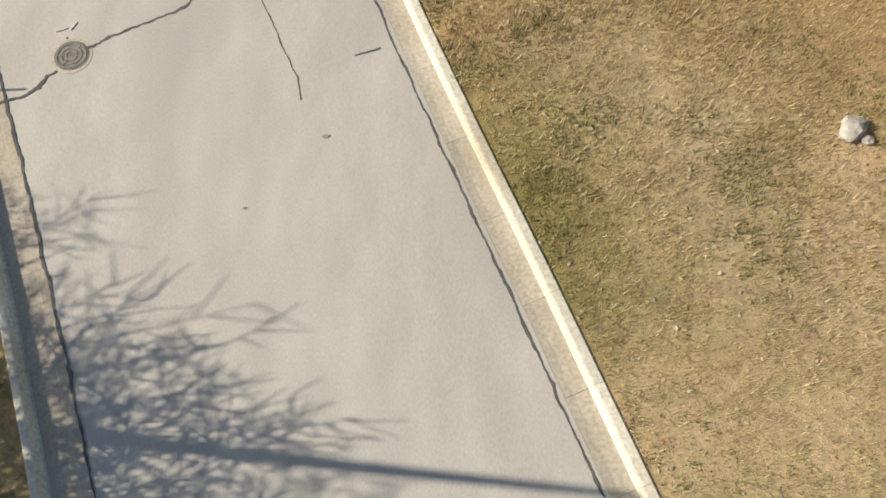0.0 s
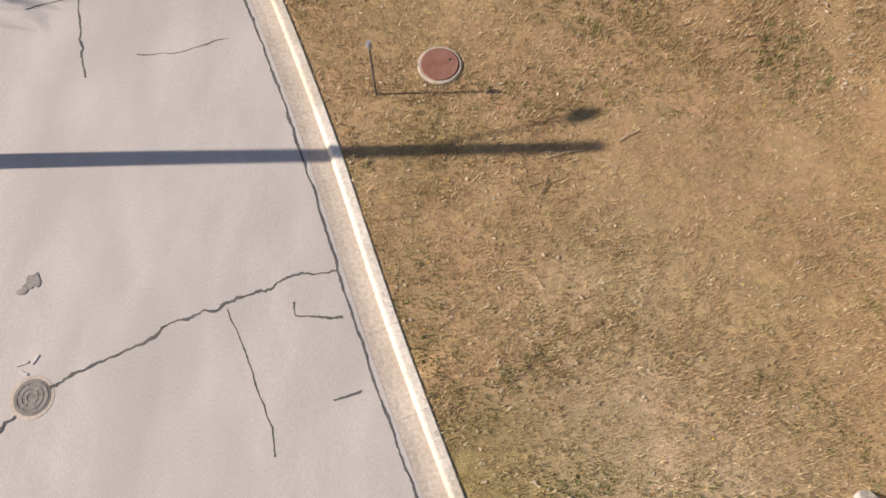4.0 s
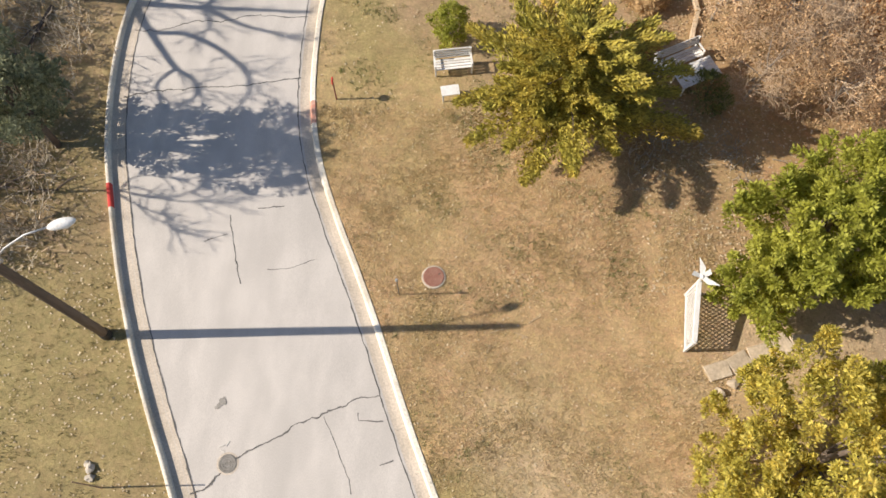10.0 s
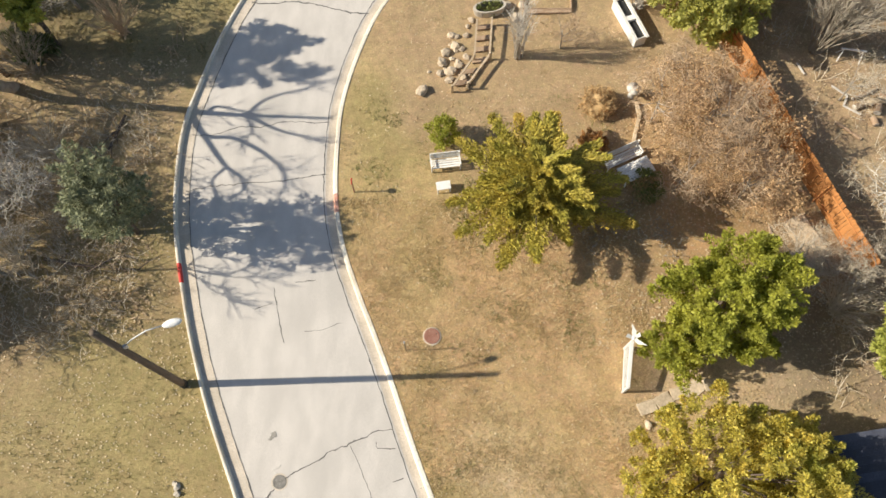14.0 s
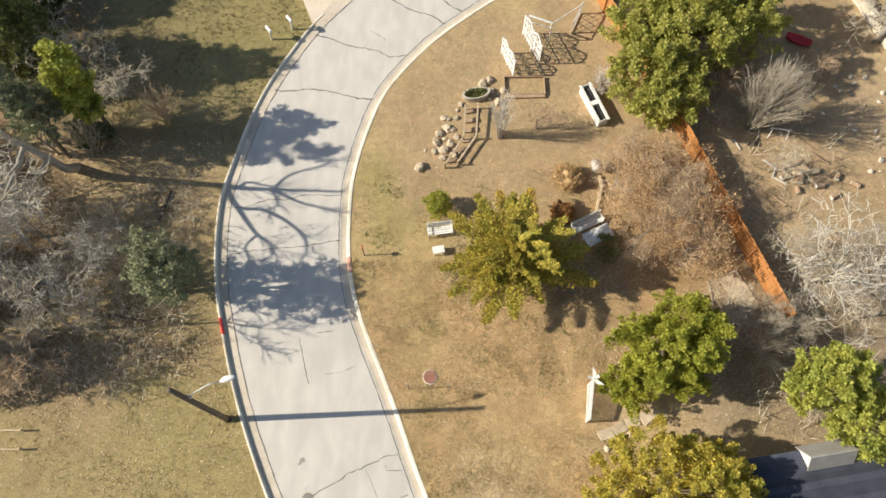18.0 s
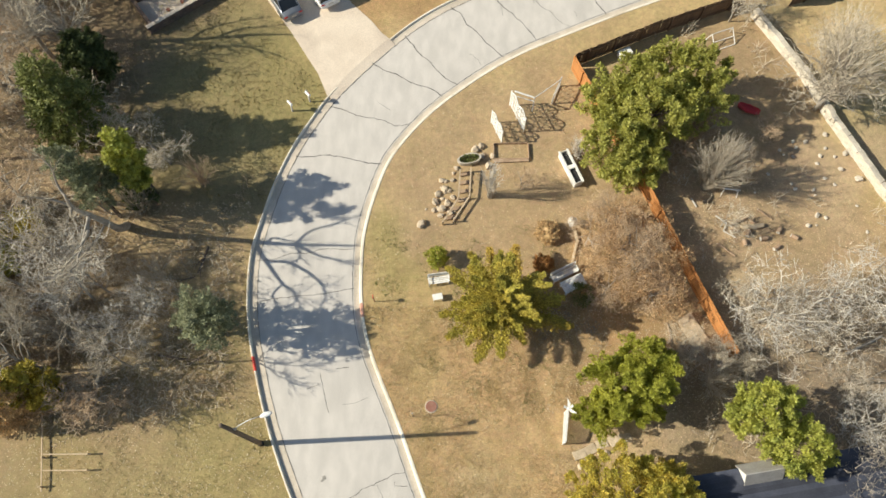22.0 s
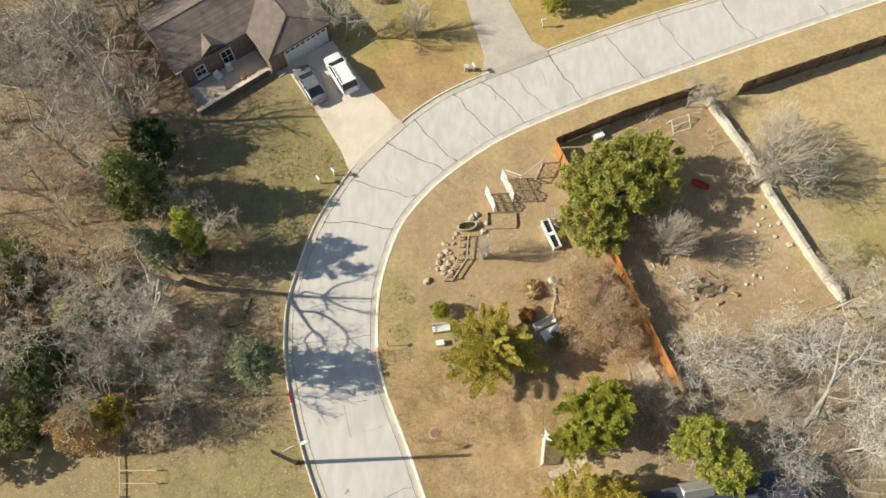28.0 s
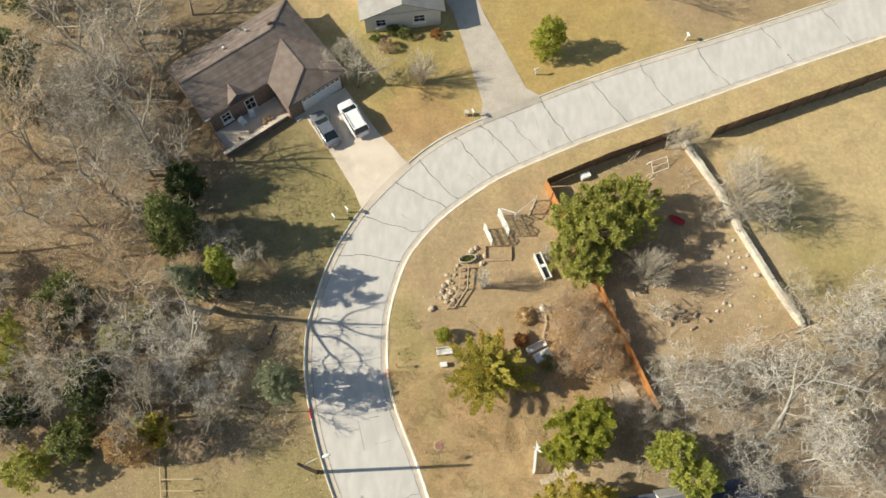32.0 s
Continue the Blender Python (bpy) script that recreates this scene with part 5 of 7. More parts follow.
vase(19.8, 22.9, 5.4, 2.1, 170, 301, TWIG_DULL, "wide tan fan of bare stems beside the big evergreen")
vase(18.6, 26.4, 3.6, 1.9, 80, 302, TWIG_TAN, "dull brown bare shrub in the evergreen's shade")
vase(3.9, 22.35, 4.4, 0.8, 30, 305, PALE_BARK, "pale upright bare myrtle among the garden timbers")
vase(10.5, 25.6, 1.7, 0.7, 26, 306, PALE_BARK, "pale dead shrub behind the white planter")
vase(29.6, 30.3, 7.2, 2.9, 120, 307, TWIG, "tall grey fan of bare stems over the stone wall")
vase(30.8, 33.4, 5.6, 2.6, 80, 308, TWIG, "grey fan of bare stems beside the stone wall")
vase(-2.2, 46.0, 4.4, 1.9, 70, 309, TWIG, "upright fan of pale bare stems on the front lawn")
vase(18.2, 8.6, 2.3, 1.6, 60, 315, TWIG, "tangled grey bare shrub between the evergreens")
vase(16.4, 10.4, 1.9, 1.3, 44, 316, TWIG, "tangled grey bare shrub at the fence's end")
vase(-21.6, 21.2, 2.8, 1.6, 50, 303, TWIG, "pale grey bare shrub below the bright conifer")
vase(-17.2, 23.6, 2.2, 1.4, 40, 304, TWIG_TAN, "tan bare shrub in the front yard")
# leaning dead tree whose shadow crosses the near end of the street
bare_tree("limbed2", -15.8, -4.8, 0.62, 140, ("dark",), "leaning dark dead tree by the street", "leaning_tree", tilt=(14, 10))
snag = thing("snag", "leaning bare trunk beside the street", "tree", (-15.2, -5.0, LAWN))
part("trunk", Geo().tube([(0, 0, -0.2), (1.6, -0.7, 3.6), (3.1, -1.6, 7.0), (3.6, -2.1, 9.2)], [0.13, 0.11, 0.08, 0.05], 8), DARK_BARK, snag, smooth=True)
# Never in view: trees added to thicken the branch shade on the near street.
bare_tree("fine", -14.0, -7.4, 1.0, 110, ("dark",), "tall bare tree out of view, added for its branch shade")
bare_tree("fine", -12.6, -6.7, 0.8, 50, ("dark",), "bushy bare tree out of view, added for its branch shade")
bare_tree("small", -10.7, -6.6, 0.95, 200, ("dark",), "bushy bare tree out of view, added for its branch shade")
bare_tree("small", -12.0, -7.0, 1.1, 20, ("dark",), "bushy bare tree out of view, added for its branch shade")


# ---- fences and walls ----
def run_of(pts, step):
    """Places every step metres along a broken line, with the turn of the line there."""
    out = []
    for a, b in zip(pts, pts[1:]):
        a, b = Vector(a), Vector(b)
        d = b - a
        n = max(1, int(d.length / step))
        out += [(a + d * ((k + 0.5) / n), math.degrees(math.atan2(d.y, d.x))) for k in range(n)]
    return out


def board_fence(name, label, pts, mat, height=1.8, step=0.152):
    root = thing(name, label, "fence", (0, 0, LAWN))
    r = random.Random(len(pts) * 7 + 1)
    shapes = []
    for k in range(4):
        h = height + r.uniform(-0.05, 0.05)
        g = Geo()
        w = 0.0735
        g.add([(-w, -0.01, 0.02), (w, -0.01, 0.02), (w, -0.01, h - 0.04), (w - 0.03, -0.01, h), (-w + 0.03, -0.01, h), (-w, -0.01, h - 0.04)] + [(-w, 0.01, 0.02), (w, 0.01, 0.02), (w, 0.01, h - 0.04), (w - 0.03, 0.01, h), (-w + 0.03, 0.01, h), (-w, 0.01, h - 0.04)],
              [(0, 1, 2, 3, 4, 5), (11, 10, 9, 8, 7, 6)] + [(i, (i + 1) % 6 + 0, (i + 1) % 6 + 6, i + 6) for i in range(6)])
        shapes.append(g.mesh("picket", mat))
    for p, turn in run_of(pts, step):
        ob = new("picket", r.choice(shapes))
        ob.matrix_world = pose(p.x, p.y, 0, r.uniform(-0.5, 0.5), r.uniform(-0.8, 0.8), turn + r.uniform(-0.5, 0.5))
        ob.parent = root
    for a, b in zip(pts, pts[1:]):
        n = Vector((-(b[1] - a[1]), b[0] - a[0], 0)).normalized() * -0.035
        for z in (0.35, 1.45):
            part("rail", Geo().beam((a[0] + n.x, a[1] + n.y, z), (b[0] + n.x, b[1] + n.y, z), 0.04, 0.09), mat, root)
    for p, turn in run_of(pts, 2.4):
        q = Matrix.Rotation(radians(turn), 4, "Z") @ Vector((0, -0.08, 0))
        part("post", Geo().box((p.x + q.x, p.y + q.y, height * 0.48), (0.09, 0.09, height), turn), mat, root)
    return root


# Darker fence boards: the shade on faces turned from the sun is in the colour.
FENCE_SHADED = surface("shaded_fence_boards", (0.13, 0.085, 0.055), (0.18, 0.115, 0.075), 2.0, 0.85, 22.0, 0.3, spread=0.2)
board_fence("cedar_fence", "orange-brown cedar board fence round the back yard", [(10.6, 33.2), (13.0, 27.6), (15.25, 22.1), (17.75, 15.4), (19.8, 10.2)], FENCE)
board_fence("board_fence", "brown board fence parallel to the street", [(10.7, 33.35), (17.3, 36.3), (25.0, 39.2)], FENCE_SHADED)
# The far run is raised to 2.2 to widen its shadow.
board_fence("board_fence", "board fence along the far field, darkened with its own shade", [(28.6, 39.0), (31.2, 40.0), (40.4, 43.4), (54, 48.4)], FENCE_SHADED, 2.2, 0.152)

wall = tagged(thing("stone_wall", "pale dry-laid stone wall across the back yard", "stone wall", (0, 0, LAWN)))
rs = random.Random(4)
block_shapes = []
for k in range(6):
    g = Geo().box((0, 0, 0), (0.70 + 0.03 * (k % 3), 0.44 + 0.04 * (k % 2), 0.30))
    g.v = [tuple(c + rs.uniform(-0.018, 0.018) for c in p) for p in g.v]
    block_shapes.append(g.mesh("stone", WALL_STONE, bevel=0.025))
for row in range(3):
    for k, (p, turn) in enumerate(run_of([(25.6, 38.2), (28.7, 32.2), (29.9, 28.6), (32.7, 22.2), (34.7, 18.4)], 0.64)):
        shift = Matrix.Rotation(radians(turn), 4, "Z") @ Vector((0.3 * (row % 2), 0, 0))
        ob = new("stone", rs.choice(block_shapes))
        ob.matrix_world = pose(p.x + shift.x + rs.uniform(-0.03, 0.03), p.y + shift.y + rs.uniform(-0.03, 0.03), 0.13 + 0.285 * row, rs.uniform(-2, 2), rs.uniform(-2, 2), turn + rs.uniform(-4, 4))
        ob.parent = wall

# ---- white garden pieces ----
def lattice(name, label, at, rz, length, h0, h1, mat, pitch=0.17, ornament=False, slat=0.034):
    """A framed lattice panel; its top runs from h0 to h1."""
    root = thing(name, label, "trellis", at, rz)
    top = lambda x: h0 + (h1 - h0) * x / length
    for x, h in ((0, h0), (length, h1)):
        part("post", Geo().box((x, 0, (h + 0.08) / 2 - 0.05), (0.09, 0.09, h + 0.18)), mat, root, bevel=0.008)
    part("top_rail", Geo().beam((0, 0, h0), (length, 0, h1), 0.16 if ornament else 0.08, 0.10), mat, root, bevel=0.008)
    part("bottom_rail", Geo().box((length / 2, 0, 0.1), (length, 0.06, 0.08)), mat, root, bevel=0.006)
    c = pitch
    while c < length + max(h0, h1):
        for s in (1, -1):
            # a slat along x -+ z = c, cut to the frame
            pts = []
            for k in range(0, 61):
                x = length * k / 60
                z = (c - x) if s == 1 else (x - length + c)
                if 0.1 <= z <= top(x):
                    pts.append((x, z))
            if len(pts) > 2:
                (xa, za), (xb, zb) = pts[0], pts[-1]
                part("slat", Geo().beam((xa, 0.012 * s, za), (xb, 0.012 * s, zb), 0.014, slat), mat, root)
        c += pitch
    if ornament:
        hub = part("pinwheel", Geo().blob((length + 0.05, 0, h1 + 0.28), (0.09, 0.09, 0.09), 2, 2, 0.05), mat, root, "white four-bladed pinwheel")
        for turn, reach in ((12, 0.62), (-118, 0.62), (92, 0.36), (-40, 0.36)):
            a = radians(turn)
            d, e = Vector((math.cos(a), math.sin(a), 0.25)), Vector((-math.sin(a), math.cos(a), 0))
            c0 = Vector((length + 0.05, 0, h1 + 0.3))
            g = Geo().add([c0 + e * 0.07, c0 - e * 0.07, c0 + d * 0.28 - e * 0.16, c0 + d * reach, c0 + e * 0.07 - Vector((0, 0, 0.02)), c0 - e * 0.07 - Vector((0, 0, 0.02)), c0 + d * 0.28 - e * 0.16 - Vector((0, 0, 0.02)), c0 + d * reach - Vector((0, 0, 0.02))],
                          [(0, 1, 2, 3), (7, 6, 5, 4), (0, 3, 7, 4), (1, 5, 6, 2), (2, 6, 7, 3)])
            part("blade", g, mat, hub)
        part("stem", Geo().tube([(length + 0.05, 0, h1 - 0.1), (length + 0.05, 0, h1 + 0.3)], [0.025, 0.02], 6), mat, root)
    return root


lattice("lattice_screen", "white lattice screen with a pinwheel on its end post", (8.12, 4.62, LAWN), 83, 2.0, 1.1, 1.5, WHITE, 0.15, True)
lattice("lattice_screen", "small white lattice screen under the evergreen", (10.4, 6.9, LAWN), 30, 1.2, 0.7, 0.7, WHITE, 0.15)
def scroll_trellis(label, at, rz, length, height):
    """An arched garden trellis: upright bars, cross rails and rows of rings."""
    root = thing("garden_trellis", label, "trellis", at, rz)
    top = lambda x: height * (0.80 + 0.20 * abs(math.sin(math.pi * 2 * x / length)))
    for x in (0, length / 2, length):
        part("post", Geo().box((x, 0, height * 0.44), (0.09, 0.08, height * 0.92)), WHITE, root, bevel=0.008)
    part("arched_rail", Geo().tube([(length * k / 24, 0, top(length * k / 24)) for k in range(25)], [0.045] * 25, 6), WHITE, root, "white double-arched top rail", smooth=True)
    for z in (0.16, 0.42, 0.70):
        part("cross_rail", Geo().box((length / 2, 0.012, height * z), (length, 0.04, 0.07)), WHITE, root, bevel=0.006)
    for k in range(1, 8):
        if k != 4:
            x = length * k / 8
            part("bar", Geo().box((x, -0.01, top(x) / 2 + 0.02), (0.055, 0.03, top(x) - 0.04)), WHITE, root)
    for z in (0.29, 0.56, 0.80):
        for k in range(4):
            c = Vector((length * (k + 0.5) / 4, 0.02, height * z))
            part("ring", Geo().tube([c + Vector((0.2 * math.cos(a * 0.5236), 0, 0.2 * math.sin(a * 0.5236))) for a in range(13)], [0.032] * 13, 5), WHITE, root, smooth=True)
    return root


scroll_trellis("weathered white scrolled trellis among the stones", (4.9, 26.7, LAWN), 112, 1.9, 2.0)
scroll_trellis("white scrolled trellis with a side brace", (6.6, 27.65, LAWN), 112, 2.5, 2.25)
brace = thing("garden_rail", "thin white rails tying the trellis to the gate", "rail", (0, 0, LAWN))
for a, b, w in (((5.85, 29.9, 2.1), (7.35, 29.45, 1.9), 0.09), ((5.85, 29.9, 1.5), (7.35, 29.45, 1.4), 0.05), ((7.35, 29.45, 1.9), (9.55, 31.5, 1.2), 0.05)):
    part("rail", Geo().beam(a, b, w, w), WHITE, brace)
part("post", Geo().box((7.35, 29.45, 0.95), (0.08, 0.08, 1.95)), WHITE, brace)
lattice("garden_gate", "pale wooden ladder-like gate by the fence corner", (8.9, 30.1, LAWN), 66, 1.7, 1.2, 1.2, GREY_WHITE, 0.5)


def bench(name, label, at, rz, width, mat):
    root = thing(name, label, "bench", at, rz)
    for k in range(4):
        part("seat_slat", Geo().box((0, -0.18 + 0.13 * k, 0.43), (width, 0.1, 0.03)), mat, root)
    for k in range(4):
        part("back_slat", Geo().box((0, 0.30 + 0.02 * k, 0.55 + 0.11 * k), (width, 0.03, 0.08)), mat, root)
    for s in (-1, 1):
        for y, h in ((-0.2, 0.62), (0.3, 0.95)):
            part("leg", Geo().box((s * (width / 2 - 0.04), y, h / 2), (0.06, 0.06, h)), mat, root, bevel=0.005)
        part("armrest", Geo().box((s * (width / 2 - 0.04), 0.05, 0.64), (0.07, 0.58, 0.04)), mat, root, bevel=0.005)
        part("seat_rail", Geo().box((s * (width / 2 - 0.04), 0.02, 0.39), (0.05, 0.5, 0.06)), mat, root)
    return root


bench("garden_bench", "white slatted bench beside the round shrub", (0.15, 15.75, LAWN), 8, 1.5, WHITE)
bench("garden_bench", "white slatted bench between cedar and brown tree", (8.95, 16.15, LAWN), 26, 2.0, WHITE)
table = thing("garden_table", "white slatted garden table before the bench", "table", (9.45, 15.35, LAWN), 26)
for k in range(7):
    part("top_slat", Geo().box((0, -0.39 + 0.13 * k, 0.72), (1.7, 0.115, 0.03)), WHITE, table)
for i in (-1, 1):
    part("top_batten", Geo().box((0.7 * i, 0, 0.68), (0.07, 0.85, 0.05)), WHITE, table)
    for j in (-1, 1):
        part("leg", Geo().box((0.7 * i, 0.34 * j, 0.33), (0.07, 0.07, 0.68)), WHITE, table)
stool = thing("garden_stool", "small white stool partly under the cedar", "stool", (0.05, 14.55, LAWN), 10)
part("seat", Geo().box((0, 0, 0.42), (0.7, 0.45, 0.05)), WHITE, stool, bevel=0.01)
for i in (-1, 1):
    for j in (-1, 1):
        part("leg", Geo().box((0.3 * i, 0.18 * j, 0.2), (0.05, 0.05, 0.42)), WHITE, stool)

box = thing("planter_box", "long white wooden planter box with dark soil", "planter", (9.9, 24.35, LAWN), -69)
for k in (-1, 1):
    part("side_board", Geo().box((0, 0.30 * k, 0.35), (2.75, 0.05, 0.7)), WHITE, box, bevel=0.01)
    part("cap_rail", Geo().box((0, 0.32 * k, 0.72), (2.9, 0.17, 0.04)), WHITE, box, bevel=0.008)
for k in (-1, 0, 1):
    part("end_board", Geo().box((1.35 * k, 0, 0.36), (0.05 if k else 0.3, 0.55, 0.7)), WHITE, box, bevel=0.01)
for k in (-1, 1):
    part("soil", Geo().box((0.74 * k, 0, 0.28), (1.17, 0.54, 0.5)), DARK, box, "dark soil")

# ---- stones, timbers, logs ----
PALE_TIMBER = surface("pale_timber", (0.50, 0.38, 0.25), (0.60, 0.48, 0.34), 3.0, 0.9, 25.0, 0.4, spread=0.2)
def rock(x, y, r, seed, mat=STONE, label="rough tan field stone lying on the soil", group=""):
    ob = part("rock", Geo().blob((0, 0, 0), (r, r * 0.8, r * 0.6), seed, 2, 0.5), mat)
    ob.matrix_world = pose(x, y, LAWN + r * 0.35, 0, 0, seed * 47)
    return tagged(ob, label, "rock", group)


rock(-1.1, 20.1, 0.36, 1, label="single tan boulder on the lawn")
rock(6.2, -0.82, 0.25, 5, ROCK_GREY, "rough pale grey rock on the lawn")
rock(6.42, -0.98, 0.12, 8, ROCK_GREY, "small grey rock beside the larger one")
for k, (x, y, r) in enumerate(((-0.1, 21.9, 0.3), (0.35, 21.3, 0.32), (0.8, 21.7, 0.26), (0.1, 22.5, 0.3), (0.6, 22.9, 0.28), (1.0, 21.0, 0.24), (0.3, 20.8, 0.25), (-0.2, 21.2, 0.22), (1.2, 22.2, 0.25), (0.4, 23.6, 0.24), (2.9, 26.1, 0.36), (3.35, 26.4, 0.3), (3.5, 25.6, 0.26),
                               (1.2, 23.6, 0.2), (3.9, 24.8, 0.3), (4.2, 25.6, 0.25), (1.5, 24.6, 0.22))):
    rock(x, y, r, 10 + k, group="stones of the rockery")
for k, (x, y, r) in enumerate(((30.6, 25.6, 0.25), (30.0, 24.3, 0.22), (31.2, 23.5, 0.3), (27.8, 26.6, 0.2), (28.7, 25.4, 0.18), (29.4, 27.2, 0.22), (26.8, 19.8, 0.2), (27.6, 20.6, 0.22))):
    rock(x, y, r, 40 + k, WALL_STONE, "pale loose stone on bare soil", "loose pale stones")
for k in range(5):
    rock(9.15 + 0.45 * k, 3.2 + 0.22 * k + 0.1 * (k % 2), 0.2, 60 + k, STONE, "tan edging stone beside the evergreen", "edging stones")


def log(x, y, length, r, turn, mat=TIMBER, label="cut log lying on the bare soil", lift=0.0, group=""):
    root = thing("log", label, "log", (x, y, LAWN + r * 0.9 + lift), turn, group)
    h = length / 2
    part("bark", Geo().tube([(-h, 0, 0), (-h * 0.3, 0.04 * length * 0.2, 0.01), (h * 0.4, -0.02, 0), (h, 0, 0)], [r, r * 0.95, r * 0.97, r * 0.88], 9, cap=False), mat, root, smooth=True)
    for s in (-1, 1):
        part("cut_end", Geo().tube([(s * (h - 0.01), 0, 0), (s * (h + 0.004), 0, 0)], [r * 0.96 if s < 0 else r * 0.85] * 2, 9), GREY_WHITE if mat is TIMBER else mat, root, "pale sawn end")
    return root


edge = thing("timber_edging", "crooked pale timber edging beside the birdbath", "edging", (0, 0, LAWN))
for a, b in (((9.95, 19.5), (10.05, 18.7)), ((10.04, 18.68), (9.8, 17.9)), ((9.79, 17.88), (9.6, 17.1))):
    part("timber", Geo().beam((*a, 0.1), (*b, 0.1), 0.17, 0.22), PALE_TIMBER, edge, bevel=0.012)
log(15.9, 11.7, 2.0, 0.07, 95, label="pale pole lying on the soil")
for k, (x, y, l, r, t) in enumerate(((21.4, 19.4, 0.6, 0.17, 20), (22.3, 19.2, 0.5, 0.2, 70), (22.9, 19.9, 0.8, 0.14, 130), (23.4, 18.8, 0.5, 0.18, 10), (21.9, 20.2, 1.6, 0.09, 25), (24.6, 19.4, 0.45, 0.17, 60), (25.6, 18.9, 0.5, 0.17, 150), (23.8, 20.7, 1.2, 0.08, -40), (22.0, 18.5, 0.45, 0.17, 100), (20.6, 18.0, 1.5, 0.08, 140), (24.2, 18.1, 0.5, 0.15, 30))):
    log(x, y, l, r, t, group="cut logs on the soil")
for x, y, l, t in ((37.5, 7.0, 4.5, 35), (35.0, 5.2, 5.0, 10), (31.5, 9.5, 3.5, 60), (38.5, 12.5, 4.0, -20), (29.0, 11.0, 3.0, 25), (40.0, 5.0, 4.0, 50), (34.5, 15.2, 3.5, 15), (34.0, 2.5, 4.0, -5)):
    log(x, y, l, 0.10, t, BARK, "fallen grey trunk on leaf litter")
log(32.4, 17.5, 5.2, 0.06, 19, PALE_TIMBER, "long pale pole lying beyond the wall's end")
log(31.2, 16.6, 3.4, 0.05, 40, PALE_TIMBER, "pale stick lying beyond the wall's end")
log(35.0, 3.45, 4.0, 0.12, 1, PALE_TIMBER, "pale felled trunk under the bare trees")
board = tagged(part("plywood_sheet", Geo().box((0, 0, 0), (2.3, 1.2, 0.05)), PALE_TIMBER, bevel=0.01), "pale tan plywood sheet lying on the soil", "board")
board.matrix_world = pose(17.5, 12.1, LAWN + 0.07, 3, 2, -62)

ramp = thing("timber_rails", "weathered timber stair rails beside the stone pile", "railing", (0, 0, LAWN))
for (xa, ya, za), (xb, yb, zb) in (((0.45, 20.1, 0.5), (1.6, 22.0, 0.55)), ((1.6, 22.0, 0.55), (1.75, 24.2, 0.6)), ((1.25, 20.3, 0.45), (2.4, 22.1, 0.5)), ((2.4, 22.1, 0.5), (2.55, 24.3, 0.55))):
    part("rail", Geo().beam((xa, ya, za), (xb, yb, zb), 0.1, 0.09), PALE_TIMBER, ramp)
for x, y in ((0.45, 20.1), (1.6, 22.0), (1.75, 24.2), (1.25, 20.3), (2.4, 22.1), (2.55, 24.3)):
    part("post", Geo().box((x, y, 0.3), (0.11, 0.11, 0.72)), PALE_TIMBER, ramp, bevel=0.01)
for x, y in ((1.0, 20.6), (1.4, 21.3), (1.9, 22.0), (2.05, 22.7), (2.1, 23.4), (2.15, 24.1)):
    part("tread", Geo().box((x, y, 0.12), (0.85, 0.28, 0.1), 8), TIMBER, ramp)
plank = tagged(part("plank", Geo().box((0, 0, 0), (2.6, 0.3, 0.12)), TIMBER, bevel=0.01), "weathered brown garden plank on short blocks", "plank")
plank.matrix_world = pose(5.6, 25.2, LAWN + 0.11, 0, 0, 2)
frame_ = thing("planting_bed", "low weathered timber frame of a planting bed", "planter", (5.5, 25.9, LAWN))
for (xa, ya), (xb, yb) in (((-1.2, -0.6), (1.4, -0.6)), ((-1.2, 0.7), (1.4, 0.7)), ((-1.2, -0.6), (-1.2, 0.7)), ((1.4, -0.6), (1.4, 0.7))):
    part("board", Geo().beam((xa, ya, 0.1), (xb, yb, 0.1), 0.05, 0.25), TIMBER, frame_)

trough = thing("stone_trough", "pale oval stone trough planted with dark green", "planter", (2.45, 25.2, LAWN), 12)
ring = Geo()
for k in range(20):
    a = k * math.pi / 10
    ring.v += [(q * 0.92 * math.cos(a), q * 0.42 * math.sin(a), z) for q, z in ((0.9, 0.0), (1.0, 0.42), (1.0, 0.5), (0.84, 0.5), (0.8, 0.3))]
ring.f = [(5 * k + j, 5 * ((k + 1) % 20) + j, 5 * ((k + 1) % 20) + j + 1, 5 * k + j + 1) for k in range(20) for j in range(4)]
part("rim", ring, WALL_STONE, trough)
part("planting", leaves([(0, 0, 0.36, 0.66, 0.28, 0.14)], 900, 0.06, 71, clump=0.14), LEAF_MOSS, trough, "low dark green planting")

bath = thing("birdbath", "pale stone birdbath on a stubby pedestal", "birdbath", (9.75, 20.0, LAWN))
part("pedestal", Geo().tube([(0, 0, 0), (0, 0, 0.1), (0, 0, 0.55)], [0.2, 0.12, 0.13], 12), GREY_WHITE, bath)
part("bowl", Geo().tube([(0, 0, 0.5), (0, 0, 0.58), (0, 0, 0.66), (0, 0, 0.62)], [0.15, 0.33, 0.38, 0.3], 18), GREY_WHITE, bath, smooth=True)

sled = thing("sled", "red plastic sled lying on the shaded soil", "sled", (23.9, 29.4, LAWN), -25)
g = Geo()
for i in range(9):
    x = -0.85 + 1.7 * i / 8
    w, z = 0.36 * math.sqrt(max(0.05, 1 - (x / 0.95) ** 2)), 0.06 + 0.1 * (x / 0.85) ** 2
    g.v += [(x, -w, z + 0.2), (x, -w * 0.8, z), (x, w * 0.8, z), (x, w, z + 0.2)]
g.f = [(4 * i + j, 4 * i + j + 1, 4 * i + j + 5, 4 * i + j + 4) for i in range(8) for j in range(3)]
part("hull", g, RED, sled, smooth=True)
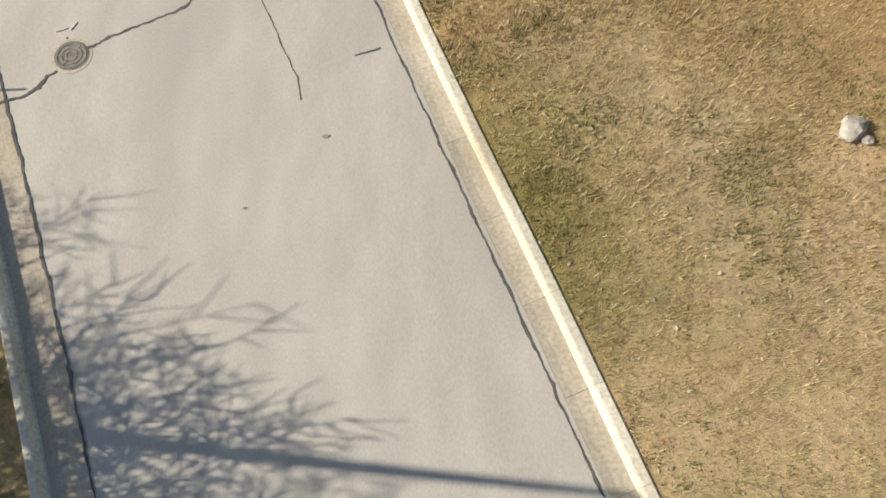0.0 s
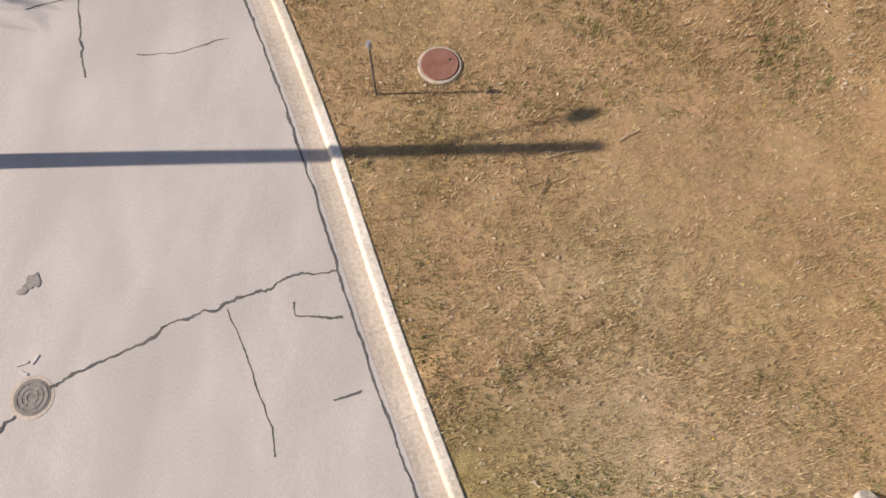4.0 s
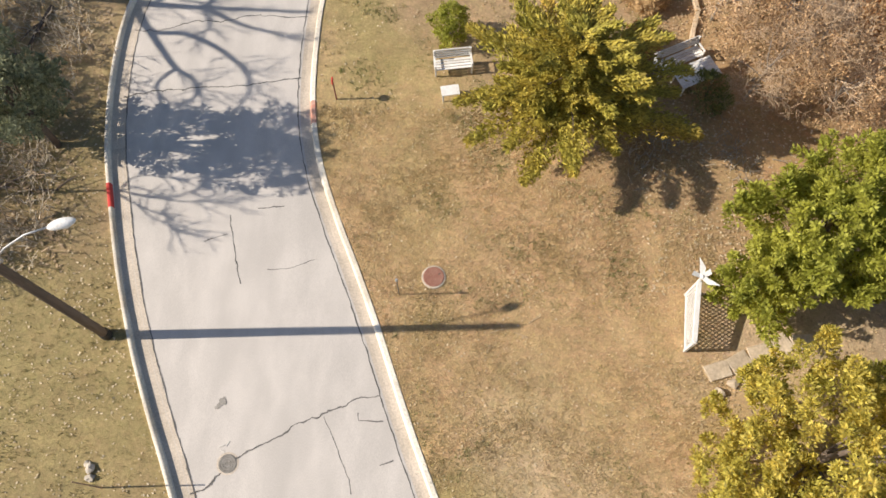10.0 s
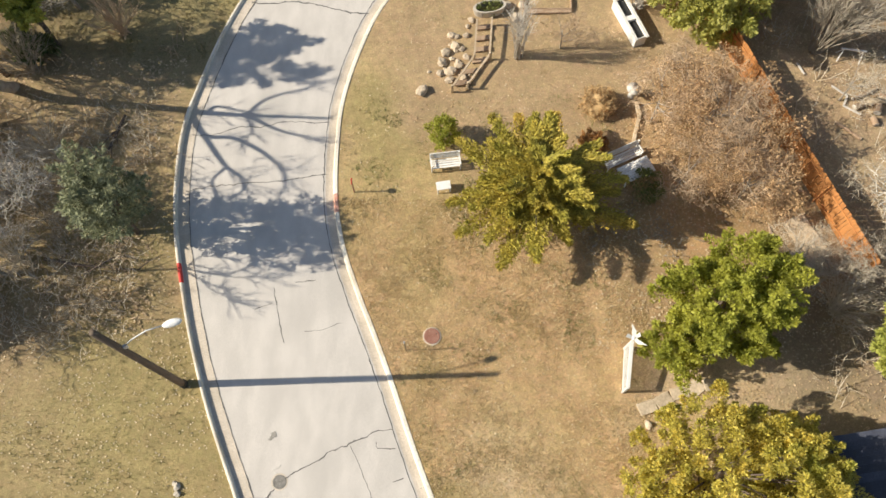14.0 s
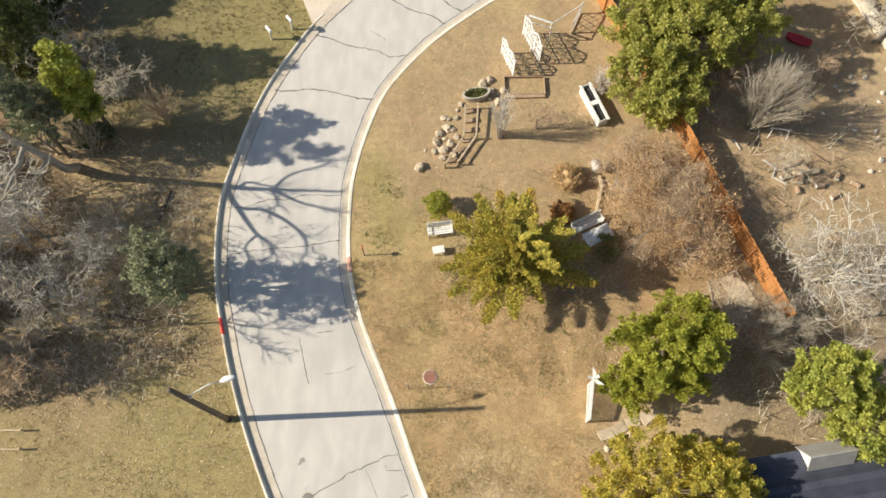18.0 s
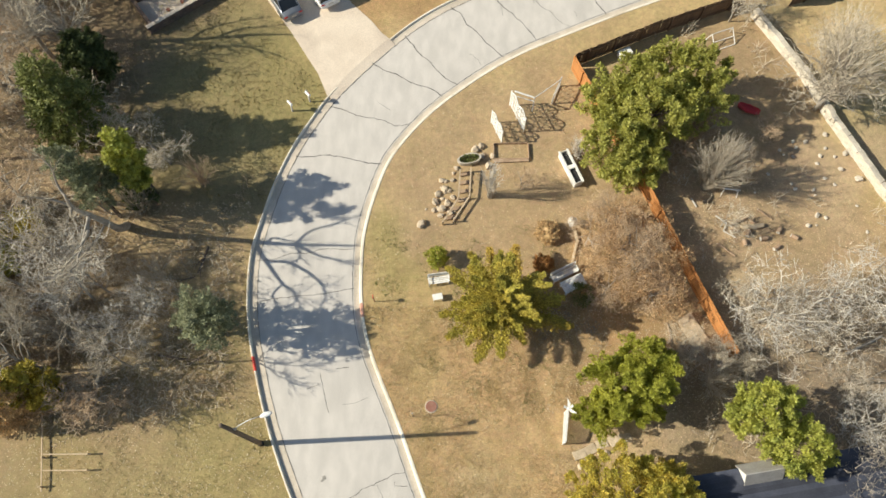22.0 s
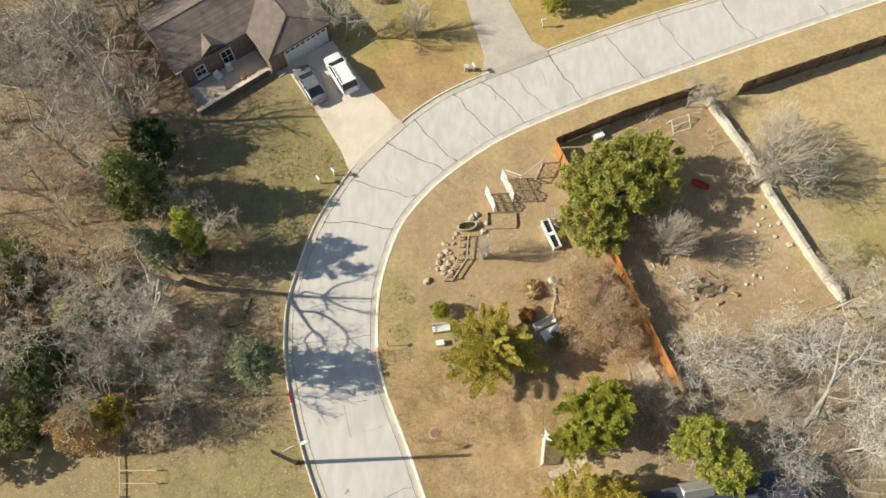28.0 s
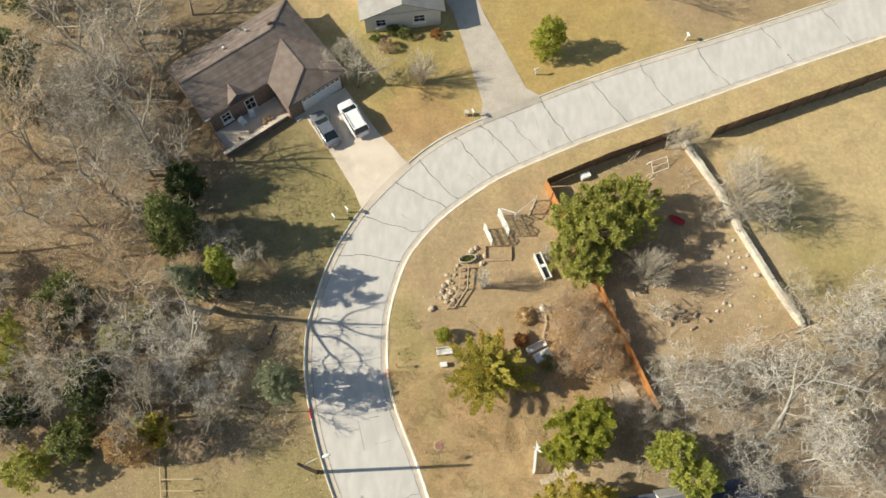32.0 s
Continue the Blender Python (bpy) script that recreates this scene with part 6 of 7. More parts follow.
part("rim", Geo().tube([(-0.85, 0, 0.36), (0, 0.37, 0.27), (0.85, 0, 0.36)], [0.03] * 3, 6), RED, sled)
part("rim", Geo().tube([(-0.85, 0, 0.36), (0, -0.37, 0.27), (0.85, 0, 0.36)], [0.03] * 3, 6), RED, sled)

swing = thing("climbing_frame", "toppled white tubular metal frame in the yard corner", "climbing frame", (22.75, 35.55, LAWN), 20)
for a, b in (((-0.9, -0.5, 0.05), (-0.9, 0.5, 0.9)), ((0.9, -0.5, 0.05), (0.9, 0.5, 0.9)), ((-0.9, 0.5, 0.9), (0.9, 0.5, 0.9)), ((-0.9, -0.5, 0.05), (0.9, -0.5, 0.05)), ((-0.9, 0.0, 0.48), (0.9, 0.0, 0.48)), ((0.9, 0.5, 0.9), (1.1, 0.7, 0.0)), ((-0.9, 0.5, 0.9), (-1.1, 0.7, 0.0))):
    part("tube", Geo().tube([a, b], [0.035, 0.035], 8), WHITE, swing)


def mailbox(x, y, turn, label="white mailbox on a white wooden post"):
    root = thing("mailbox", label, "mailbox", (x, y, LAWN), turn)
    part("post", Geo().box((0, 0, 0.5), (0.1, 0.1, 1.1)), GREY_WHITE, root, bevel=0.01)
    g = Geo()
    for i in (-0.25, 0.25):
        g.v += [(i, 0.09 * math.cos(a), 1.17 + 0.11 * math.sin(a)) if 0 <= a <= math.pi else (i, 0.09 * math.cos(a), 1.05) for a in (math.pi * k / 8 for k in range(9))] + [(i, -0.09, 1.05), (i, 0.09, 1.05)]
    n = 11
    g.f = [(k, (k + 1) % n, (k + 1) % n + n, k + n) for k in range(n)] + [tuple(range(n - 1, -1, -1)), tuple(range(n, 2 * n))]
    part("box", g, WHITE, root)
    part("flag", Geo().box((0.05, 0.105, 1.2), (0.16, 0.012, 0.06)), RED, root, "small red flag")
    part("arm", Geo().box((0, 0, 1.02), (0.5, 0.08, 0.05)), GREY_WHITE, root)


mailbox(-9.7, 30.4, -50)
mailbox(-11.0, 29.6, -50, "small white post box at the lawn's edge")
mailbox(3.3, 41.7, -60)
mailbox(27.4, 51.4, -70)
mailbox(10.3, 46.9, 20, "small white post box on the golden lawn")
post2 = thing("gate_post", "short stone gate post beside the drive", "post", (2.6, 41.8, LAWN))
part("shaft", Geo().box((0, 0, 0.35), (0.35, 0.35, 0.75)), STONE, post2, bevel=0.02)
part("cap", Geo().box((0, 0, 0.76), (0.45, 0.45, 0.08)), WALL_STONE, post2, bevel=0.01)

for x, y, r, lab, mat in ((-4.2, 52.0, 0.75, "dark green shrub before the grey house", "m"), (-6.2, 50.4, 0.8, "brown clipped shrub before the grey house", "b"), (-5.6, 52.6, 0.6, "dark green shrub before the grey house", "m"), (-7.4, 51.6, 0.5, "dark green shrub before the grey house", "m"), (-0.6, 52.1, 0.55, "rust-orange shrub beside the old drive", "o")):
    leafy_tree("shrub", lab, x, y, [(0, 0, r * 0.8, r, r * 0.9, r * 0.8)], {"m": LEAF_MOSS, "b": LEAF_BROWN, "o": LEAF_ORANGE}[mat], 1500, 0.08, int(60 + x), r * 1.4, trunk_r=0.04, category="shrub", clump=0.24)

# ---- houses ----
def pierced(length, height, thick, holes):
    """A wall along x from 0, with rectangular holes (x0, x1, z0, z1) that go through it."""
    g = Geo()
    xs = sorted({0, length, *[h[0] for h in holes], *[h[1] for h in holes]})
    for a, b in zip(xs, xs[1:]):
        m = (a + b) / 2
        cuts = sorted([(h[2], h[3]) for h in holes if h[0] < m < h[1]])
        z = 0.0
        for lo, hi in cuts + [(height, height)]:
            if lo > z + 1e-4:
                g.box((m, 0, (z + lo) / 2), (b - a, thick, lo - z))
            z = hi
    return g


def placed(g, m):
    g.v = [tuple(m @ Vector(p)) for p in g.v]
    return g


def window(parent, m, x0, x1, z0, z1, frame_mat=WHITE):
    """A framed window in a wall whose frame of reference is m."""
    w, h, cx, cz = x1 - x0, z1 - z0, (x0 + x1) / 2, (z0 + z1) / 2
    g = Geo()
    for x in (x0 + 0.05, x1 - 0.05):
        g.box((x, -0.06, cz), (0.1, 0.14, h))
    for z in (z0 + 0.05, z1 - 0.05):
        g.box((cx, -0.06, z), (w - 0.2, 0.14, 0.1))
    win = part("window", placed(g, m), frame_mat, parent, "white-framed window")
    part("muntin", placed(Geo().box((cx, -0.03, cz), (0.05, 0.06, h - 0.2)), m), frame_mat, win)
    part("muntin", placed(Geo().box((cx, -0.028, cz), (w - 0.2, 0.05, 0.05)), m), frame_mat, win)
    for s in (-1, 1):
        for q in (-1, 1):
            part("pane", placed(Geo().box((cx + s * (w / 4 - 0.04), 0.0, cz + q * (h / 4 - 0.04)), (w / 2 - 0.1, 0.015, h / 2 - 0.1)), m), GLASS, win)
    part("sill", placed(Geo().box((cx, -0.16, z0 - 0.04), (w + 0.2, 0.2, 0.06)), m), frame_mat, win)


def roof_face(parent, name, pts, mat, thick=0.12):
    """One roof slope: a slab under the polygon pts, wound so that its normal points up."""
    pts = [Vector(p) for p in pts]
    n = (pts[1] - pts[0]).cross(pts[2] - pts[0]).normalized()
    if n.z < 0:
        pts.reverse()
        n = -n
    k = len(pts)
    g = Geo().add(list(pts) + [p - n * thick for p in pts], [tuple(range(k)), tuple(range(2 * k - 1, k - 1, -1))] + [(i, i + k, (i + 1) % k + k, (i + 1) % k) for i in range(k)])
    return part(name, g, mat, parent)


def shingle_courses(parent, a, b, c, d, mat, rows=24):
    """Overlapping shingle courses on a slope whose eave is a-b and whose ridge is d-c."""
    a, b, c, d = (Vector(p) for p in (a, b, c, d))
    n = (b - a).cross(d - a).normalized()
    n = n if n.z > 0 else -n
    for i in range(rows):
        t0, t1 = i / rows, (i + 0.96) / rows
        p, q, r_, s = a.lerp(d, t0), b.lerp(c, t0), b.lerp(c, t1), a.lerp(d, t1)
        g = Geo().add([p + n * 0.014, q + n * 0.014, r_ + n * 0.006, s + n * 0.006, p + n * 0.002, q + n * 0.002], [(0, 1, 2, 3), (4, 5, 1, 0)])
        part("shingle_course", g, mat, parent)


house = thing("brown_house", "single-storey brown brick house with brown hip roof, porch and garage", "house", (-23.4, 37.0, LAWN), 37)
I4 = Matrix.Identity(4)
E_Z = 2.85
front = I4.copy(); front.translation = (1.2, 2.7, 0)
holes = [(0.95, 2.1, 0.75, 2.3), (3.85, 5.05, 0.3, 2.4)]
part("front_wall", placed(pierced(7.2, E_Z, 0.2, holes), front), BRICK, house)
window(house, front, 0.95, 2.1, 0.75, 2.3)
window(house, front, 3.85, 5.05, 0.3, 2.4)
part("left_wall", Geo().box((1.1, 6.5, E_Z / 2), (0.2, 7.4, E_Z)), BRICK, house)
part("back_wall", Geo().box((8.1, 10.3, E_Z / 2), (14.2, 0.2, E_Z)), BRICK, house)
part("right_wall", Geo().box((15.1, 4.7, E_Z / 2), (0.2, 10.8, E_Z)), BRICK, house)
part("garage_side_wall", Geo().box((8.5, 1.0, E_Z / 2), (0.2, 3.3, E_Z)), BRICK, house)
gar = I4.copy(); gar.translation = (8.4, -0.8, 0)
part("garage_front", placed(pierced(6.8, E_Z, 0.2, [(1.6, 6.5, 0.0, 2.25)]), gar), BRICK, house)
door = part("garage_door", placed(Geo().box((4.05, 0.0, 1.12), (4.88, 0.05, 2.2)), gar), WHITE, house, "wide white sectional garage door with a row of small panes")
for k in range(4):
    part("panel", placed(Geo().box((4.05, -0.03, 0.28 + 0.55 * k), (4.84, 0.03, 0.5)), gar), WHITE, door)
for k in range(8):
    part("pane", placed(Geo().box((1.98 + 0.59 * k, -0.055, 1.95), (0.4, 0.02, 0.24)), gar), GLASS, door)
# roof: main hip along u, garage wing along v
RZ = 4.95
ov = 0.45
mx0, mx1, my0, my1 = 1.0 - ov, 15.2 + ov, 2.72, 10.75
ridge_y = (my0 + my1) / 2
A, B, C, D = (mx0, my0, E_Z), (mx1, my0, E_Z), (mx1, my1, E_Z), (mx0, my1, E_Z)
R0, R1 = (mx0 + 0.15, ridge_y, RZ), (mx1 - 4.0, ridge_y, RZ)
roof = part("roof", Geo().box((8.2, 6.6, E_Z - 0.05), (14.6, 7.5, 0.08)), BRICK, house, "brown shingled hip roof")
for nm, q in (("slope", (A, B, R1, R0)), ("slope", (C, D, R0, R1)), ("slope", (D, A, R0)), ("slope", (B, C, R1))):
    roof_face(roof, nm, q, ROOF)
shingle_courses(roof, C, D, R0, R1, ROOF)
shingle_courses(roof, A, B, R1, R0, ROOF)
gx0, gx1, gy0 = 8.4 - 0.2, 15.2 + ov, -0.9 - 0.25
gm = (gx0 + gx1) / 2
GR = 4.3
valley = my0 + (ridge_y - my0) * (GR - E_Z) / (RZ - E_Z)
H0, H1 = (gm, gy0 + 2.2, GR), (gm, valley + 0.15, GR)
for q in (((gx0, gy0, E_Z), H0, H1, (gx0, my0 + 0.05, E_Z)), ((gx1, gy0, E_Z), H0, H1, (gx1, my0 + 0.05, E_Z)), ((gx0, gy0, E_Z), (gx1, gy0, E_Z), H0)):
    roof_face(roof, "slope", q, ROOF)
for a, b in ((R0, R1), (A, R0), (D, R0), (B, R1), (C, R1), (H0, H1), ((gx0, gy0, E_Z), H0), ((gx1, gy0, E_Z), H0)):
    part("ridge_cap", Geo().beam(Vector(a) + Vector((0, 0, 0.01)), Vector(b) + Vector((0, 0, 0.01)), 0.22, 0.03), ROOF, roof)
# small gable over the entrance
for q in (((3.4, my0 + 0.1, E_Z + 0.05), (4.7, my0 + 0.1, E_Z + 0.9), (4.7, my0 + 2.3, E_Z + 0.98)), ((6.0, my0 + 0.1, E_Z + 0.05), (4.7, my0 + 0.1, E_Z + 0.9), (4.7, my0 + 2.3, E_Z + 0.98))):
    roof_face(roof, "gable_slope", q, ROOF, 0.08)
for x, y in ((6.5, 8.0), (9.6, 8.8)):
    zz = E_Z + (RZ - E_Z) * (my1 - y) / (my1 - ridge_y)
    part("vent", Geo().tube([(x, y, zz - 0.1), (x, y, zz + 0.35)], [0.12, 0.12], 10), WHITE, roof, "white roof vent")
part("gutter", Geo().beam((mx0, my0 - 0.05, E_Z - 0.05), (gx0, my0 - 0.05, E_Z - 0.05), 0.1, 0.1), WHITE, roof)
# porch terrace with its low wall
terrace = part("porch", Geo().box((4.6, 1.1, 0.08), (7.6, 3.0, 0.18)), DRIVE, house, "pale porch slab", bevel=0.01)
pw = random.Random(3)
for row in range(5):
    for k in range(18):
        part("brick", Geo().box((0.55 + 0.43 * k + (0.1 if row % 2 else 0), -0.55 + pw.uniform(-0.01, 0.01), 0.09 + 0.17 * row), (0.4, 0.22, 0.155)), BRICK, terrace)
for k in range(9):
    part("cap_stone", Geo().box((0.72 + 0.87 * k, -0.55, 0.875), (0.84, 0.34, 0.07)), DRIVE, terrace, "cream cap stone", bevel=0.01)
for k in range(8):
    part("end_block", Geo().box((0.72, -0.22 + 0.38 * k, 0.42), (0.24, 0.42, 0.84)), BRICK, terrace)
part("step", Geo().box((9.2, -1.2, 0.05), (1.2, 0.6, 0.1)), TILE, terrace)
part("vent_stack", Geo().box((12.0, 7.7, 4.4), (0.5, 0.5, 1.2)), BRICK, roof, bevel=0.01)


def chair(x, y, turn):
    root = thing("porch_chair", "white porch chair with cushion on the brick porch", "chair", tuple(house.matrix_world @ Vector((x, y, 0.17))), turn, "chairs on the porch")
    part("seat", Geo().box((0, 0, 0.40), (0.6, 0.6, 0.07)), WHITE, root, bevel=0.01)
    part("backrest", Geo().box((0, 0.3, 0.7), (0.6, 0.06, 0.6)), WHITE, root, bevel=0.01)
    for s in (-1, 1):
        part("armrest", Geo().box((0.3 * s, 0, 0.6), (0.07, 0.6, 0.05)), WHITE, root)
        for q in (-1, 1):
            part("leg", Geo().box((0.26 * s, 0.26 * q, 0.18), (0.06, 0.06, 0.37)), WHITE, root)


bpy.context.view_layer.update()
chair(3.9, 1.75, 50)
chair(5.2, 1.9, 20)
for k, (x, y) in enumerate(((2.6, 0.35), (3.9, 0.4), (5.6, 0.4), (6.1, 0.5), (6.6, 0.45))):
    pot = thing("flower_pot", "clay pot of yellow flowers on the porch", "flower pot", tuple(house.matrix_world @ Vector((x, y, 0.17))), 0, "pots on the porch")
    part("pot", Geo().tube([(0, 0, 0), (0, 0, 0.25)], [0.11, 0.16], 10), RUST, pot)
    part("flowers", leaves([(0, 0, 0.42, 0.25, 0.25, 0.16)], 70, 0.05, k, spray=0.05), YELLOW, pot)["kind"] = "stuff"

# grey house to the north, mostly out of sight
h2 = thing("grey_house", "pale house with a grey shingled roof beyond the lawn", "house", (-8.6, 52.6, LAWN), 8)
m2 = I4.copy()
part("front_wall", pierced(8.5, 2.7, 0.2, [(1.2, 2.4, 0.8, 2.1), (5.4, 6.8, 0.8, 2.1)]), SIDING, h2)
window(h2, m2, 1.2, 2.4, 0.8, 2.1)
window(h2, m2, 5.4, 6.8, 0.8, 2.1)
part("left_wall", Geo().box((0.1, 5.1, 1.35), (0.2, 10, 2.7)), SIDING, h2)
part("right_wall", Geo().box((8.4, 5.1, 1.35), (0.2, 10, 2.7)), SIDING, h2)
part("back_wall", Geo().box((4.25, 10, 1.35), (8.5, 0.2, 2.7)), SIDING, h2)
rf = part("roof", Geo().box((4.25, 5, 2.68), (8.6, 10.2, 0.06)), SIDING, h2, "grey shingled gable roof")
for q in (((-0.5, -0.5, 2.7), (4.25, -0.5, 4.7), (4.25, 10.5, 4.7), (-0.5, 10.5, 2.7)), ((9.0, -0.5, 2.7), (4.25, -0.5, 4.7), (4.25, 10.5, 4.7), (9.0, 10.5, 2.7))):
    roof_face(rf, "slope", q, ROOF_GREY)
part("gable", Geo().add([(0, 0, 2.7), (8.5, 0, 2.7), (4.25, 0, 4.55), (0, 0.15, 2.7), (8.5, 0.15, 2.7), (4.25, 0.15, 4.55)], [(0, 1, 2), (5, 4, 3), (0, 3, 4, 1), (1, 4, 5, 2), (2, 5, 3, 0)]), SIDING, h2)

# slate-blue roof in the lower corner
h3 = thing("blue_roof_house", "low house with a dark slate-blue roof beside the lime-green tree", "house", (14.2, 2.2, LAWN), 9)
part("north_wall", Geo().box((6.5, -0.5, 1.4), (12.4, 0.2, 2.8)), SIDING, h3)
part("west_wall", Geo().box((0.4, -5, 1.4), (0.2, 9, 2.8)), SIDING, h3)
part("east_wall", Geo().box((12.6, -5, 1.4), (0.2, 9, 2.8)), SIDING, h3)
rf = part("roof", Geo().box((6.5, -5, 2.75), (12.4, 9.2, 0.06)), SIDING, h3, "dark slate-blue shingled roof")
for q in (((0, 0, 2.8), (13, 0, 2.8), (13, -5, 4.5), (0, -5, 4.5)), ((0, -10, 2.8), (13, -10, 2.8), (13, -5, 4.5), (0, -5, 4.5))):
    roof_face(rf, "slope", q, ROOF_NAVY)
shingle_courses(rf, (0, 0, 2.8), (13, 0, 2.8), (13, -5, 4.5), (0, -5, 4.5), ROOF_NAVY, 16)
dormer = part("dormer", Geo().add([(4.1, -1.1, 3.0), (4.1, 0.1, 2.7), (4.1, -0.45, 4.0), (6.3, -1.1, 3.0), (6.3, 0.1, 2.7), (6.3, -0.45, 4.0)], [(0, 1, 2), (5, 4, 3), (1, 4, 5, 2), (0, 2, 5, 3)]), SIDING, rf, "small pale gabled dormer")
for q in (((4.0, 0.2, 2.72), (6.4, 0.2, 2.72), (6.4, -0.45, 4.06), (4.0, -0.45, 4.06)), ((4.0, -1.2, 2.95), (6.4, -1.2, 2.95), (6.4, -0.45, 4.06), (4.0, -0.45, 4.06))):
    roof_face(dormer, "slope", q, ROOF_GREY, 0.05)

# ---- cars ----
def car(name, label, at, turn, paint, L, W, H, kind):
    """A car that points along its own +x."""
    root = thing(name, label, "car", at, turn)
    hw = W / 2
    if kind == "suv":
        st = [(-L / 2, 0.72, 0.40, 0.92), (-L / 2 + 0.08, 0.93, 0.32, 1.0), (-L * 0.30, 1.0, 0.26, 1.02), (0, 1.0, 0.26, 1.0), (L * 0.22, 1.0, 0.26, 0.98), (L * 0.30, 0.98, 0.27, 0.95), (L / 2 - 0.25, 0.92, 0.30, 0.82), (L / 2 - 0.03, 0.74, 0.36, 0.66)]
        cab = [(-L / 2 + 0.10, 0.88, 0.98), (-L / 2 + 0.40, 0.80, H), (L * 0.06, 0.80, H), (L * 0.27, 0.88, 0.97)]
    else:
        st = [(-L / 2, 0.74, 0.40, 0.86), (-L / 2 + 0.1, 0.92, 0.30, 0.96), (-L * 0.30, 1.0, 0.24, 0.98), (0, 1.0, 0.22, 0.94), (L * 0.2, 1.0, 0.22, 0.93), (L * 0.30, 0.98, 0.24, 0.9), (L / 2 - 0.25, 0.9, 0.28, 0.74), (L / 2 - 0.03, 0.72, 0.34, 0.58)]
        cab = [(-L * 0.40, 0.82, 0.95), (-L * 0.22, 0.70, H), (L * 0.04, 0.70, H), (L * 0.24, 0.86, 0.91)]
    g = Geo()
    prof = [(0.0, 0), (0.82, 0), (1.0, 0.18), (1.0, 0.62), (0.94, 0.9), (0.8, 1.0), (0.0, 1.0 + 0.04)]
    for x, w, z0, z1 in st:
        ring = [(x, w * hw * a, z0 + (z1 - z0) * b) for a, b in prof]
        g.v += ring + [(x, -p[1], p[2]) for p in ring[-2:0:-1]]
    n = 2 * len(prof) - 2
    g.f = [(i * n + k, i * n + (k + 1) % n, (i + 1) * n + (k + 1) % n, (i + 1) * n + k) for i in range(len(st) - 1) for k in range(n)] + [tuple(range(n - 1, -1, -1)), tuple((len(st) - 1) * n + k for k in range(n))]
    body = part("body", g, paint, root, smooth=True)
    gl = Geo()
    for x, w, z in cab:
        gl.v += [(x, w * hw, z), (x, -w * hw, z)]
    base = [(cab[0][0], 0.9 * hw, cab[0][2] - 0.05), (cab[0][0], -0.9 * hw, cab[0][2] - 0.05), (cab[3][0], 0.9 * hw, cab[3][2] - 0.05), (cab[3][0], -0.9 * hw, cab[3][2] - 0.05)]
    for nm, face in (("rear_window", (0, 2, 3, 1)), ("windscreen", (4, 6, 7, 5)), ("side_window", (0, 6, 4, 2)), ("side_window", (1, 3, 5, 7)), ("cabin_top", (2, 4, 5, 3))):
        part(nm, Geo().add([gl.v[i] for i in face], [(0, 1, 2, 3)]), GLASS, root, "dark tinted glass" if "wind" in nm else "")
    rx0, rx1, rw = cab[1][0] - 0.04, cab[2][0] + 0.02, cab[1][1] * hw + 0.02
    part("roof_panel", Geo().box(((rx0 + rx1) / 2, 0, H + 0.012), (rx1 - rx0, 2 * rw, 0.045)), paint, root, bevel=0.015)
    for s in (-1, 1):
        for a, b in ((0, 1), (2, 3)):
            part("pillar", Geo().beam((cab[a][0], s * (cab[a][1] * hw + 0.0), cab[a][2]), (cab[b][0], s * cab[b][1] * hw, cab[b][2]), 0.06, 0.06), paint, root)
        mid = (cab[1][0] + cab[2][0]) / 2
        part("pillar", Geo().beam((mid, s * 0.9 * hw, 0.95), (mid, s * cab[1][1] * hw, H), 0.08, 0.05), paint, root)
        part("mirror", Geo().box((L * 0.2, s * (hw + 0.08), 1.0), (0.12, 0.18, 0.13)), paint, root, bevel=0.02)
        part("headlight", Geo().box((L / 2 - 0.14, s * hw * 0.68, 0.64), (0.2, 0.34, 0.14)), GREY_WHITE, root, "clear headlight", bevel=0.02)
        part("tail_light", Geo().box((-L / 2 + 0.03, s * hw * 0.70, 0.80), (0.08, 0.3, 0.16)), LAMP_RED, root, "red tail light", bevel=0.015)
        if kind == "suv":
            part("roof_rail", Geo().beam((rx0 + 0.2, s * (rw - 0.12), H + 0.07), (rx1 - 0.2, s * (rw - 0.12), H + 0.07), 0.035, 0.04), DARK, root)
        for x in (-L * 0.29, L * 0.30):
            wheel = part("wheel", Geo().tube([(x, s * (hw - 0.21), 0.33), (x, s * (hw - 0.19), 0.33), (x, s * (hw - 0.01), 0.33), (x, s * (hw + 0.005), 0.33)], [0.3, 0.33, 0.33, 0.3], 20), TYRE, root, smooth=False)
            part("rim", Geo().tube([(x, s * (hw - 0.02), 0.33), (x, s * (hw + 0.015), 0.33)], [0.21, 0.19], 16), STEEL, wheel)
    part("bumper", Geo().box((L / 2 - 0.06, 0, 0.42), (0.14, W * 0.72, 0.16)), DARK, root, bevel=0.03)
    part("bumper", Geo().box((-L / 2 + 0.03, 0, 0.45), (0.12, W * 0.76, 0.18)), paint, root, bevel=0.03)
    part("number_plate", Geo().box((-L / 2 - 0.005, 0, 0.66), (0.02, 0.4, 0.12)), GREY_WHITE, root)
    return root


DZ = LAWN + 0.03
car("suv", "white sport utility car parked nose-in on the driveway", (-9.55, 41.15, DZ), 119, CAR_WHITE, 4.75, 1.88, 1.68, "suv")
car("sedan", "silver sedan parked nose-in beside the white car", (-12.45, 39.9, DZ), 120, CAR_SILVER, 4.65, 1.8, 1.42, "sedan")

# ---- ground stuff: grass, litter, brush ----
def off_street(x, y):
    a = R_ARR[np.argmin((R_ARR[:, 0] - x) ** 2 + (R_ARR[:, 1] - y) ** 2)]
    b = L_ARR[np.argmin((L_ARR[:, 0] - x) ** 2 + (L_ARR[:, 1] - y) ** 2)]
    right = (x - a[0]) * a[2] + (y - a[1]) * a[3] < -0.05
    left = (x - b[0]) * b[2] + (y - b[1]) * b[3] < -0.05
    return right, left


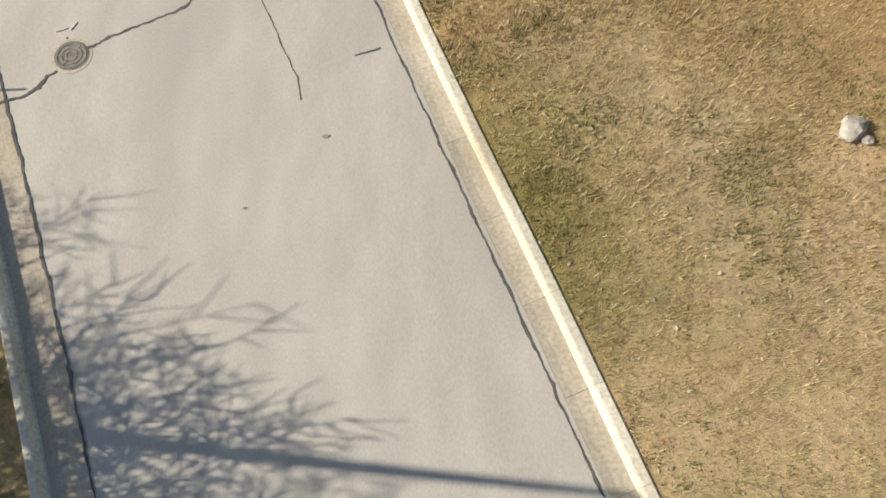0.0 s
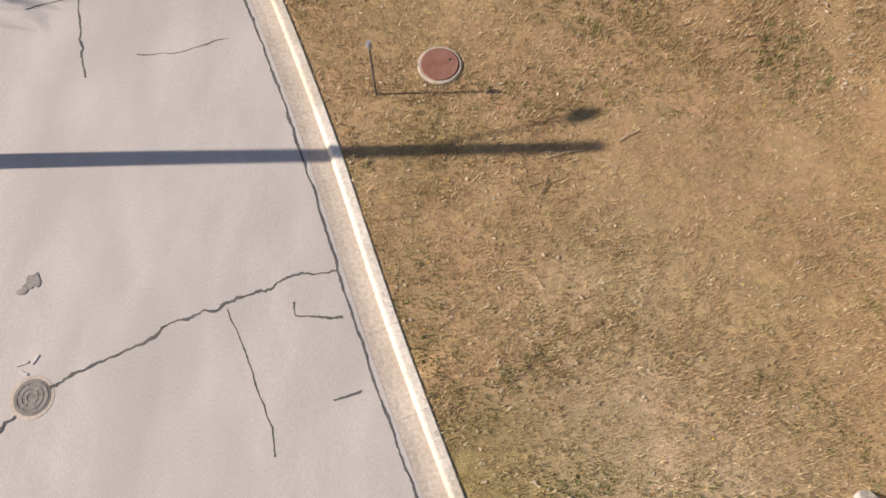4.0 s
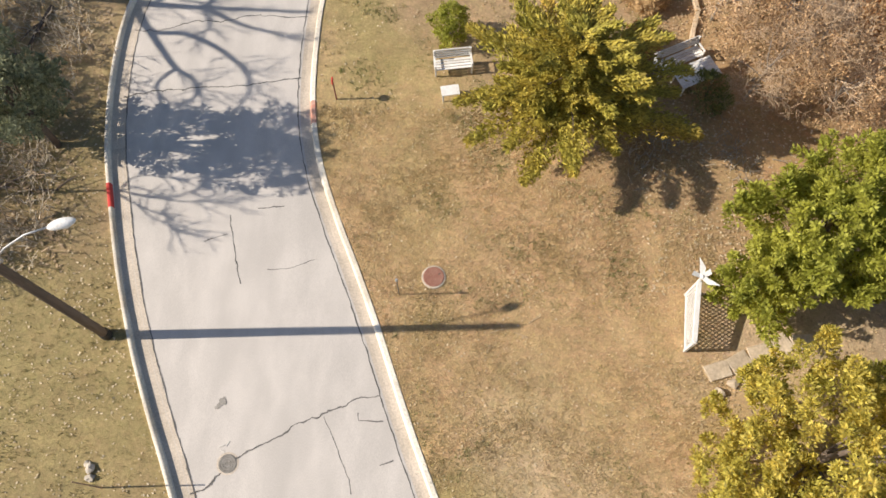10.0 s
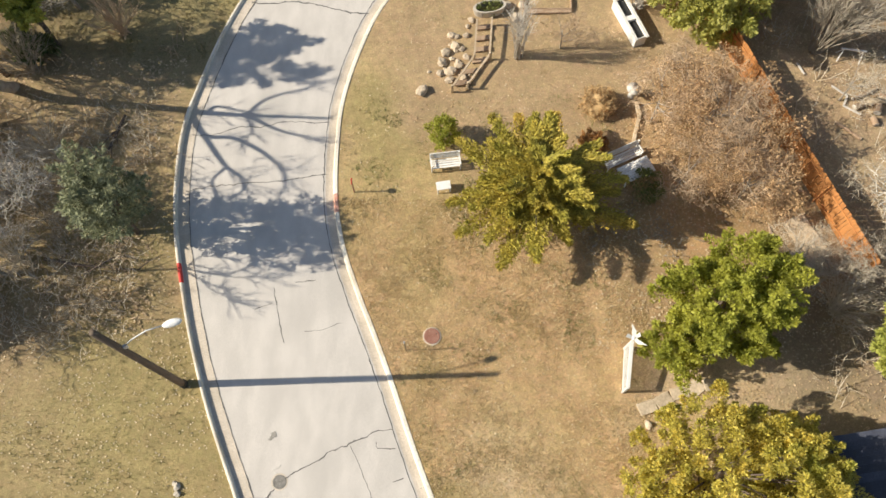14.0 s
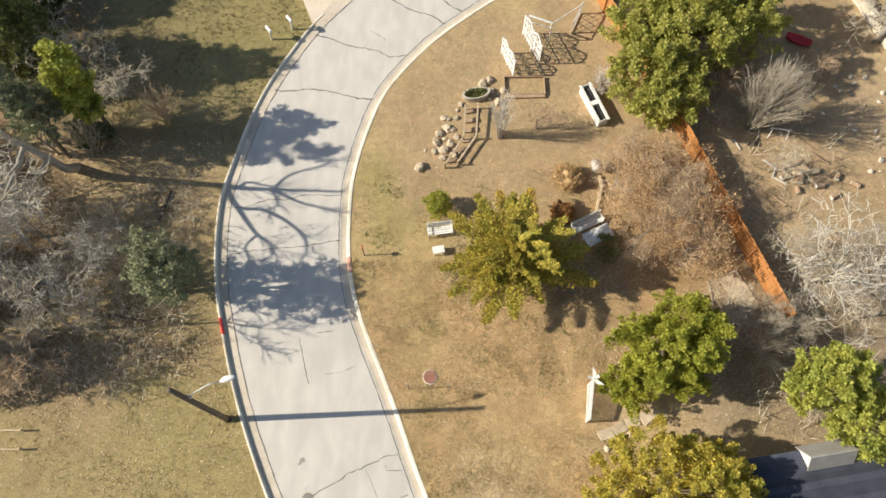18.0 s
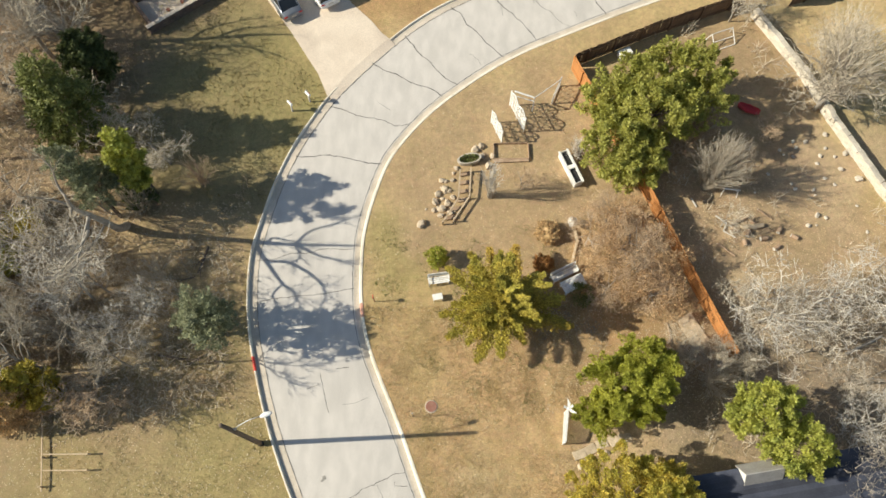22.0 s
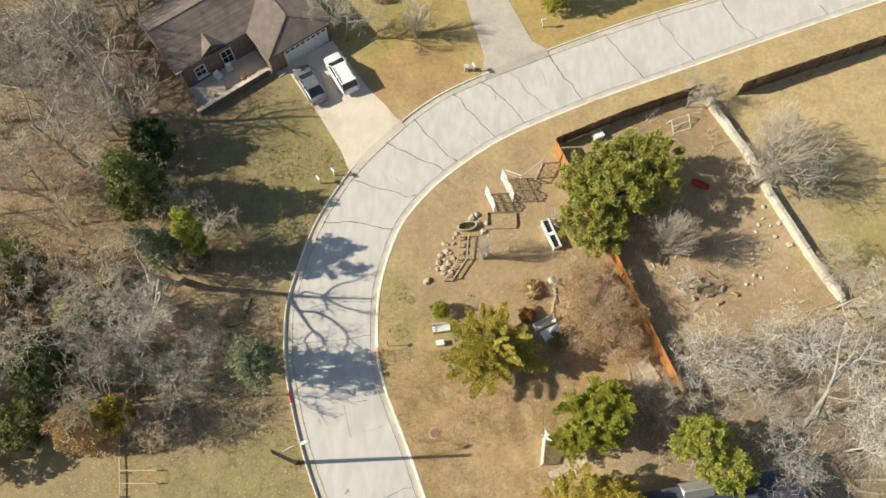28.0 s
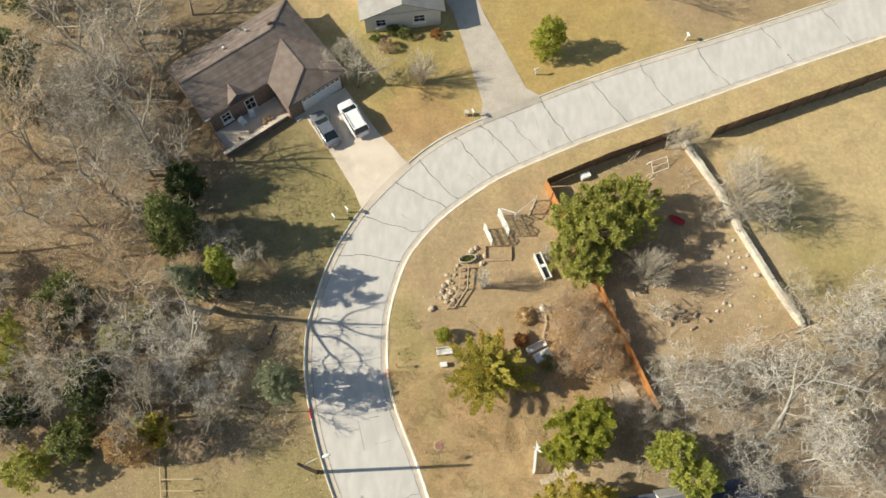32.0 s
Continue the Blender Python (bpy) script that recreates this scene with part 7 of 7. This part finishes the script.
R_ARR = np.array([(p.x, p.y, n.x, n.y) for p, n in zip(R_LINE, R_IN)])
L_ARR = np.array([(p.x, p.y, n.x, n.y) for p, n in zip(L_LINE, L_IN)])


def blades(name, label, mat, seed, count, region, lo, hi, width, side, keep=None, bend=0.6):
    """Upright bent blades scattered over a rectangle, off the street."""
    r = np.random.RandomState(seed)
    v, f = [], []
    x0, x1, y0, y1 = region
    while len(f) < count:
        x, y = r.uniform(x0, x1), r.uniform(y0, y1)
        rt, lf = off_street(x, y)
        if (side == "right" and not rt) or (side == "left" and not lf):
            continue
        thin = noise.noise(Vector((x * 0.9, y * 0.9, seed))) + 0.5 * noise.noise(Vector((x * 3.1, y * 3.1, seed)))
        if thin < r.uniform(-0.9, 0.5) or (keep and not keep(x, y)):
            continue
        for _ in range(r.randint(3, 8)):
            px, py = x + r.normal(0, 0.05), y + r.normal(0, 0.05)
            a, h = r.uniform(0, 6.283), r.uniform(lo, hi)
            dx, dy = math.cos(a) * h * bend, math.sin(a) * h * bend
            wx, wy = -math.sin(a) * width, math.cos(a) * width
            k = len(v)
            v += [(px - wx, py - wy, LAWN - 0.02), (px + wx, py + wy, LAWN - 0.02), (px + dx, py + dy, LAWN + h)]
            f.append((k, k + 1, k + 2))
    g = Geo()
    g.v, g.f = v, f
    return tagged(part(name, g, mat), label, "grass", kind="stuff")


blades("lawn_grass", "short dry tan grass of the lawn", GRASS, 1, 210000, (-5, 9.5, -9, 14), 0.03, 0.10, 0.0075, "right")
blades("lawn_grass", "short dry tan grass of the lawn", GRASS, 2, 30000, (-6, 24, 0, 36), 0.04, 0.10, 0.012, "right", lambda x, y: y > 14 or x > 9)
blades("verge_grass", "dry grass and weeds of the verge", surface("verge_grass", (0.30, 0.26, 0.11), (0.42, 0.35, 0.17), 0.5, 0.9, 9.0, 0.0, spread=0.45, island=True, leaf=0.2, third=(0.24, 0.24, 0.09)), 3, 34000, (-26, -6, -9, 14), 0.04, 0.12, 0.012, "left")
blades("yard_grass", "olive winter grass of the front yard", surface("olive_grass", (0.26, 0.215, 0.09), (0.33, 0.27, 0.12), 0.5, 0.9, 9.0, 0.0, spread=0.3, island=True, leaf=0.2), 4, 30000, (-28, -6, 22, 40), 0.05, 0.13, 0.016, "left", lambda x, y: not (-15.5 < x < -4 and y > 31.0 - (x + 8)) and not (x < -14 and y > 36 + (x + 24) * 0.7))


def litter(name, label, mat, seed, count, region, size, side, keep=None):
    r = np.random.RandomState(seed)
    g = Geo()
    x0, x1, y0, y1 = region
    while len(g.f) < count:
        x, y = r.uniform(x0, x1), r.uniform(y0, y1)
        rt, lf = off_street(x, y)
        if (side == "right" and not rt) or (side == "left" and not lf) or (keep and not keep(x, y)):
            continue
        if noise.noise(Vector((x * 0.4, y * 0.4, seed))) < r.uniform(-0.8, 0.5):
            continue
        a, s, z = r.uniform(0, 6.283), size * r.uniform(0.5, 1.5), LAWN + r.uniform(0.015, 0.04)
        c, q = math.cos(a) * s, math.sin(a) * s
        t = r.uniform(-0.2, 0.2, 4) * s
        g.add([(x + c, y + q, z + t[0]), (x - q * 0.6, y + c * 0.6, z + t[1]), (x - c, y - q, z + t[2]), (x + q * 0.6, y - c * 0.6, z + t[3])], [(0, 1, 2, 3)])
    return tagged(part(name, g, mat), label, "leaves", kind="stuff")


HOUSE_IN = lambda x, y: not (x < -8 and y > 36 and y < 58 and x > -31)
litter("leaf_litter", "brown fallen leaves under the bare trees", LEAF_BROWN, 5, 46000, (-48, -13.5, 7, 58), 0.07, "left", lambda x, y: HOUSE_IN(x, y) and (x < -24 or (y < 22 and (int(x * 5) + int(y * 5)) % 3)))
litter("leaf_litter", "rust-brown fallen leaves in the back yard", LEAF_BROWN, 6, 30000, (8.5, 44, -2, 24), 0.05, "right")
litter("pale_leaf", "pale curled dry leaves scattered over the lawn", surface("pale_dry_leaf", (0.60, 0.49, 0.33), (0.70, 0.60, 0.44), 2.0, 0.85, 9.0, 0.0, spread=0.25, island=True, leaf=0.2), 17, 6500, (-6, 22, -9, 34), 0.034, "right")
litter("pale_leaf", "pale curled dry leaves scattered over the verge", bpy.data.materials["pale_dry_leaf"], 18, 6500, (-30, -7, -9, 14), 0.04, "left")
litter("leaf_fleck", "small rust-red leaves scattered over the lawn", LEAF_ORANGE, 16, 1500, (-5, 9, -9, 20), 0.022, "right")


def brush(name, label, mat, seed, count, region, lo, hi, side, keep=None):
    """Thin leaning stems and fallen sticks."""
    r = random.Random(seed)
    g = Geo()
    x0, x1, y0, y1 = region
    made = 0
    while made < count:
        x, y = r.uniform(x0, x1), r.uniform(y0, y1)
        rt, lf = off_street(x, y)
        if (side == "right" and not rt) or (side == "left" and not lf) or (keep and not keep(x, y)):
            continue
        if noise.noise(Vector((x * 0.25, y * 0.25, seed))) < r.uniform(-0.7, 0.3):
            continue
        for _ in range(r.randint(3, 7)):
            a, h, tilt = r.uniform(0, 6.283), r.uniform(lo, hi), r.uniform(0.2, 1.3)
            p = Vector((x + r.gauss(0, 0.35), y + r.gauss(0, 0.35), LAWN))
            d = Vector((math.cos(a) * tilt, math.sin(a) * tilt, 1)).normalized()
            q = p + d * h * 0.55
            e = q + (d + Vector((r.gauss(0, 0.5), r.gauss(0, 0.5), r.gauss(0, 0.3)))).normalized() * h * 0.45
            g.tube([p, q, e], [0.02, 0.014, 0.006], 3, cap=False)
            for _k in range(2):
                s = p.lerp(q, r.uniform(0.5, 1))
                g.tube([s, s + Vector((r.gauss(0, 0.3), r.gauss(0, 0.3), r.uniform(0, 0.4))) * h], [0.011, 0.005], 3, cap=False)
            made += 1
    return tagged(part(name, g, mat), label, "brush", kind="stuff")


brush("brush", "tangled grey-brown undergrowth of the woods", TWIG_TAN, 7, 3400, (-48, -14, 6, 58), 0.5, 1.7, "left", lambda x, y: HOUSE_IN(x, y) and not (x > -23 and y > 23) and (x < -23 or (int(x * 4) + int(y * 4)) % 4 == 0))
brush("brush", "tangled grey undergrowth under the back-yard trees", TWIG, 8, 1500, (17, 46, -4, 37), 0.5, 1.6, "right", lambda x, y: (x < 33 or y < 20) and not (y > 22 and x > 27) and not (x < 28 and y < 4) and (y < 16 or (int(x * 3) + int(y * 3)) % 3 == 0))

brush("brush", "grey-brown thicket along the wood's edge", TWIG, 9, 1900, (-28, -14.6, 6.2, 19.5), 0.4, 1.3, "left")
brush("brush", "dead grey twigs in the cedar's shade", TWIG_DULL, 11, 110, (6.8, 11.5, 11.2, 13.6), 0.25, 0.8, "right")
litter("leaf_litter", "pale curled leaves under the cedar and its neighbours", bpy.data.materials["pale_dry_leaf"], 24, 1300, (7.2, 19.0, 6.5, 13.6), 0.045, "right")
for x, y, h, reach, n, seed, lab in ((-22.6, 9.0, 2.0, 1.5, 44, 310, "grey-brown bare shrub at the wood's edge"), (-24.4, 7.6, 2.4, 1.6, 50, 311, "grey-brown bare shrub at the wood's edge"), (-20.0, 10.6, 1.6, 1.2, 34, 312, "low grey-brown bare shrub in the leaf litter"), (-19.3, 16.2, 2.0, 1.3, 34, 313, "grey-brown bare shrub under the old tree"), (-25.6, 12.6, 2.6, 1.7, 50, 314, "grey-brown bare shrub at the wood's edge")):
    vase(x, y, h, reach, n, seed, TWIG, lab)


def shadow_limb(pts, radius, seed, label):
    """A dark limb on the ground with a few broken side shoots, in place of a shadow."""
    r = random.Random(seed)
    root = thing("shadow_limb", label, "branch", (*pts[0], LAWN))
    line = [Vector((x - pts[0][0] + r.gauss(0, 0.05), y - pts[0][1] + r.gauss(0, 0.05), radius * 0.7 + 0.12 * math.sin(2.4 * k))) for k, (x, y) in enumerate(pts)]
    part("limb", Geo().tube(line, [radius * (1 - 0.75 * k / (len(line) - 1)) for k in range(len(line))], 6), DARK_BARK, root, smooth=True)
    g = Geo()
    for a, b in zip(line, line[1:]):
        for _ in range(2):
            p, d = a.lerp(b, r.random()), (b - a).normalized()
            side = Vector((-d.y, d.x, 0.3)) * r.choice((-1, 1))
            e = p + (d + side * r.uniform(0.4, 1.0)).normalized() * r.uniform(0.5, 1.3)
            g.tube([p, p.lerp(e, 0.5) + Vector((0, 0, 0.08)), e], [radius * 0.35, radius * 0.25, 0.008], 4, cap=False)
    part("side_shoots", g, DARK_BARK, root)["kind"] = "stuff"


# Dark limbs modelled where slim trunks only throw shadows over the litter.
shadow_limb([(-22.0, 15.0), (-20.6, 14.9), (-19.3, 14.6), (-18.0, 14.4)], 0.10, 1, "long dark limb in place of a trunk's shadow on the litter")
shadow_limb([(-19.0, 10.7), (-17.4, 10.4), (-15.8, 10.35), (-14.2, 10.2)], 0.09, 2, "dark limb in place of a trunk's shadow near the kerb")
shadow_limb([(-16.9, 9.9), (-15.6, 10.7), (-14.2, 11.1)], 0.06, 3, "thin dark branch in place of a shadow near the kerb")
shadow_limb([(-16.3, 18.5), (-16.5, 17.4), (-17.0, 16.3), (-18.3, 15.9)], 0.10, 4, "forked dark branch laid on a limb's shadow below the old tree")
shadow_limb([(-24.5, 12.9), (-22.9, 12.7), (-21.2, 12.4)], 0.09, 5, "dark limb in place of a shadow on the leaf litter")

blades("straw_tufts", "pale straw tufts in the lawn", surface("pale_straw", (0.58, 0.47, 0.28), (0.68, 0.57, 0.37), 0.5, 0.9, 9.0, 0.0, spread=0.3, island=True, leaf=0.2), 21, 16000, (-5, 9, -9, 14), 0.04, 0.13, 0.010, "right", lambda x, y: noise.noise(Vector((x * 0.7, y * 0.7, 40))) > -0.15, 0.9)
blades("lawn_weeds", "small green weeds in the dry lawn", surface("green_weeds", (0.15, 0.17, 0.05), (0.23, 0.24, 0.08), 0.5, 0.9, 9.0, 0.0, spread=0.3, island=True, leaf=0.2), 22, 14000, (-5, 9, -9, 20), 0.03, 0.09, 0.014, "right", lambda x, y: noise.noise(Vector((x * 0.55, y * 0.55, 70))) > 0.16, 0.8)

# ---- odd pieces by the street and in the meadow ----
stake = thing("garden_stake", "thin brown wooden stake standing in the verge", "stake", (-10.75, -0.16, LAWN))
part("stick", Geo().tube([(0, 0, -0.2), (0.02, 0.01, 1.0), (0, 0.02, 2.05)], [0.03, 0.027, 0.022], 7), TIMBER, stake)
for k, (x, y, q) in enumerate(((-11.2, 0.42, 0.17), (-11.33, 0.55, 0.12), (-11.15, 0.12, 0.15))):
    rock(x, y, q, 90 + k, WALL_STONE, "pale stone in the dry verge", "pale verge stones")
old = thing("fallen_rails", "pale fallen fence rails and posts in the meadow", "fence", (0, 0, LAWN))
for a, b in (((-25.9, 6.7), (-25.1, 1.9)), ((-25.4, 4.2), (-22.3, 4.2)), ((-25.3, 3.2), (-22.2, 3.2))):
    part("rail", Geo().beam((*a, 0.3), (*b, 0.3), 0.07, 0.07), PALE_TIMBER, old)
for x, y in ((-25.85, 6.4), (-25.4, 4.0), (-22.5, 4.2), (-22.4, 3.2), (-25.2, 2.2)):
    part("post", Geo().box((x, y, 0.22), (0.1, 0.1, 0.56)), PALE_TIMBER, old)
chest = thing("storage_chest", "white plastic storage chest against the fence", "chest", (14.85, 34.35, LAWN), 24)
part("body", Geo().box((0, 0, 0.28), (1.0, 0.6, 0.56)), WHITE, chest, bevel=0.02)
part("lid", Geo().box((0, 0, 0.59), (1.06, 0.66, 0.06)), WHITE, chest, bevel=0.02)
sticks = random.Random(77)
for x, y, l, t in ((1.9, 5.2, 0.7, 15), (2.6, 5.05, 0.5, 160), (1.5, 4.6, 0.4, 70), (3.1, 5.6, 0.45, 30), (-17.3, 18.5, 1.1, 62), (-15.7, 18.6, 0.7, -60), (6.8, 22.4, 1.2, 20), (3.4, 18.6, 0.9, 5)):
    root = thing("fallen_stick", "pale fallen stick on the dry grass", "stick", (x, y, LAWN + 0.05), t)
    part("stem", Geo().tube([(-l / 2, 0, 0), (0, sticks.uniform(-0.05, 0.05), 0.02), (l / 2, 0, 0)], [0.013, 0.011, 0.006], 5), PALE_TIMBER, root)
    part("side_twig", Geo().tube([(0.05, 0, 0.02), (l * 0.25, l * 0.18, 0.03)], [0.01, 0.006], 4), PALE_TIMBER, root)

horse = thing("sawhorse", "small white folding sawhorse in the back yard", "sawhorse", (21.4, 22.4, LAWN), -8)
part("bar", Geo().box((0, 0, 0.72), (1.3, 0.08, 0.08)), WHITE, horse, bevel=0.008)
for i in (-1, 1):
    for j in (-1, 1):
        part("leg", Geo().beam((0.5 * i, 0, 0.7), (0.58 * i, 0.28 * j, 0.0), 0.05, 0.05), WHITE, horse)
zig = thing("broken_rails", "pale broken rails lying crooked on the soil", "rail", (0, 0, LAWN))
for a, b in (((20.2, 20.6), (20.9, 20.0)), ((20.9, 20.0), (20.6, 19.4)), ((20.6, 19.4), (21.4, 18.9)), ((18.6, 22.0), (18.9, 21.3))):
    part("rail", Geo().beam((*a, 0.12), (*b, 0.12), 0.09, 0.06), GREY_WHITE, zig)
log(22.7, 19.7, 1.6, 0.2, 8, PALE_TIMBER, "thick pale felled log on the bare soil")
chips = random.Random(91)
for k in range(26):
    x, y = chips.gauss(28.6, 2.2), chips.gauss(24.6, 2.4)
    if (x - 32.0) * 0.92 + (y - 24.0) * 0.4 < -0.8:
        rock(x, y, chips.uniform(0.07, 0.17), 120 + k, WALL_STONE, "pale loose stone on bare soil", "loose pale stones")
for k in range(16):
    rock(chips.gauss(0.5, 0.55), chips.gauss(22.2, 0.9), chips.uniform(0.1, 0.2), 160 + k, STONE, "small tan stone in the rock pile", "stones of the rockery")

litter("lawn_flowers", "tiny yellow flowers dotted over the lawn", YELLOW, 33, 70, (-3, 7, -5, 7), 0.022, "right")

# flat stones of the garden path under the evergreen
for k, (x, y, w, d, t) in enumerate(((9.2, 3.95, 0.8, 0.55, 20), (9.95, 4.25, 0.75, 0.6, 32), (10.65, 4.6, 0.8, 0.5, 14), (11.4, 4.85, 0.7, 0.6, 40), (12.2, 5.0, 0.8, 0.55, 8))):
    g = Geo().box((0, 0, 0), (w, d, 0.09))
    g.v = [tuple(c + sticks.uniform(-0.05, 0.05) for c in p[:2]) + (p[2],) for p in g.v]
    ob = tagged(part("path_stone", g, STONE, bevel=0.015), "flat tan path stone set in the soil", "path stone", "stones of the garden path")
    ob.matrix_world = pose(x, y, LAWN + 0.045, sticks.uniform(-2, 2), sticks.uniform(-2, 2), t)
